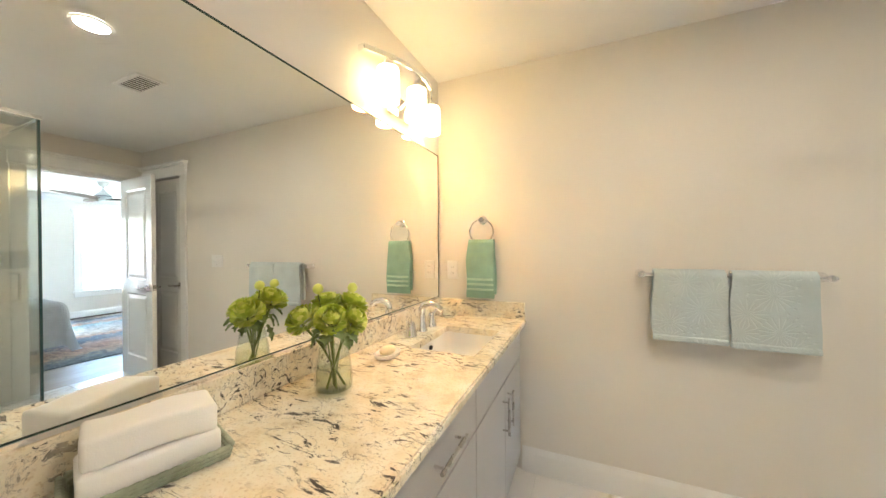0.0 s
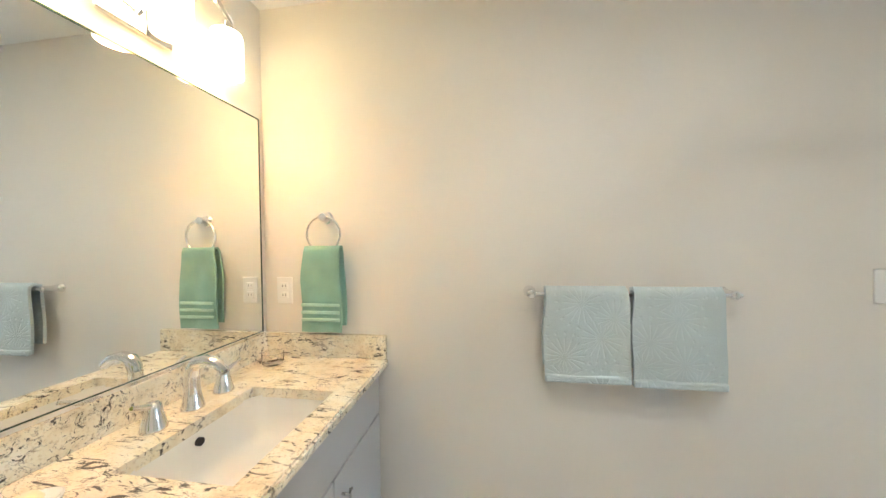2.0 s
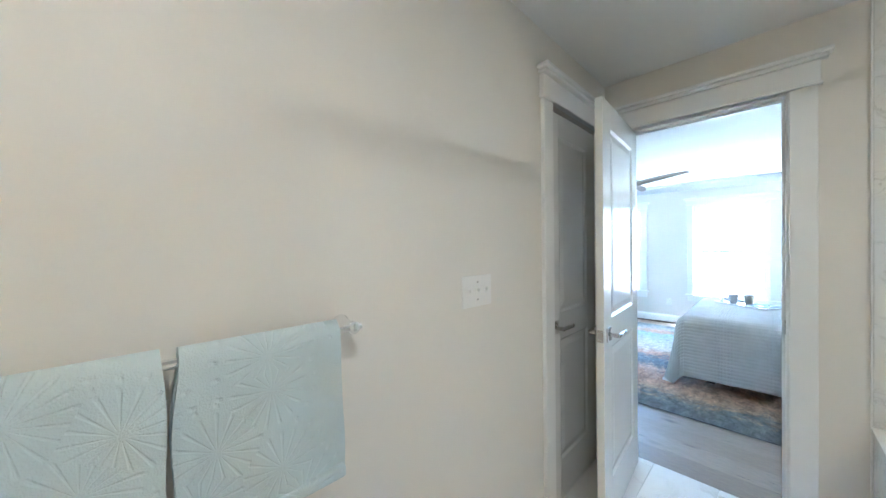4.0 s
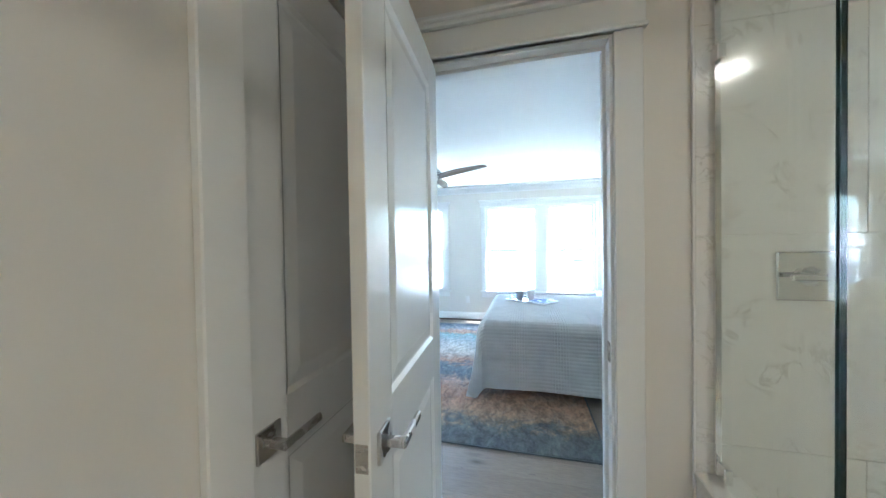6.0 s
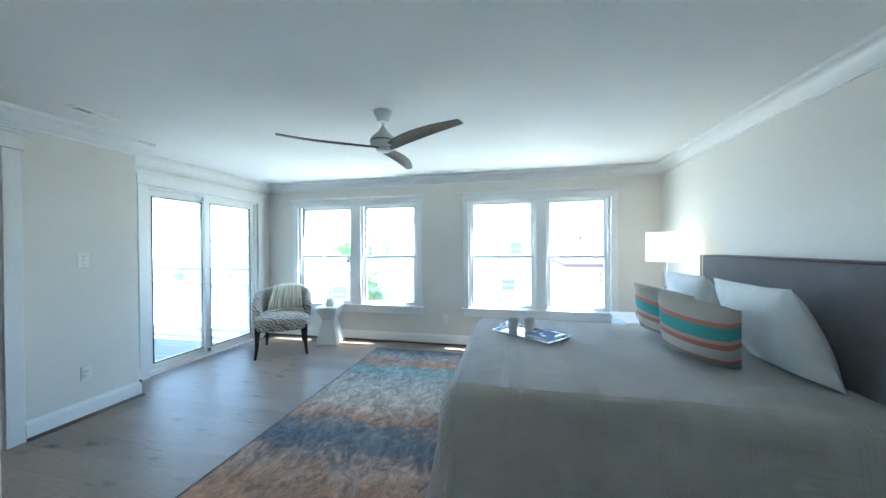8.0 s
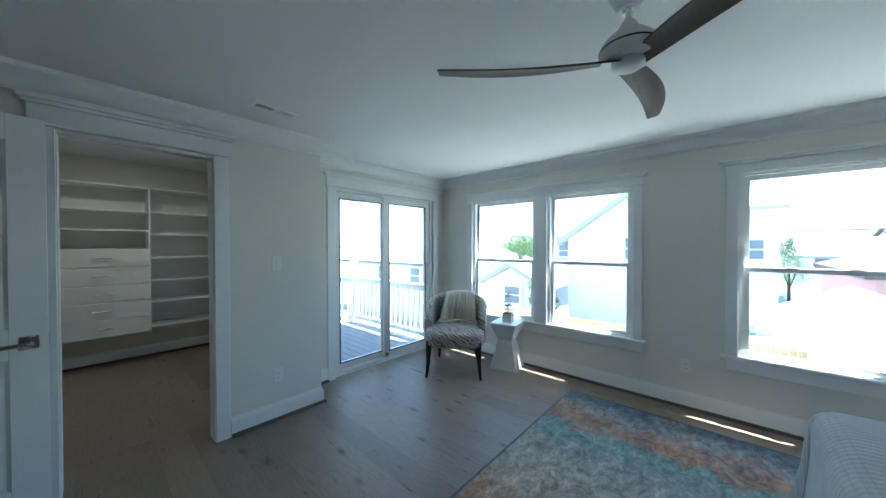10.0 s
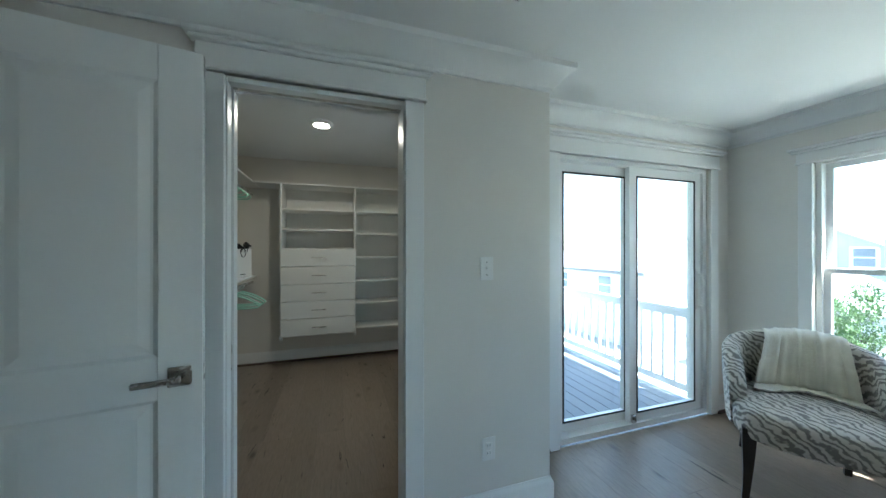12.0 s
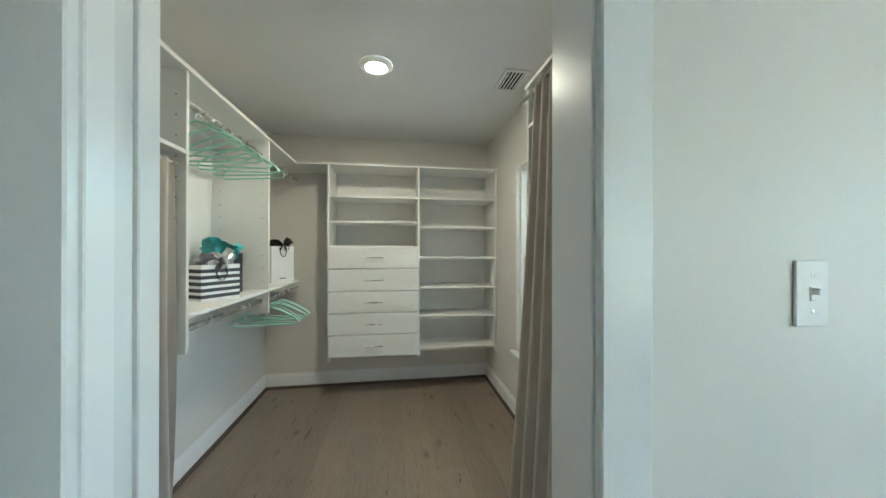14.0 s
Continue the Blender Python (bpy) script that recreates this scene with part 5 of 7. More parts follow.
def spread():
    """The coverlet: flat on top with fine ribs along x, falling on three sides and flaring at the foot corners."""
    bm = bmesh.new()
    drop = 0.60
    W, L = BX1 - BX0, BY1 - BY0
    us = [-drop + k * 0.006 for k in range(int((W + 2 * drop) / 0.006) + 2)]
    vs = [k * 0.04 for k in range(int((L + drop) / 0.04) + 1)]
    rows = []
    for u in us:
        col = []
        for v in vs:
            ox = max(-u, 0, u - W)
            oy = max(v - L, 0)
            r = 0.085
            sx = -1 if u < W / 2 else 1
            cx, cy = min(max(u, 0), W), min(v, L)
            z = BT
            px, py = 0.0, 0.0
            o = math.hypot(ox, oy)
            if o > 0:
                a = min(o / r, math.pi / 2)
                outw = r * math.sin(a)
                down = r * (1 - math.cos(a)) + max(o - r * math.pi / 2, 0)
                flare = 0.09 * max(o - 0.08, 0)
                if ox > 0 and oy > 0:
                    k = math.sin(2 * math.atan2(oy, ox))
                    flare += 0.13 * k * down
                px, py = sx * (outw + flare) * ox / o, (outw + flare) * oy / o
                fold = min(down / 0.3, 1)
                wv = 0.012 * fold * math.sin(v * 7.5 + 0.8) if ox > 0 else 0.014 * fold * math.sin(u * 7 + 1.0)
                if ox > 0:
                    px += sx * wv
                if oy > 0:
                    py += wv
                z = max(BT - down, 0.028 + 0.012 * math.sin(u * 5 + v * 4))
            rib = 0.0032 * abs(math.sin(u * math.pi / 0.030)) + 0.0016 * math.sin(v * 2 * math.pi / 0.24)
            n = Vector((px, py, 0))
            if o > 0.04 and n.length > 1e-4:
                n.normalize()
                col.append(Vector((BX0 + cx + px, BY0 + cy + py, z)) + n * rib)
            else:
                col.append(Vector((BX0 + cx + px, BY0 + cy + py, z + rib + 0.004 * math.sin(u * 9) * math.sin(v * 6))))
        rows.append(col)
    g = [[bm.verts.new(p) for p in c] for c in rows]
    for i in range(len(us) - 1):
        for j in range(len(vs) - 1):
            bm.faces.new((g[i][j], g[i + 1][j], g[i + 1][j + 1], g[i][j + 1]))
    return bm


cov = part("coverlet", spread(), QUILT, bed, "ribbed grey cotton coverlet hanging to the floor", 80)


def pillow(w, h, t, seed=0):
    """A stuffed square pillow standing in the xz plane."""
    bm = bmesh.new()
    n = 14

    def f(sgn):
        def g(u, v):
            a, b = 2 * u - 1, 2 * v - 1
            puff = ((1 - a * a) * (1 - b * b)) ** 0.42
            pinch = 1 - 0.07 * (1 - abs(a)) * abs(b) ** 2 - 0.0
            return Vector((a * w / 2 * (1 - 0.06 * (1 - b * b) * 0), sgn * puff * t / 2, b * h / 2 * (1 - 0.05 * (1 - a * a) * 0) * pinch))
        return g
    grid(bm, n, n, f(-1))
    grid(bm, n, n, f(1))
    bmesh.ops.remove_doubles(bm, verts=bm.verts, dist=1e-4)
    return bm


STRIPE = cloth("striped_pillow_cotton", (0.6, 0.55, 0.5), scale=300, relief=0.4, var=0.02)
ss = node(STRIPE, "ShaderNodeSeparateXYZ")
link(STRIPE, coords(STRIPE, (1, 1, 1)), ss.inputs[0])
sm = node(STRIPE, "ShaderNodeMapRange", From_Min=-0.22, From_Max=0.22)
link(STRIPE, ss.outputs["Z"], sm.inputs["Value"])
stc = ramp(STRIPE, sm.outputs["Result"], [(0.0, (0.55, 0.53, 0.50)), (0.10, (0.12, 0.38, 0.38)), (0.16, (0.50, 0.20, 0.15)), (0.24, (0.58, 0.54, 0.48)), (0.42, (0.50, 0.20, 0.15)), (0.50, (0.62, 0.42, 0.36)), (0.56, (0.12, 0.42, 0.42)), (0.74, (0.60, 0.25, 0.18)), (0.80, (0.58, 0.54, 0.48)), (1.0, (0.56, 0.54, 0.50))])
for n_ in STRIPE.node_tree.nodes:
    if n_.type == 'VALTORGB' and len(n_.color_ramp.elements) == 10:
        n_.color_ramp.interpolation = 'CONSTANT'
link(STRIPE, stc, bsdf(STRIPE).inputs["Base Color"])
for x, y, rz, m, lab, sz in ((0.42, -4.50, 40, STRIPE, "striped teal, coral and cream throw pillow", 0.41), (-0.08, -4.47, 42, STRIPE, "striped teal, coral and cream throw pillow leaning in front", 0.41), (0.55, -4.78, 0, LINEN, "plump white bed pillow against the headboard", 0.52), (-0.15, -4.78, 0, LINEN, "plump white bed pillow against the headboard", 0.52)):
    p = solid("pillow", pillow(sz * (1.15 if m is LINEN else 1.0), sz, 0.20), m, lab, "pillow", "pillows on the bed", smooth=80)
    p.matrix_basis = pose(x, y, BT + sz * 0.46 + 0.008, -24, -8 if m is STRIPE else 0, rz)

# tray with mugs and magazine
TRAYM = metal("mirrored_tray", (0.75, 0.76, 0.78), 0.08)
PAPER = material("blue_magazine_cover", (0.045, 0.065, 0.22), 0.55)
PAGE = material("paper", (0.75, 0.74, 0.70), 0.7)
t = thing("serving_tray", pose(0.305, -3.53, BT + 0.009, 0, 0, 52), "silver rectangular tray with handles on the bed", "tray")
part("base", box(-0.25, 0.25, -0.14, 0.14, 0.0, 0.008, 0.002), TRAYM, t)
for a in ((-0.25, 0.25, -0.148, -0.14), (-0.25, 0.25, 0.14, 0.148), (-0.258, -0.25, -0.148, 0.148), (0.25, 0.258, -0.148, 0.148)):
    part("rim", box(a[0], a[1], a[2], a[3], 0.0, 0.022, 0.002), TRAYM, t)
for sx in (-1, 1):
    part("handle", tube(bmesh.new(), [(sx * 0.235, -0.06, 0.008), (sx * 0.25, -0.058, 0.045), (sx * 0.25, 0.058, 0.045), (sx * 0.235, 0.06, 0.008)], 0.007, 8), TRAYM, t, smooth=50)
MUG = material("taupe_stoneware", (0.55, 0.51, 0.47), 0.4)
for x, y, rz in ((0.373, -3.400, 100), (0.408, -3.527, 60)):
    g = thing("mug", pose(x, y, BT + 0.0175, 0, 0, rz), "taupe stoneware mug standing on the tray", "mug", "mugs on the tray")
    part("cup", lathe(bmesh.new(), [(0.030, 0), (0.034, 0.004), (0.041, 0.05), (0.045, 0.098), (0.042, 0.098), (0.038, 0.05), (0.031, 0.008), (0.001, 0.007)], 24), MUG, g, smooth=50)
    part("handle", tube(bmesh.new(), [(0.040, 0, 0.08), (0.065, 0, 0.078), (0.07, 0, 0.055), (0.06, 0, 0.03), (0.036, 0, 0.025)], 0.005, 8), MUG, g, smooth=50)
mg = thing("magazine", pose(0.30, -3.66, BT + 0.0175, 0, 0, 50), "glossy dark blue magazine lying on the tray", "magazine")
part("pages", box(-0.10, 0.10, -0.125, 0.125, 0.0, 0.006), PAGE, mg)
part("cover", box(-0.101, 0.101, -0.126, 0.126, 0.006, 0.0072), PAPER, mg)
for a in ((-0.03, 0.01, 0.05, 0.085), (0.02, 0.05, 0.02, 0.05), (-0.02, 0.02, -0.10, -0.08)):
    part("print_patch", box(a[0], a[1], a[2], a[3], 0.0072, 0.0076), PAGE, mg)

# nightstand, lamp, bowl
t = thing("nightstand", (1.44, -4.77, 0), "white painted two-drawer nightstand beside the bed", "nightstand")
part("top", box(-0.28, 0.28, -0.30, 0.30, 0.575, 0.60, 0.006, 2), TRIM, t)
part("body", box(-0.25, 0.25, -0.28, 0.27, 0.12, 0.575, 0.004), TRIM, t)
for z0, z1 in ((0.14, 0.345), (0.355, 0.56)):
    d = part("drawer", box(-0.23, 0.23, 0.27, 0.288, z0, z1, 0.004), TRIM, t)
    part("knob", moved(lathe(bmesh.new(), [(0.006, 0), (0.006, 0.01), (0.014, 0.018), (0.010, 0.026)], 14), Matrix.Translation((0, 0.287, (z0 + z1) / 2)) @ Matrix.Rotation(-math.pi / 2, 4, 'X')), NICKEL, d, smooth=50)
for x in (-0.22, 0.22):
    for y in (-0.25, 0.24):
        part("leg", box(x - 0.02, x + 0.02, y - 0.02, y + 0.02, 0.0, 0.12), TRIM, t)
LAMPSHADE = material("linen_lampshade", (0.82, 0.77, 0.68), 0.8)
bsdf(LAMPSHADE).inputs["Emission Color"].default_value = (1.0, 0.86, 0.66, 1)
bsdf(LAMPSHADE).inputs["Emission Strength"].default_value = 0.16
t = thing("table_lamp", (1.40, -4.93, 0.60), "table lamp with a sculpted silver base and lit drum shade", "lamp")
part("base", lathe(bmesh.new(), [(0.065, 0), (0.065, 0.012), (0.03, 0.02), (0.018, 0.05)], 24), TRAYM, t, smooth=50)
for s in (-1, 1):
    pts = [(0.0, s * (0.012 + 0.038 * math.sin(math.pi * k / 10)), 0.04 + 0.30 * k / 10) for k in range(11)]
    part("stem", tube(bmesh.new(), pts, 0.013, 10), TRAYM, t, smooth=60)
part("neck", tube(bmesh.new(), [(0, 0, 0.33), (0, 0, 0.60)], 0.008, 8), TRAYM, t)
part("shade", lathe(bmesh.new(), [(0.19, 0.0), (0.185, 0.29), (0.182, 0.29), (0.187, 0.0)], 36, (0, 0, 0.59), True), LAMPSHADE, t, "lit off-white drum shade", 50)
bw = thing("planter_bowl", (1.27, -4.66, 0.60), "white bowl with low green succulents on the nightstand", "planter")
part("bowl", lathe(bmesh.new(), [(0.03, 0), (0.05, 0.02), (0.065, 0.055), (0.060, 0.055), (0.045, 0.03), (0.001, 0.028)], 24), PORCELAIN, bw, smooth=50)
bm = bmesh.new()
rng = random.Random(5)
for k in range(60):
    a, r = rng.uniform(0, 6.28), 0.05 * math.sqrt(rng.random())
    m = Matrix.Translation((r * math.cos(a), r * math.sin(a), 0.045)) @ Matrix.Rotation(rng.uniform(0, 6.28), 4, 'Z') @ Matrix.Rotation(rng.uniform(-0.6, 0.6), 4, 'Y')
    grid(bm, 2, 3, lambda u, v: m @ Vector(((u - 0.5) * 0.02 * math.sin(math.pi * (0.15 + 0.8 * v)), 0.004 * v, 0.045 * v)))
part("greenery", bm, LEAF, bw, "small green succulent leaves")

# barrel chair with tiger-striped cloth
TIGER = cloth("grey_tiger_stripe_cloth", (0.5, 0.49, 0.47), 0.85, 300, 0.3, 0.05)
wv = node(TIGER, "ShaderNodeTexWave", Scale=10.5, Distortion=11.0, Detail=3.0, Detail_Scale=1.1)
wv.bands_direction = 'DIAGONAL'
link(TIGER, coords(TIGER, (1.1, 1.0, 1.3)), wv.inputs["Vector"])
link(TIGER, ramp(TIGER, wv.outputs["Fac"], [(0.14, (0.15, 0.135, 0.12)), (0.40, (0.32, 0.29, 0.25)), (0.62, (0.52, 0.475, 0.415))]), bsdf(TIGER).inputs["Base Color"])
KNIT = cloth("cream_knit", (0.66, 0.62, 0.52), 0.95, 160, 0.8, 0.08)
FACE = math.degrees(math.atan2(-0.57, -0.82)) + 90
t = thing("armchair", pose(1.43, -0.42, 0, 0, 0, FACE), "barrel armchair in grey tiger-striped cloth on black legs", "armchair")

bm = bmesh.new()
prof = [(0.93, 0.325), (0.985, 0.335), (1.0, 0.36), (1.0, 0.44), (0.97, 0.468), (0.88, 0.486), (0.6, 0.496), (0.3, 0.5), (0.01, 0.5)]
rows = []
for s, z in prof:
    r = []
    for k in range(40):
        a = k / 40 * 2 * math.pi
        c, d = math.cos(a), math.sin(a)
        q = 1 / (abs(c) ** 4 + abs(d) ** 4) ** 0.25
        r.append(bm.verts.new((0.325 * s * c * q, 0.315 * s * d * q - 0.03, z + 0.008 * s * math.cos(2 * a))))
    rows.append(r)
for a, b in zip(rows, rows[1:]):
    for k in range(40):
        bm.faces.new((a[k], a[(k + 1) % 40], b[(k + 1) % 40], b[k]))
bm.faces.new(rows[0][::-1])
bm.faces.new(rows[-1])
part("seat", bm, TIGER, t, smooth=60)


def back_at(k):
    """Plan of the wrap-round back: arm front, round behind, other arm front; with its top height."""
    a = math.radians(-24 + 228 * k)
    c, d = math.cos(a), math.sin(a)
    q = 1 / (abs(c) ** 3 + abs(d) ** 3) ** (1 / 3)
    rise = max(0.0, math.sin(math.pi * k)) ** 0.7
    return Vector((0.305 * c * q, 0.305 * d * q - 0.005, 0)), Vector((c, d, 0)), 0.60 + 0.225 * rise


bm = bmesh.new()
secs = []
N = 36
for i in range(N + 1):
    p, o, top = back_at(i / N)
    tk = 0.045
    lean = 0.05 * max(0, o.y)
    loop = [(-tk, 0.36), (-tk, 0.55), (-tk, top - 0.04), (-tk * 0.6, top - 0.01), (0, top), (tk * 0.6, top - 0.01), (tk, top - 0.04), (tk, 0.55), (tk * 0.8, 0.34), (0, 0.335)]
    secs.append([bm.verts.new(p + o * (w + lean * (z - 0.4) * 2) + Vector((0, 0, z))) for w, z in loop])
for a, b in zip(secs, secs[1:]):
    for k in range(len(a)):
        bm.faces.new((a[k], a[(k + 1) % len(a)], b[(k + 1) % len(a)], b[k]))
bm.faces.new(secs[0])
bm.faces.new(secs[-1][::-1])
part("backrest", bm, TIGER, t, "curved wrap-round back with arms", 60)
for x, y, dx, dy in ((-0.265, -0.265, -0.015, -0.03), (0.265, -0.265, 0.015, -0.03), (-0.22, 0.25, -0.01, 0.05), (0.22, 0.25, 0.01, 0.05)):
    bm = bmesh.new()
    pr = [(0.38, 0.030, 0.0), (0.28, 0.027, 0.1), (0.16, 0.020, 0.25), (0.06, 0.016, 0.65), (0.0, 0.014, 1.0)]
    rr = []
    for z, w, s in pr:
        cx, cy = x + dx * s * 1.5, y + dy * s * 1.5
        rr.append([bm.verts.new((cx + a * w, cy + b * w, z)) for a, b in ((-1, -1), (1, -1), (1, 1), (-1, 1))])
    for a, b in zip(rr, rr[1:]):
        for k in range(4):
            bm.faces.new((a[k], a[(k + 1) % 4], b[(k + 1) % 4], b[k]))
    bm.faces.new(rr[0])
    bm.faces.new(rr[-1][::-1])
    part("leg", bm, DARKWOOD, t, "black sabre leg", 30)

# knitted throw over the chair's back
th = thing("throw_blanket", pose(1.43, -0.42, 0, 0, 0, FACE), "cream knitted throw draped over the armchair back", "blanket")
bm = bmesh.new()


def drape(u, v):
    """Behind the back, over its rim, down its inside and out on the seat; bent to the back's curve."""
    w = u - 0.5
    fold = (0.013 * math.sin(u * 23 + 2 * v) + 0.007 * math.sin(u * 51 + 1)) * min(1, v * 3)
    if v < 0.28:
        x, y, z = w * 0.34, 0.395 + fold, 0.56 + 0.25 * v / 0.28
    elif v < 0.40:
        a = (v - 0.28) / 0.12 * math.pi
        x, y, z = w * 0.35, 0.322 + 0.073 * math.cos(a), 0.81 + 0.034 * math.sin(a) + abs(fold) * 0.5
    elif v < 0.82:
        k = (v - 0.40) / 0.42
        x, y, z = w * (0.35 + 0.08 * k), 0.249 - 0.075 * k - 0.02 * math.sin(math.pi * k) - abs(fold), 0.81 - 0.295 * k
    else:
        k = (v - 0.82) / 0.18
        x, y, z = w * (0.43 + 0.05 * k), 0.174 - (0.08 + 0.03 * math.sin(u * 9)) * k, 0.517 - 0.003 * k + abs(fold) * 0.5
    bend = 1.7 * x * x
    return Vector((x + 0.03 + 0.01 * math.sin(v * 6), y - bend, z - 0.5 * x * x * (1 if v < 0.6 else 0)))


a = [[bm.verts.new(drape(i / 40, j / 40)) for j in range(41)] for i in range(41)]
for i in range(40):
    for j in range(40):
        bm.faces.new((a[i][j], a[i + 1][j], a[i + 1][j + 1], a[i][j + 1]))
bmesh.ops.recalc_face_normals(bm, faces=bm.faces)
bmesh.ops.solidify(bm, geom=bm.faces[:], thickness=0.008)
part("knit", bm, KNIT, th, smooth=70)

# hourglass side table
t = thing("side_table", pose(1.86, -0.84, 0, 0, 0, 10), "white faceted hourglass side table", "side table")
for nm, lv in (("pedestal", [(0.153, 0.0), (0.153, 0.004), (0.082, 0.325)]), ("top", [(0.082, 0.3252), (0.152, 0.500), (0.152, 0.520)])):
    bm = bmesh.new()
    rr = [[bm.verts.new((sx * w, sy * w, z)) for sx, sy in ((-1, -1), (1, -1), (1, 1), (-1, 1))] for w, z in lv]
    for a, b in zip(rr, rr[1:]):
        for k in range(4):
            bm.faces.new((a[k], a[(k + 1) % 4], b[(k + 1) % 4], b[k]))
    bm.faces.new(rr[0][::-1])
    bm.faces.new(rr[-1])
    bmesh.ops.bevel(bm, geom=bm.edges[:], offset=0.002, segments=1, affect='EDGES')
    part(nm, bm, PLASTIC, t)
pp = thing("potted_plant", pose(1.86, -0.85, 0.52, 0, 0, 14), "small dark red plant in a white square pot", "plant")
bm = bmesh.new()
cube(bm, -0.055, 0.055, -0.055, 0.055, 0.0, 0.10, 0.006, 2)
part("pot", bm, PORCELAIN, pp)
part("soil", box(-0.048, 0.048, -0.048, 0.048, 0.1, 0.102), SLOT, pp)
part("trunk", tube(bmesh.new(), [(0, 0, 0.10), (0.006, 0.003, 0.16), (-0.004, 0.004, 0.22), (0.003, 0, 0.28)], 0.005, 6, True, [0.006, 0.005, 0.004, 0.002]), DARKWOOD, pp)
REDLEAF = cloth("dark_red_leaf", (0.07, 0.03, 0.028), 0.5, 60, 0.2, 0.3)
rng = random.Random(8)
for k in range(60):
    z = rng.uniform(0.13, 0.32)
    ln = rng.uniform(0.03, 0.048) * (1.25 - 2.2 * (z - 0.13))
    m = Matrix.Translation((0, 0, z)) @ Matrix.Rotation(k * 2.4, 4, 'Z') @ Matrix.Rotation(rng.uniform(-0.6, 0.15), 4, 'Y') @ Matrix.Translation((rng.uniform(0.005, 0.045), 0, 0))
    part("leaf", grid(bmesh.new(), 2, 4, lambda u, v: m @ Vector((ln * v, (u - 0.5) * 0.03 * math.sin(math.pi * (0.08 + 0.9 * v)), -0.006 * v * v))), REDLEAF, pp, smooth=80)

# ceiling fan
FC = (-0.075, -2.49)
FANFLAT = Matrix.Diagonal((0.98, 0.98, 0.86, 1))
t = thing("ceiling_fan", (FC[0], FC[1], HB), "white ceiling fan with three weathered wood blades", "ceiling fan")
part("canopy", moved(lathe(bmesh.new(), [(0.072, 0.0), (0.066, -0.02), (0.045, -0.07), (0.036, -0.085)], 28), FANFLAT), TRIM, t, smooth=50)
part("downrod", moved(tube(bmesh.new(), [(0, 0, -0.08), (0, 0, -0.16)], 0.013, 12), FANFLAT), TRIM, t)
part("ball_collar", moved(lathe(bmesh.new(), [(0.016, -0.083), (0.022, -0.09), (0.016, -0.102)], 18), FANFLAT), CHROME, t, smooth=50)
part("motor_housing", moved(lathe(bmesh.new(), [(0.018, -0.13), (0.026, -0.14), (0.036, -0.165), (0.07, -0.198), (0.092, -0.225), (0.097, -0.25), (0.096, -0.285), (0.088, -0.30)], 32), FANFLAT), TRIM, t, smooth=50)
part("band", moved(lathe(bmesh.new(), [(0.0965, -0.246), (0.0995, -0.250), (0.0985, -0.255)], 32, (0, 0, 0), True), FANFLAT), SLOT, t)
part("hub_cap", moved(lathe(bmesh.new(), [(0.058, -0.295), (0.055, -0.322), (0.042, -0.332), (0.012, -0.336)], 28), FANFLAT), TRIM, t, smooth=50)
for ang in (123, 242, 2):
    m = Matrix.Rotation(radians(ang), 4, 'Z')

    def bl(u, v, off):
        s = 0.03 + 0.64 * v
        w = 0.04 + 0.085 * math.sin(math.pi * (0.62 * v + 0.1)) - 0.055 * v
        tw = -radians(24 - 14 * v)
        a = (u - 0.5) * w
        cam_ = 0.012 * (1 - (2 * u - 1) ** 2) * math.sin(math.pi * min(v + 0.1, 1))
        sweep_ = 0.008 - 0.034 * math.sin(math.pi * v)
        return m @ Vector((s, a * math.cos(tw) + sweep_, -0.302 + a * math.sin(tw) + cam_ + off + 0.02 * v))
    bm = bmesh.new()
    nu, nv = 8, 22
    A = [[bm.verts.new(bl(i / nu, j / nv, 0.004)) for j in range(nv + 1)] for i in range(nu + 1)]
    B = [[bm.verts.new(bl(i / nu, j / nv, -0.004)) for j in range(nv + 1)] for i in range(nu + 1)]
    for i in range(nu):
        for j in range(nv):
            bm.faces.new((A[i][j], A[i + 1][j], A[i + 1][j + 1], A[i][j + 1]))
            bm.faces.new((B[i][j], B[i][j + 1], B[i + 1][j + 1], B[i + 1][j]))
    for i in range(nu):
        for j in (0, nv):
            bm.faces.new((A[i][j], A[i + 1][j], B[i + 1][j], B[i][j]))
    for j in range(nv):
        for i in (0, nu):
            bm.faces.new((A[i][j], A[i][j + 1], B[i][j + 1], B[i][j]))
    part("blade", moved(bm, Matrix.Diagonal((1.04, 1.04, 0.86, 1))), FANWOOD, t, "grey-brown carved wood blade", 60)

# vents, switches and outlets
t = thing("ceiling_vent", pose(-0.535, -0.46, HB, 0, 0, 6), "white two-section ceiling vent near the closet wall", "vent")
part("backing", box(-0.128, 0.128, -0.035, 0.035, -0.004, -0.001), SLOT, t)
bm = bmesh.new()
for a in ((-0.142, 0.142, -0.052, -0.034), (-0.142, 0.142, 0.034, 0.052), (-0.142, -0.122, -0.034, 0.034), (0.122, 0.142, -0.034, 0.034), (-0.008, 0.008, -0.034, 0.034)):
    cube(bm, a[0], a[1], a[2], a[3], -0.009, 0.0)
part("frame", bm, TRIM, t)
for x0, x1, tilt in ((-0.121, -0.009, -0.95), (0.009, 0.121, 0.95)):
    for k in range(5):
        part("slat", moved(box(x0, x1, -0.0007, 0.0007, -0.0024, 0.0024), Matrix.Translation((0, -0.0275 + 0.01375 * k, -0.005)) @ Matrix.Rotation(tilt, 4, 'X')), TRIM, t)
cover_plate("light_switch", "y", FY, -1, -0.376, 1.262, 0.072, "white single toggle switch on the closet wall", "toggle", 0.118)
cover_plate("outlet", "y", FY, -1, -0.366, 0.355, 0.072, "white duplex outlet low on the closet wall")
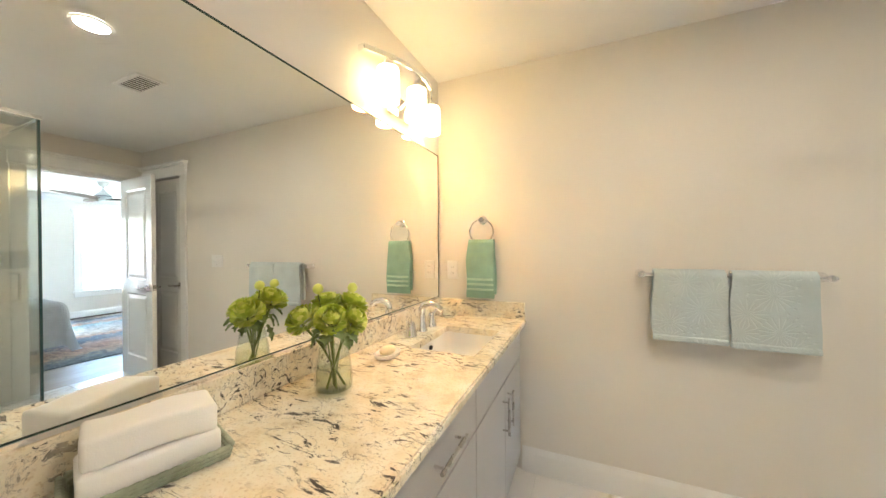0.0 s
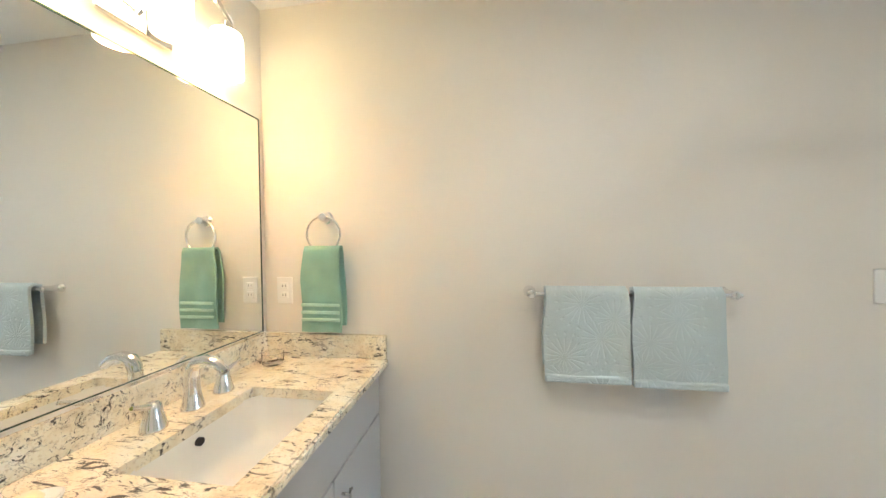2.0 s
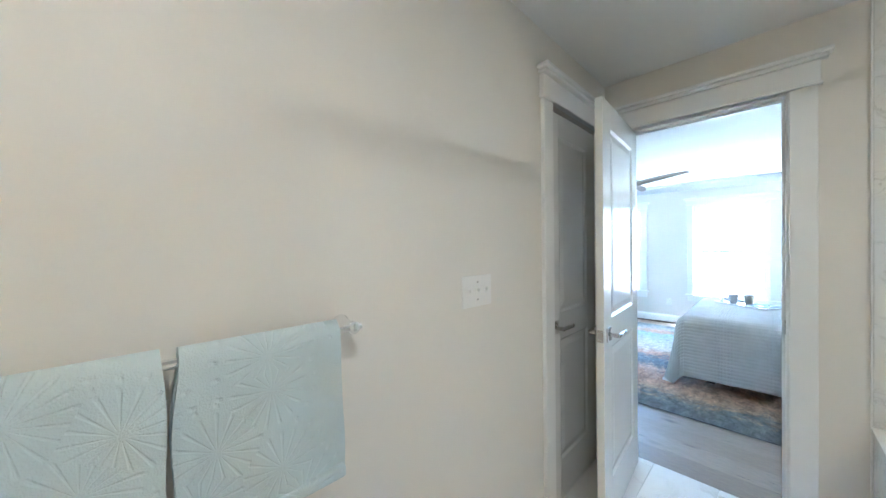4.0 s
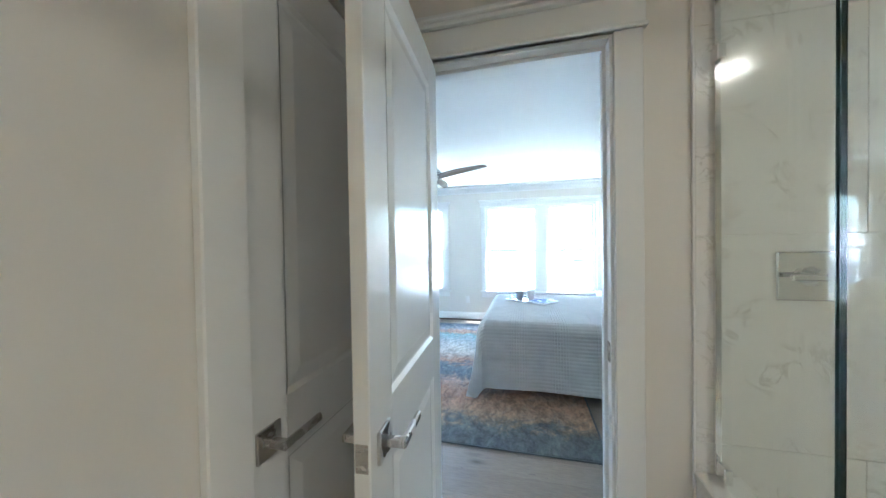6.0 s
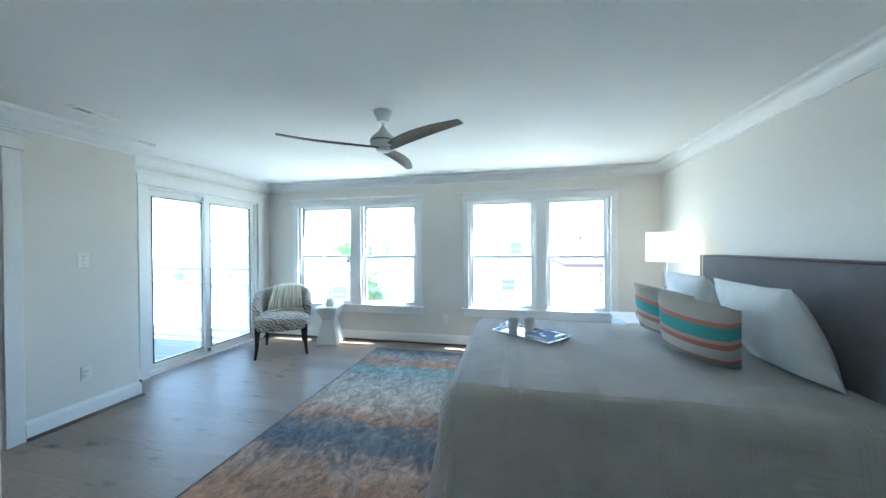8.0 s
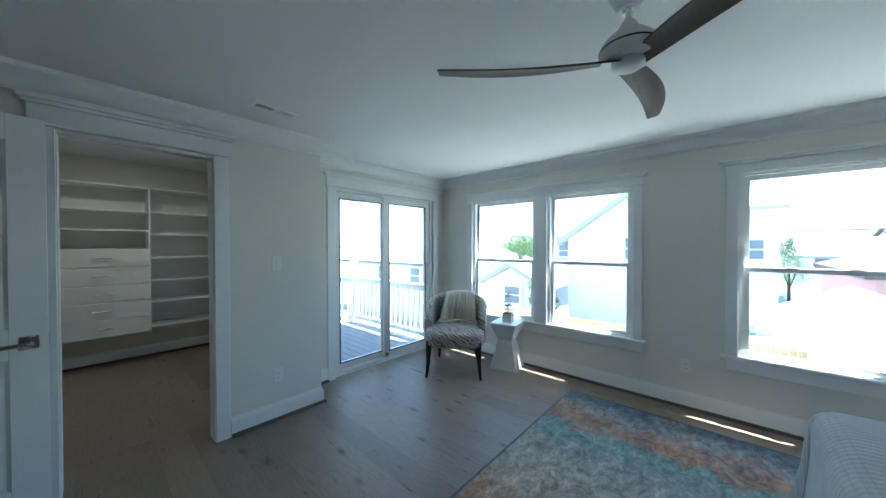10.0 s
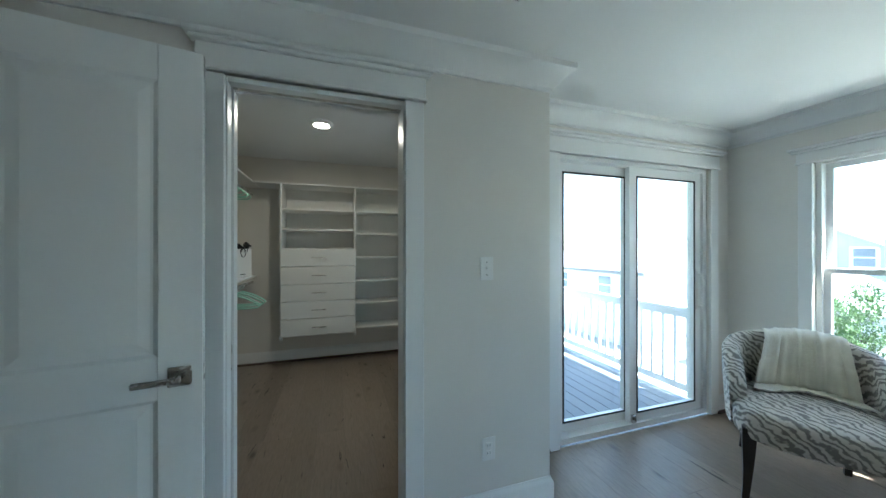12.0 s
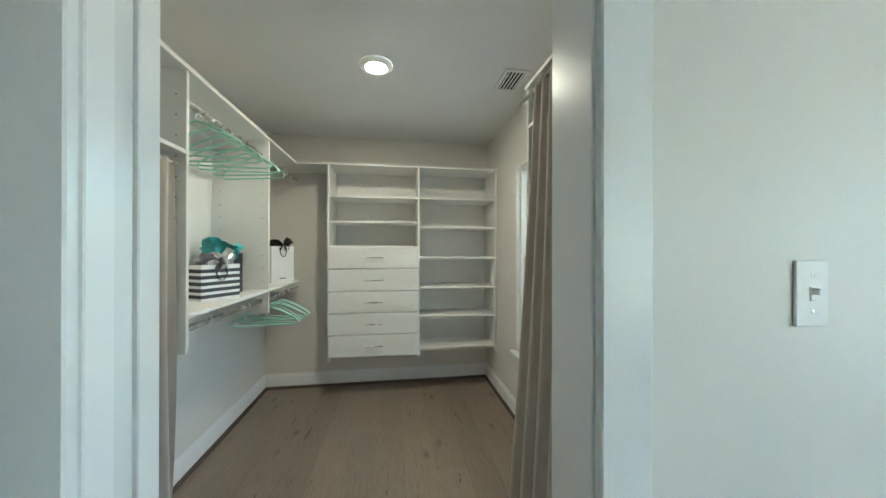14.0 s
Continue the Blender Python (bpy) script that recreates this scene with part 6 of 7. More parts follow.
cover_plate("light_switch", "y", SY, -1, 0.135, 1.24, 0.072, "white toggle switch beside the patio door", "toggle")
cover_plate("outlet", "x", WX, -1, -2.48, 0.36, 0.072, "white duplex outlet under the windows")

# ---- closet ----
def rod(x0, y0, x1, y1, z, label="brushed steel closet rod"):
    return solid("closet_rod", tube(bmesh.new(), [(x0, y0, z), (x1, y1, z)], 0.0145, 12), NICKEL, label, "rod", "closet rods", smooth=40)


UX = -1.97   # front of the side unit
ls = thing("closet_unit", (0, 0, 0), "white melamine hanging unit along the closet side wall", "shelving")
for y in (0.10, 0.965, 1.845):
    z0 = 0.90 if y > 0.2 else 0.40
    part("divider", box(CXL + 0.002, UX, y, y + 0.018, z0, 2.085, 0.002), MELAMINE, ls)
part("top_shelf", box(CXL + 0.002, UX + 0.01, 0.118, CYB - 0.002, 2.085, 2.103, 0.002), MELAMINE, ls)
part("shelf", box(CXL + 0.002, UX, 0.983, 1.845, 1.045, 1.064, 0.002), MELAMINE, ls)
part("shelf", box(CXL + 0.002, UX, 1.863, 2.66, 1.045, 1.064, 0.002), MELAMINE, ls)
part("shelf", box(CXL + 0.002, UX, 0.118, 0.965, 1.735, 1.753, 0.002), MELAMINE, ls)
part("back_panel", box(CXL + 0.002, CXL + 0.012, 1.40, 2.62, 1.064, 2.085), MELAMINE, ls)
for y in (0.965, 1.845):
    for s in (-1, 1):
        for xx in (UX - 0.04, CXL + 0.06):
            for k in range(22):
                if k % 2 == 0:
                    part("peg_hole", box(xx - 0.0025, xx + 0.0025, y + (0.0175 if s > 0 else -0.0003), y + (0.0183 if s > 0 else 0.0005), 1.12 + k * 0.043, 1.125 + k * 0.043), SLOT, ls)
rod(UX - 0.05, 0.984, UX - 0.05, 1.844, 1.985)
rod(UX - 0.05, 1.864, UX - 0.05, 2.66, 1.985)
rod(UX - 0.05, 0.984, UX - 0.05, 1.844, 0.985)
rod(UX - 0.05, 1.864, UX - 0.05, 2.66, 0.985)

MINT = material("mint_plastic", (0.38, 0.66, 0.54), 0.45)
hang = thing("clothes_hanger", (0, 0, 0), "mint green velvet clothes hanger on the closet rod", "hanger", "mint hangers")
pts = [(0.0, 0.0, -0.05), (0.10, 0, -0.085), (0.20, 0, -0.145), (0.215, 0, -0.17), (0.19, 0, -0.185), (0.0, 0, -0.185), (-0.19, 0, -0.185), (-0.215, 0, -0.17), (-0.20, 0, -0.145), (-0.10, 0, -0.085), (0.0, 0, -0.05)]
part("shoulder_bar", tube(bmesh.new(), pts, 0.0055, 7), MINT, hang, smooth=60)
part("hook", tube(bmesh.new(), [(0, 0, -0.05), (0, 0, -0.02), (0.018, 0, -0.006), (0.021, 0, 0.012), (0.008, 0, 0.0205), (-0.010, 0, 0.019)], 0.002, 6), CHROME, hang, "chrome hook", 60)
first_h = True
rng = random.Random(3)
for y, z, tw_ in ([(1.12 + 0.10 * k, 1.985, rng.uniform(-14, 14)) for k in range(7)] + [(1.93 + 0.055 * k, 0.985, rng.uniform(-16, 16)) for k in range(7)]):
    m = pose(UX - 0.05, y, z - 0.004, 0, 0, tw_)
    if first_h:
        hang.matrix_basis = m
        first_h = False
    else:
        copy_thing(hang, m)

bk = thing("closet_unit", (0, 0, 0), "white melamine shelf and drawer unit on the closet back wall", "shelving")
BF = 2.425
for x in (-1.70, -0.905, -0.175):
    part("divider", box(x, x + 0.018, BF, CYB - 0.002, 0.375, 2.085, 0.002), MELAMINE, bk)
part("top_shelf", box(UX + 0.012, CXR - 0.002, BF - 0.01, CYB - 0.003, 2.0855, 2.1035, 0.002), MELAMINE, bk)
part("back_panel", box(-1.68, -0.157, CYB - 0.014, CYB - 0.004, 0.40, 2.085), MELAMINE, bk)
for z in (1.80, 1.575):
    part("shelf", box(-1.682, -0.905, BF + 0.004, CYB - 0.015, z, z + 0.019, 0.002), MELAMINE, bk)
for z in (1.80, 1.535, 1.25, 0.975, 0.71, 0.415):
    part("shelf", box(-0.887, -0.175, BF + 0.004, CYB - 0.015, z, z + 0.019, 0.002), MELAMINE, bk)
part("shelf", box(-1.682, -0.905, BF + 0.004, CYB - 0.015, 1.355, 1.373, 0.002), MELAMINE, bk)
part("carcass_floor", box(-1.682, -0.905, BF + 0.004, CYB - 0.015, 0.378, 0.396, 0.002), MELAMINE, bk)
for z1, z0 in ((1.362, 1.168), (1.162, 0.968), (0.962, 0.775), (0.769, 0.582), (0.576, 0.385)):
    d = part("drawer", box(-1.69, -0.896, BF - 0.020, BF - 0.001, z0, z1, 0.003), MELAMINE, bk)
    zc = (z0 + z1) / 2
    bar_pull(d, (-1.37, BF - 0.02, zc), (-1.215, BF - 0.02, zc), 0.026, "y")
for x in (-1.70, -0.905):
    part("corner_bracket", box(x - 0.004, x + 0.022, BF - 0.004, BF + 0.04, 0.345, 0.376, 0.002), PLASTIC, bk)

# right-hand hanging section with a curtain
rs = thing("closet_unit", (0, 0, 0), "white melamine hanging section beside the closet opening", "shelving")
part("divider", box(-0.50, CXR - 0.002, 0.90, 0.918, 0.40, 2.085, 0.002), MELAMINE, rs)
part("divider", box(-0.50, CXR - 0.002, 0.10, 0.118, 0.40, 2.085, 0.002), MELAMINE, rs)
part("top_shelf", box(-0.51, CXR - 0.002, 0.10, 0.918, 2.085, 2.103, 0.002), MELAMINE, rs)
part("shelf", box(-0.50, CXR - 0.002, 0.118, 0.90, 1.90, 1.918, 0.002), MELAMINE, rs)
CURTAIN = cloth("beige_linen_curtain", (0.42, 0.37, 0.32), 0.85, 260, 0.35, 0.06)


def curtain(x, y0, y1, ztop, zbot, lean=0.0, n=5, amp=0.022, spreadb=0.0):
    def f(u, v):
        z = ztop + (zbot - ztop) * v
        y = y0 + (y1 - y0) * u + spreadb * v * (u - 0.2)
        return Vector((x + lean * v + amp * (0.5 + 0.6 * v) * math.sin(u * n * 2 * math.pi + 0.8 * math.sin(v * 4)), y, z))
    bm = grid(bmesh.new(), 64, 30, f)
    bmesh.ops.recalc_face_normals(bm, faces=bm.faces)
    bmesh.ops.solidify(bm, geom=bm.faces[:], thickness=0.003)
    return bm


c1 = thing("curtain", (0, 0, 0), "beige linen curtain hanging in the closet section", "curtain", "closet curtains")
part("cloth", curtain(UX - 0.035, 0.45, 0.945, 1.70, 0.02, 0.0, 6, 0.024), CURTAIN, c1, smooth=80)
part("curtain_rod", tube(bmesh.new(), [(UX - 0.035, 0.16, 1.69), (UX - 0.035, 0.963, 1.69)], 0.008, 8), NICKEL, c1)
c2 = thing("curtain", (0, 0, 0), "beige linen curtain pushed aside near the closet window", "curtain", "closet curtains")
part("cloth", curtain(-0.535, 0.42, 0.74, 2.02, 0.03, -0.015, 5, 0.024, 0.30), CURTAIN, c2, smooth=80)
part("curtain_rod", tube(bmesh.new(), [(-0.535, 0.12, 2.01), (-0.535, 0.898, 2.01)], 0.008, 8), NICKEL, c2)

# gift bags
BLACK = material("black_paper", (0.012, 0.012, 0.013), 0.4)
WHITEP = material("white_paper", (0.80, 0.79, 0.77), 0.45)
TISSUE_T = cloth("turquoise_tissue", (0.10, 0.50, 0.52), 0.6, 60, 0.3, 0.15)
TISSUE_S = material("silver_tissue", (0.55, 0.55, 0.56), 0.3, 0.7)
CORD = material("black_cord", (0.01, 0.01, 0.01), 0.6)


def gift_bag(at, w, d, h, m, label, stripes=False, cord=True, writing=False):
    """An open paper bag, its front towards +x."""
    t = thing("gift_bag", at, label, "bag")
    bm = bmesh.new()
    tk = 0.002
    cube(bm, -d / 2, d / 2, -w / 2, w / 2, 0, tk)
    cube(bm, d / 2 - tk, d / 2, -w / 2, w / 2, tk, h)
    cube(bm, -d / 2, -d / 2 + tk, -w / 2, w / 2, tk, h)
    cube(bm, -d / 2 + tk, d / 2 - tk, -w / 2, -w / 2 + tk, tk, h)
    cube(bm, -d / 2 + tk, d / 2 - tk, w / 2 - tk, w / 2, tk, h)
    part("bag_body", bm, m, t)
    if stripes:
        for k in range(5):
            z = 0.012 + k * (h - 0.02) / 5
            part("stripe", box(-d / 2 - 0.0008, d / 2 + 0.0008, -w / 2 - 0.0008, w / 2 + 0.0008, z, z + h * 0.1), BLACK, t, "black printed stripe")
    if cord:
        part("cord_handle", tube(bmesh.new(), [(d / 2 + 0.002, -0.03, h - 0.01), (d / 2 + 0.006, -0.028, h - 0.05), (d / 2 + 0.006, -0.01, h - 0.085), (d / 2 + 0.006, 0.012, h - 0.085), (d / 2 + 0.006, 0.03, h - 0.05), (d / 2 + 0.002, 0.032, h - 0.01)], 0.003, 6), CORD, t, "black cord handle", 50)
    if writing:
        part("printed_line", box(d / 2, d / 2 + 0.0006, -0.03, 0.03, 0.03, 0.038), SLOT, t)
    return t


def tissue(parent, at, r, h, m, seed, n=5):
    rg_ = random.Random(seed)
    for k in range(n):
        a = k / n * 6.28 + rg_.random()
        base = Vector((at[0] + 0.3 * r * math.cos(a), at[1] + 0.3 * r * math.sin(a), at[2]))
        hh, ww = h * rg_.uniform(0.6, 1.0), r * rg_.uniform(0.9, 1.3)
        mm = Matrix.Translation(base) @ Matrix.Rotation(a, 4, 'Z') @ Matrix.Rotation(rg_.uniform(0.15, 0.6), 4, 'Y')
        part("tissue", grid(bmesh.new(), 6, 6, lambda u, v: mm @ Vector((0.02 * math.sin(u * 9 + k) * v + 0.012 * math.sin(v * 7), (u - 0.5) * ww * (0.4 + v * (1 - 0.75 * v * v)), hh * v * (1 - 0.3 * abs(u - 0.5))))), m, parent, smooth=20)


g = gift_bag(pose(-2.10, 1.44, 1.064, 0, 0, -30), 0.21, 0.10, 0.19, WHITEP, "black and white striped gift bag with silver tissue", True)
tissue(g, (0, 0, 0.14), 0.13, 0.15, TISSUE_S, 2, 6)
g = gift_bag(pose(-2.17, 1.66, 1.064, 0, 0, -20), 0.20, 0.10, 0.25, BLACK, "black gift bag with turquoise tissue paper")
tissue(g, (0, -0.02, 0.20), 0.15, 0.17, TISSUE_T, 4, 6)
g = gift_bag(pose(-2.08, 2.36, 1.064, 0, 0, -38), 0.20, 0.12, 0.30, WHITEP, "white paper shopping bag with black tissue", False, True, True)
tissue(g, (0, 0, 0.25), 0.13, 0.14, BLACK, 6, 5)

cl = thing("ceiling_light", (-1.225, 1.45, HC), "round flush white ceiling light in the closet, lit", "ceiling light")
part("rim", lathe(bmesh.new(), [(0.098, 0.0), (0.098, -0.012), (0.088, -0.020), (0.064, -0.024), (0.060, -0.021)], 36), TRIM, cl, smooth=40)
part("lens", lathe(bmesh.new(), [(0.060, -0.0215), (0.05, -0.025), (0.001, -0.027)], 32), CLOSETLIGHT, cl, "lit frosted lens", 40)
vent((-0.36, 1.50, HC), 0.16, 0.26, "white ceiling vent in the closet", 5)


# ---- outdoors ----
G = -3.3
GRASS = paint("dry_lawn_and_paving", (0.31, 0.30, 0.26), 0.9, 20, 0.4)
solid("ground", box(-400, 400, -400, 400, G - 0.5, G), GRASS, "pale paved yards and lawns below the house", "ground", kind="structure")
SIDING = paint("white_siding", (0.66, 0.68, 0.69), 0.6, 40, 0.1)
PINK = paint("pink_stucco", (0.46, 0.27, 0.28), 0.7, 40, 0.2)
BLUEGREY = paint("pale_blue_siding", (0.42, 0.48, 0.52), 0.6, 40, 0.1)
ROOFW = paint("light_shingles", (0.105, 0.082, 0.085), 0.8, 30, 0.4)
ROOFDARK = paint("charcoal_shingles", (0.07, 0.07, 0.075), 0.85, 30, 0.4)
ROOFD = paint("grey_shingles", (0.36, 0.36, 0.37), 0.85, 30, 0.4)
GUTTER = material("grey_metal_gutter", (0.14, 0.145, 0.16), 0.5)
WINDARK = material("dark_far_glass", (0.16, 0.19, 0.23), 0.1)
DECK = paint("grey_composite_deck", (0.19, 0.21, 0.25), 0.7, 60, 0.2)
FENCEW = paint("yellow_pine_fence", (0.52, 0.36, 0.20), 0.8, 60, 0.3)


def house(name, x0, x1, y0, y1, h, roof, m, rm, label, windows, ridge="y", hip=0.0, gutter=False):
    """A house with lapped siding, a pitched roof and framed windows on its west face; windows are (y, z, w, h, panes)."""
    t = thing(name, (0, 0, 0), label, "house")
    bm = box(x0, x1, y0, y1, G, G + h)
    part("wall", bm, m, t)
    o = 0.35
    bm = bmesh.new()
    zb = G + h
    if ridge == "x":
        ym = (y0 + y1) / 2
        pts = [[(x, y0 - o, zb - 0.1), (x, ym, zb + roof), (x, y1 + o, zb - 0.1), (x, y1 + o, zb - 0.3), (x, ym, zb + roof - 0.2), (x, y0 - o, zb - 0.3)] for x in (x0 - o, x1 + o)]
    else:
        xm = (x0 + x1) / 2
        pts = [[(x0 - o, y, zb - 0.1), (xm, y, zb + roof), (x1 + o, y, zb - 0.1), (x1 + o, y, zb - 0.3), (xm, y, zb + roof - 0.2), (x0 - o, y, zb - 0.3)] for y in (y0 - o, y1 + o)]
        if hip:
            for q, sg in zip(pts, (1, -1)):
                for k in (1, 4):
                    q[k] = (q[k][0], q[k][1] + sg * hip, q[k][2])
    r = [[bm.verts.new(p) for p in q] for q in pts]
    for k in range(6):
        bm.faces.new((r[0][k], r[0][(k + 1) % 6], r[1][(k + 1) % 6], r[1][k]))
    for q in r:
        if hip:
            for k in ((0, 1, 2), (3, 4, 5), (0, 2, 3, 5)):
                bm.faces.new([q[i] for i in k])
        else:
            bm.faces.new(q)
    part("roof", bm, rm, t)
    bm = bmesh.new()
    if ridge == "x":
        ym = (y0 + y1) / 2
        a = [[bm.verts.new(p) for p in ((x, y0, zb), (x, y1, zb), (x, ym, zb + roof - 0.15))] for x in (x0, x1)]
    else:
        xm = (x0 + x1) / 2
        a = [[bm.verts.new(p) for p in ((x0, y, zb), (x1, y, zb), (xm, y, zb + roof - 0.15))] for y in (y0 + hip, y1 - hip)]
    bm.faces.new(a[0])
    bm.faces.new(a[1][::-1])
    for k in range(3):
        bm.faces.new((a[0][k], a[0][(k + 1) % 3], a[1][(k + 1) % 3], a[1][k]))
    part("gable", bm, m, t)
    for (y, z, w, hh, n) in windows:
        f = part("window", box(x0 - 0.06, x0 - 0.005, y - w / 2 - 0.1, y + w / 2 + 0.1, z - 0.1, z + hh + 0.1), TRIM, t)
        for k in range(n):
            a0 = y - w / 2 + w * k / n + 0.04
            a1 = y - w / 2 + w * (k + 1) / n - 0.04
            part("pane", box(x0 - 0.075, x0 - 0.061, a0, a1, z, z + hh / 2 - 0.03), WINDARK, f)
            part("pane", box(x0 - 0.075, x0 - 0.061, a0, a1, z + hh / 2 + 0.03, z + hh), WINDARK, f)
    if gutter:
        part("gutter", box(x0 - 0.46, x0 - 0.35, y0 - o, y1 + o, zb - 0.24, zb - 0.12), GUTTER, t, "dark eave gutter")
    # lapped boards as real ledges
    if m in (SIDING, BLUEGREY):
        bm = bmesh.new()
        k = 0
        while k * 0.18 < h:
            cube(bm, x0 - 0.018, x0 - 0.001, y0, y1, G + k * 0.18, G + k * 0.18 + 0.02)
            k += 1
        tagged(part("siding_laps", bm, m, t), kind="stuff")
    return t


house("house", 11.5, 21, -2.3, 2.1, 5.0, 1.65, SIDING, ROOFD, "white sided neighbouring house with a gable", [(-0.15, 0.9, 0.52, 0.75, 1)], "x")
house("house", 24, 33, 6.2, 10.6, 4.6, 1.3, BLUEGREY, ROOFD, "pale blue neighbouring house with shutters", [(9.1, 0.5, 0.8, 0.9, 1), (7.2, 0.5, 0.8, 0.9, 1)], "x")
house("house", 22, 30, -4.5, -0.8, 6.8, 1.6, SIDING, ROOFD, "white two-storey neighbouring house", [(-3.55, 0.65, 0.9, 1.0, 1), (-3.0, -1.9, 1.0, 0.8, 1)], "y")
house("house", 19, 29, -17.5, -6.9, 3.65, 1.4, PINK, ROOFW, "low pink stucco house with a row of windows", [(-10.27, -1.0, 2.1, 0.75, 4), (-8.6, -0.9, 0.28, 0.6, 1), (-14.2, -1.0, 1.6, 0.75, 2)], "y", 3.5)
house("house", 40, 52, -40, -26, 5.0, 2.2, BLUEGREY, ROOFW, "distant pale blue two-storey house", [(-30, 0.0, 1.2, 1.3, 1), (-35, 0.0, 1.2, 1.3, 1)], "y")
house("house", 45, 58, -24, -14, 4.4, 2.0, SIDING, ROOFW, "distant white house with a light roof", [(-17, -0.6, 1.2, 1.3, 1), (-21, -0.6, 1.2, 1.3, 1)], "y")
house("house", 34, 42, -11.5, -6.2, 4.0, 1.3, SIDING, ROOFD, "distant pale house with grey roof behind the tree", [(-7.6, -0.4, 0.9, 0.8, 1), (-9.4, -0.4, 0.9, 0.8, 1)], "y")
house("house", 46, 58, 0, 9, 5.0, 2.2, SIDING, ROOFD, "distant white house with grey roof", [(2, 0.0, 1.2, 1.3, 1), (6, 0.0, 1.2, 1.3, 1)], "y")

house("house", -6, 9, 16, 24, 4.0, 1.3, BLUEGREY, ROOFDARK, "grey-blue house across the yard beyond the deck", [], "x")

house("house", 12, 22, 9.4, 19, 3.75, 1.6, SIDING, ROOFD, "pale house with a dark gutter beyond the deck", [(11.6, -0.9, 0.9, 0.9, 1), (14.8, -0.9, 0.9, 0.9, 1)], "y", 2.5, True)
house("house", 13, 18, 3.9, 7.1, 2.9, 0.9, SIDING, ROOFD, "low white house with a west gable", [(5.5, -1.5, 0.9, 0.8, 1)], "x")

# low white garage roof between the yards
gr = thing("garage", (0, 0, 0), "low white garage with a pale roof", "garage")
part("wall", box(9.2, 13.5, -6.65, -4.15, G, G + 2.7), SIDING, gr)
bm = bmesh.new()
q = [[bm.verts.new((x, y, z)) for y, z in ((-6.95, G + 2.72), (-5.4, G + 3.5), (-3.85, G + 2.72), (-3.85, G + 2.6), (-5.4, G + 3.38), (-6.95, G + 2.6))] for x in (8.9, 13.8)]
for k in range(6):
    bm.faces.new((q[0][k], q[0][(k + 1) % 6], q[1][(k + 1) % 6], q[1][k]))
bm.faces.new(q[0])
bm.faces.new(q[1][::-1])
part("roof", bm, SIDING, gr)
bm = bmesh.new()
q = [[bm.verts.new((x, y, z)) for y, z in ((-6.65, G + 2.7), (-4.15, G + 2.7), (-5.4, G + 3.36))] for x in (9.2, 13.5)]
bm.faces.new(q[0])
bm.faces.new(q[1][::-1])
for k in range(3):
    bm.faces.new((q[0][k], q[0][(k + 1) % 3], q[1][(k + 1) % 3], q[1][k]))
part("gable", bm, SIDING, gr)

# foliage
GREEN = cloth("shrub_leaf", (0.10, 0.17, 0.05), 0.6, 5, 0.3, 0.35)


def shrub(name, at, r, h, label, trunk=0.0, seed=1, n=900, conic=False):
    t = thing(name, at, label, "tree" if trunk else "shrub")
    rg_ = random.Random(seed)
    if trunk:
        tr_ = part("trunk", tube(bmesh.new(), [(0, 0, 0), (0.04, 0.02, trunk * 0.5), (0, 0.03, trunk + h * 0.3)], 0.1, 8, True, [0.13, 0.10, 0.05]), DARKWOOD, t)
        bm = bmesh.new()
        for k in range(6):
            a = k * 1.05
            tube(bm, [(0, 0, trunk * 0.8), (r * 0.4 * math.cos(a), r * 0.4 * math.sin(a), trunk + h * 0.3)], 0.03, 5, True, [0.045, 0.015])
        part("limbs", bm, DARKWOOD, t)
    vs, fs = [], []
    blobs = [(rg_.uniform(-0.6, 0.6) * r, rg_.uniform(-0.6, 0.6) * r, trunk + h * rg_.uniform(0.15, 0.85), rg_.uniform(0.3, 0.55) * r) for _ in range(14)]
    for k in range(n):
        if conic:
            zz = rg_.random()
            a, rr = rg_.uniform(0, 6.28), r * (1 - zz) * math.sqrt(rg_.uniform(0.3, 1))
            c = Vector((rr * math.cos(a), rr * math.sin(a), trunk + h * zz)) + Vector((rg_.gauss(0, 0.14), rg_.gauss(0, 0.14), rg_.gauss(0, 0.12))) * r
        else:
            b = rg_.choice(blobs)
            d = Vector((rg_.gauss(0, 1), rg_.gauss(0, 1), rg_.gauss(0, 1))).normalized() * b[3] * rg_.uniform(0.7, 1.1)
            c = Vector(b[:3]) + d
        c.z = max(c.z, 0.02)
        m = Matrix.Translation(c) @ Euler((rg_.uniform(0, 6), rg_.uniform(0, 6), rg_.uniform(0, 6))).to_matrix().to_4x4()
        s = r * rg_.uniform(0.034, 0.062)
        i = len(vs)
        vs += [m @ Vector(p) for p in ((-s, 0, 0), (0, -s * 0.5, s * 0.2), (s, 0, 0), (0, s * 0.5, s * 0.2))]
        fs.append((i, i + 1, i + 2, i + 3))
    me = bpy.data.meshes.new("crown")
    me.from_pydata([tuple(v_) for v_ in vs], [], fs)
    me.materials.append(GREEN)
    ob = new("crown", me)
    ob.parent = t
    return t


shrub("shrub", (14.2, -9.1, G), 1.55, 2.95, "rounded green shrub before the pink house", 0, 1, 8000)
shrub("shrub", (15.0, -7.6, G), 0.9, 2.1, "small green shrub by the fence", 0, 2, 2200)
shrub("shrub", (11.0, -2.75, G), 0.5, 3.1, "tall narrow green shrub beside the garage", 0, 3, 2600)
shrub("tree", (30, -5.6, G), 1.0, 2.9, "conical green tree between the houses", 2.2, 4, 3000, True)
shrub("tree", (18, 7.75, G), 1.0, 1.2, "leafy green tree beyond the deck", 4.1, 5, 3600)
shrub("tree", (23, 10.6, G), 1.5, 2.6, "leafy green tree behind the blue house", 2.2, 6, 4500)
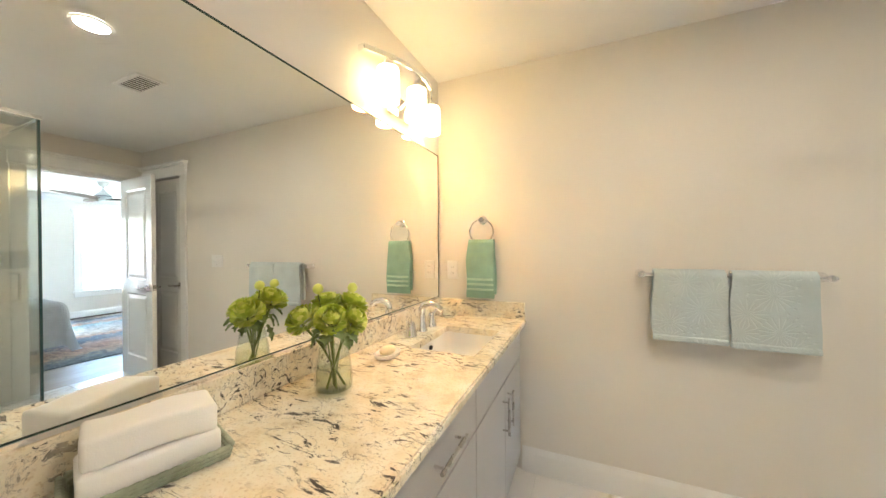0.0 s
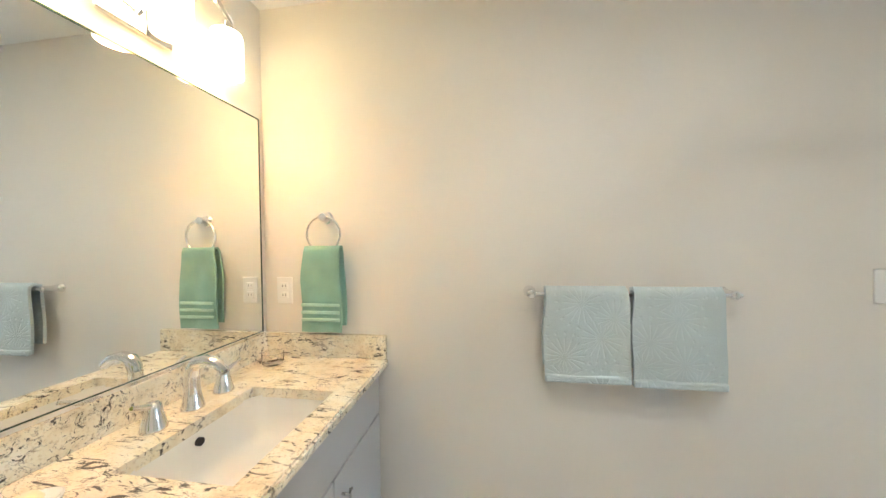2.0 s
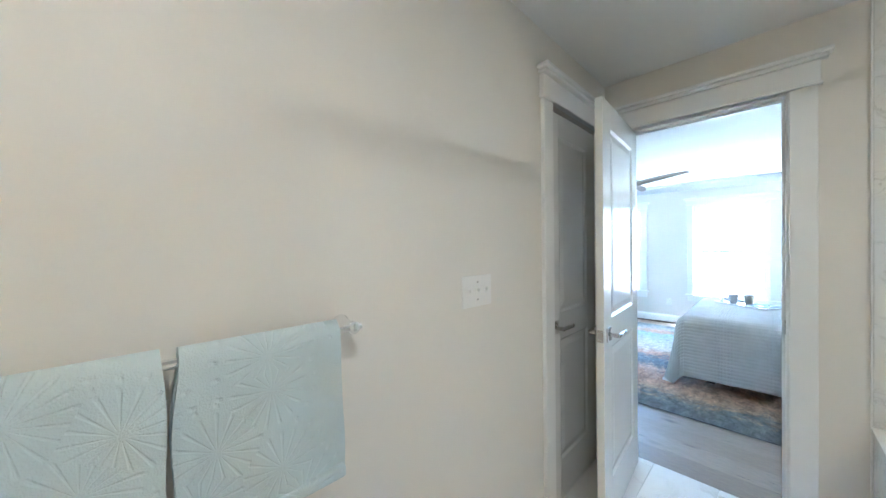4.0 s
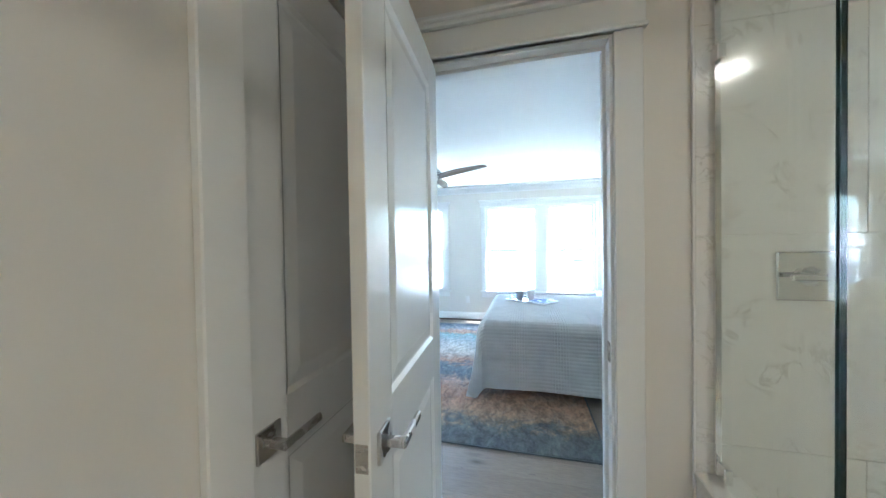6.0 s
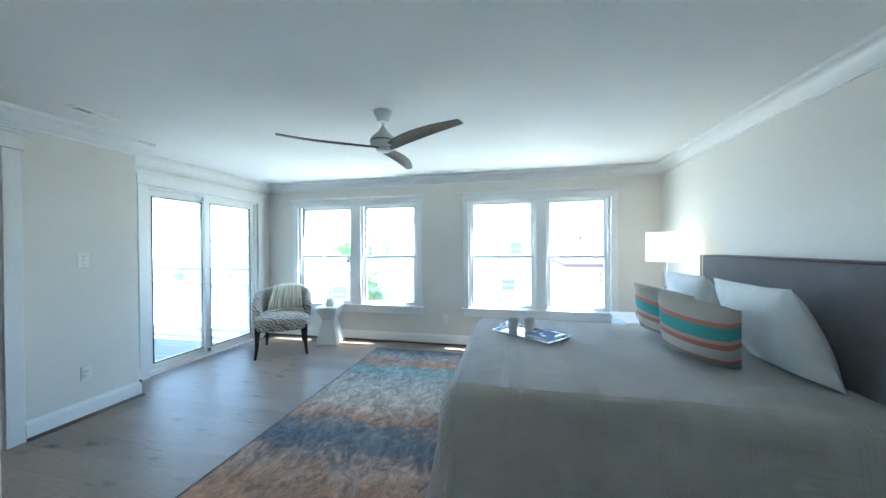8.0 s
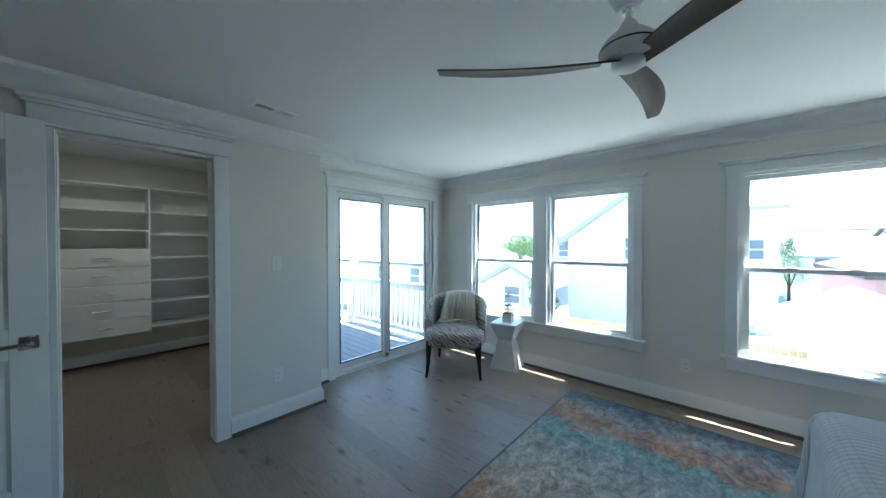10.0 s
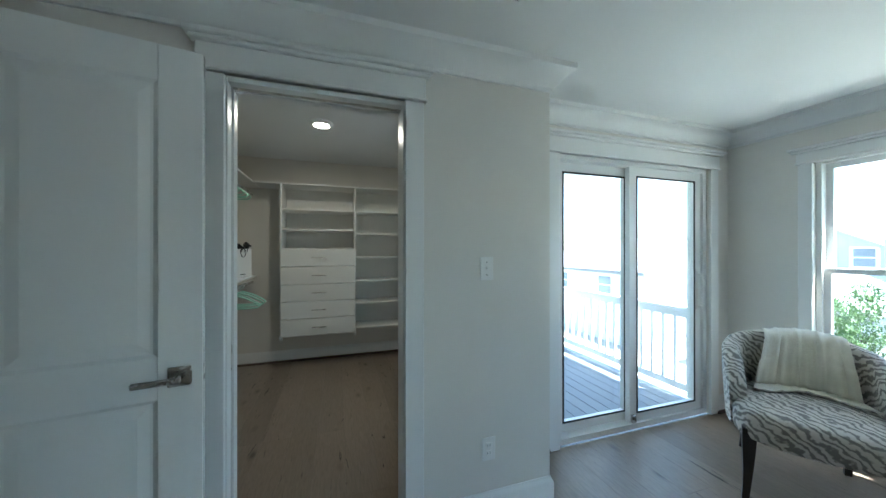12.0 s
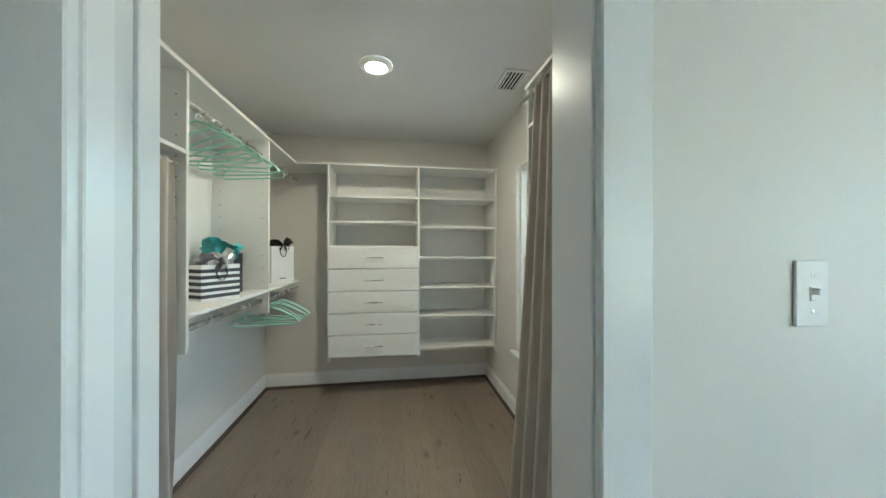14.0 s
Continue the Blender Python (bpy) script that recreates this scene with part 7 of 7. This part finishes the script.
shrub("tree", (10.9, 2.9, G), 0.75, 1.9, "small green tree beside the board fence", 2.0, 7, 4200)

# fence, pole and wires
fe = thing("fence", (0, 0, 0), "yellow pine board fence between the yards", "fence")
me = mesh_of("board", box(-0.012, 0.012, -0.068, 0.068, 0, 2.2), FENCEW)
for k in range(66):
    shared("board", me, fe, (9.7, -4.0 + k * 0.15, G + 0.02))
part("rail", box(9.66, 9.685, -4.1, 6.0, G + 1.8, G + 1.89), FENCEW, fe)
up_ = thing("utility_pole", (58, -27.5, G), "wooden utility pole with crossarm", "utility pole")
part("pole", tube(bmesh.new(), [(0, 0, 0), (0, 0, 8.6)], 0.14, 10), DARKWOOD, up_)
part("crossarm", box(-0.06, 0.06, -0.9, 0.9, 7.6, 7.75), DARKWOOD, up_)
solid("overhead_wire", tube(bmesh.new(), [(27.0, -60 + 4 * k, 2.35 - 0.12 * math.sin(math.pi * k / 30)) for k in range(31)], 0.035, 5), SLOT, "thin black overhead utility wire", "wire")

# deck, rail and porch beyond the patio door
DZ = -0.17   # deck surface
dk = solid("deck", box(0.0, 2.38, SY + 0.17, 3.15, DZ - 0.20, DZ - 0.026), SLOT, "grey composite deck outside the patio door", "deck", kind="structure")
me = mesh_of("deck_board", box(-0.067, 0.067, -1.32, 1.32, 0, 0.025, 0.002), DECK)
for k in range(17):
    shared("deck_board", me, dk, (0.07 + 0.139 * k, SY + 0.17 + 1.322, DZ - 0.025))
solid("trim_deck_skirt", box(2.38, 2.40, SY + 0.17, 3.17, DZ - 0.22, DZ + 0.002), TRIM, "white fascia board at the deck edge", "trim", kind="structure")


def railing(p, q, label):
    """White rail with square balusters between two plan points."""
    t = thing("deck_railing", (0, 0, 0), label, "railing", "deck railings")
    p, q = Vector(p), Vector(q)
    L = (q - p).length
    m = Matrix.Translation((p.x, p.y, DZ)) @ Matrix.Rotation(math.atan2(q.y - p.y, q.x - p.x), 4, 'Z')
    part("top_rail", moved(box(0, L, -0.045, 0.045, 0.90, 0.94, 0.006), m), TRIM, t)
    part("upper_rail", moved(box(0, L, -0.02, 0.02, 0.83, 0.90), m), TRIM, t)
    part("bottom_rail", moved(box(0, L, -0.02, 0.02, 0.08, 0.15), m), TRIM, t)
    n = int(L / 0.125)
    for k in range(n):
        x = (k + 0.5) * L / n
        part("baluster", moved(box(x - 0.016, x + 0.016, -0.016, 0.016, 0.15, 0.83), m), TRIM, t)


railing((0.05, 3.05), (2.22, 3.05), "white painted deck railing with square balusters")
railing((2.30, 0.62), (2.30, 2.97), "white painted deck side railing with square balusters")
for x, y in ((0.06, 3.05), (2.30, 3.05), (2.30, 0.56)):
    ps = thing("porch_post", (x, y, DZ), "white square porch post", "post", "porch posts")
    part("shaft", box(-0.065, 0.065, -0.065, 0.065, 0.0, 2.55, 0.004), TRIM, ps)
    part("base_collar", box(-0.08, 0.08, -0.08, 0.08, 0.0, 0.12, 0.004), TRIM, ps)
    part("cap_collar", box(-0.08, 0.08, -0.08, 0.08, 2.45, 2.55, 0.004), TRIM, ps)
solid("porch_roof", box(0.0, 2.42, SY + 0.17, 3.2, H, H + 0.12), TRIM, "white porch soffit over the deck", "roof", kind="structure")
solid("porch_beam", box(2.23, 2.37, SY + 0.17, 3.12, DZ + 2.55, H - 0.001, 0.004), TRIM, "white porch beam along the deck edge", "beam", kind="structure")
solid("porch_beam", box(0.0, 2.23, 2.98, 3.12, DZ + 2.55, H - 0.001, 0.004), TRIM, "white porch beam across the deck end", "beam", kind="structure")

# ---- floor pieces ----
lay_planks(floor, BX - 0.07, WX, SO, SY)
lay_planks(floor_closet, CXL, CXR, SY, CYB)
lay_tiles(floor_bath, FLOORTILE, "z", -0.006, MX, BX - 0.07, SO - 0.5, TY + 0.1, 0.61, 0.305, 1)
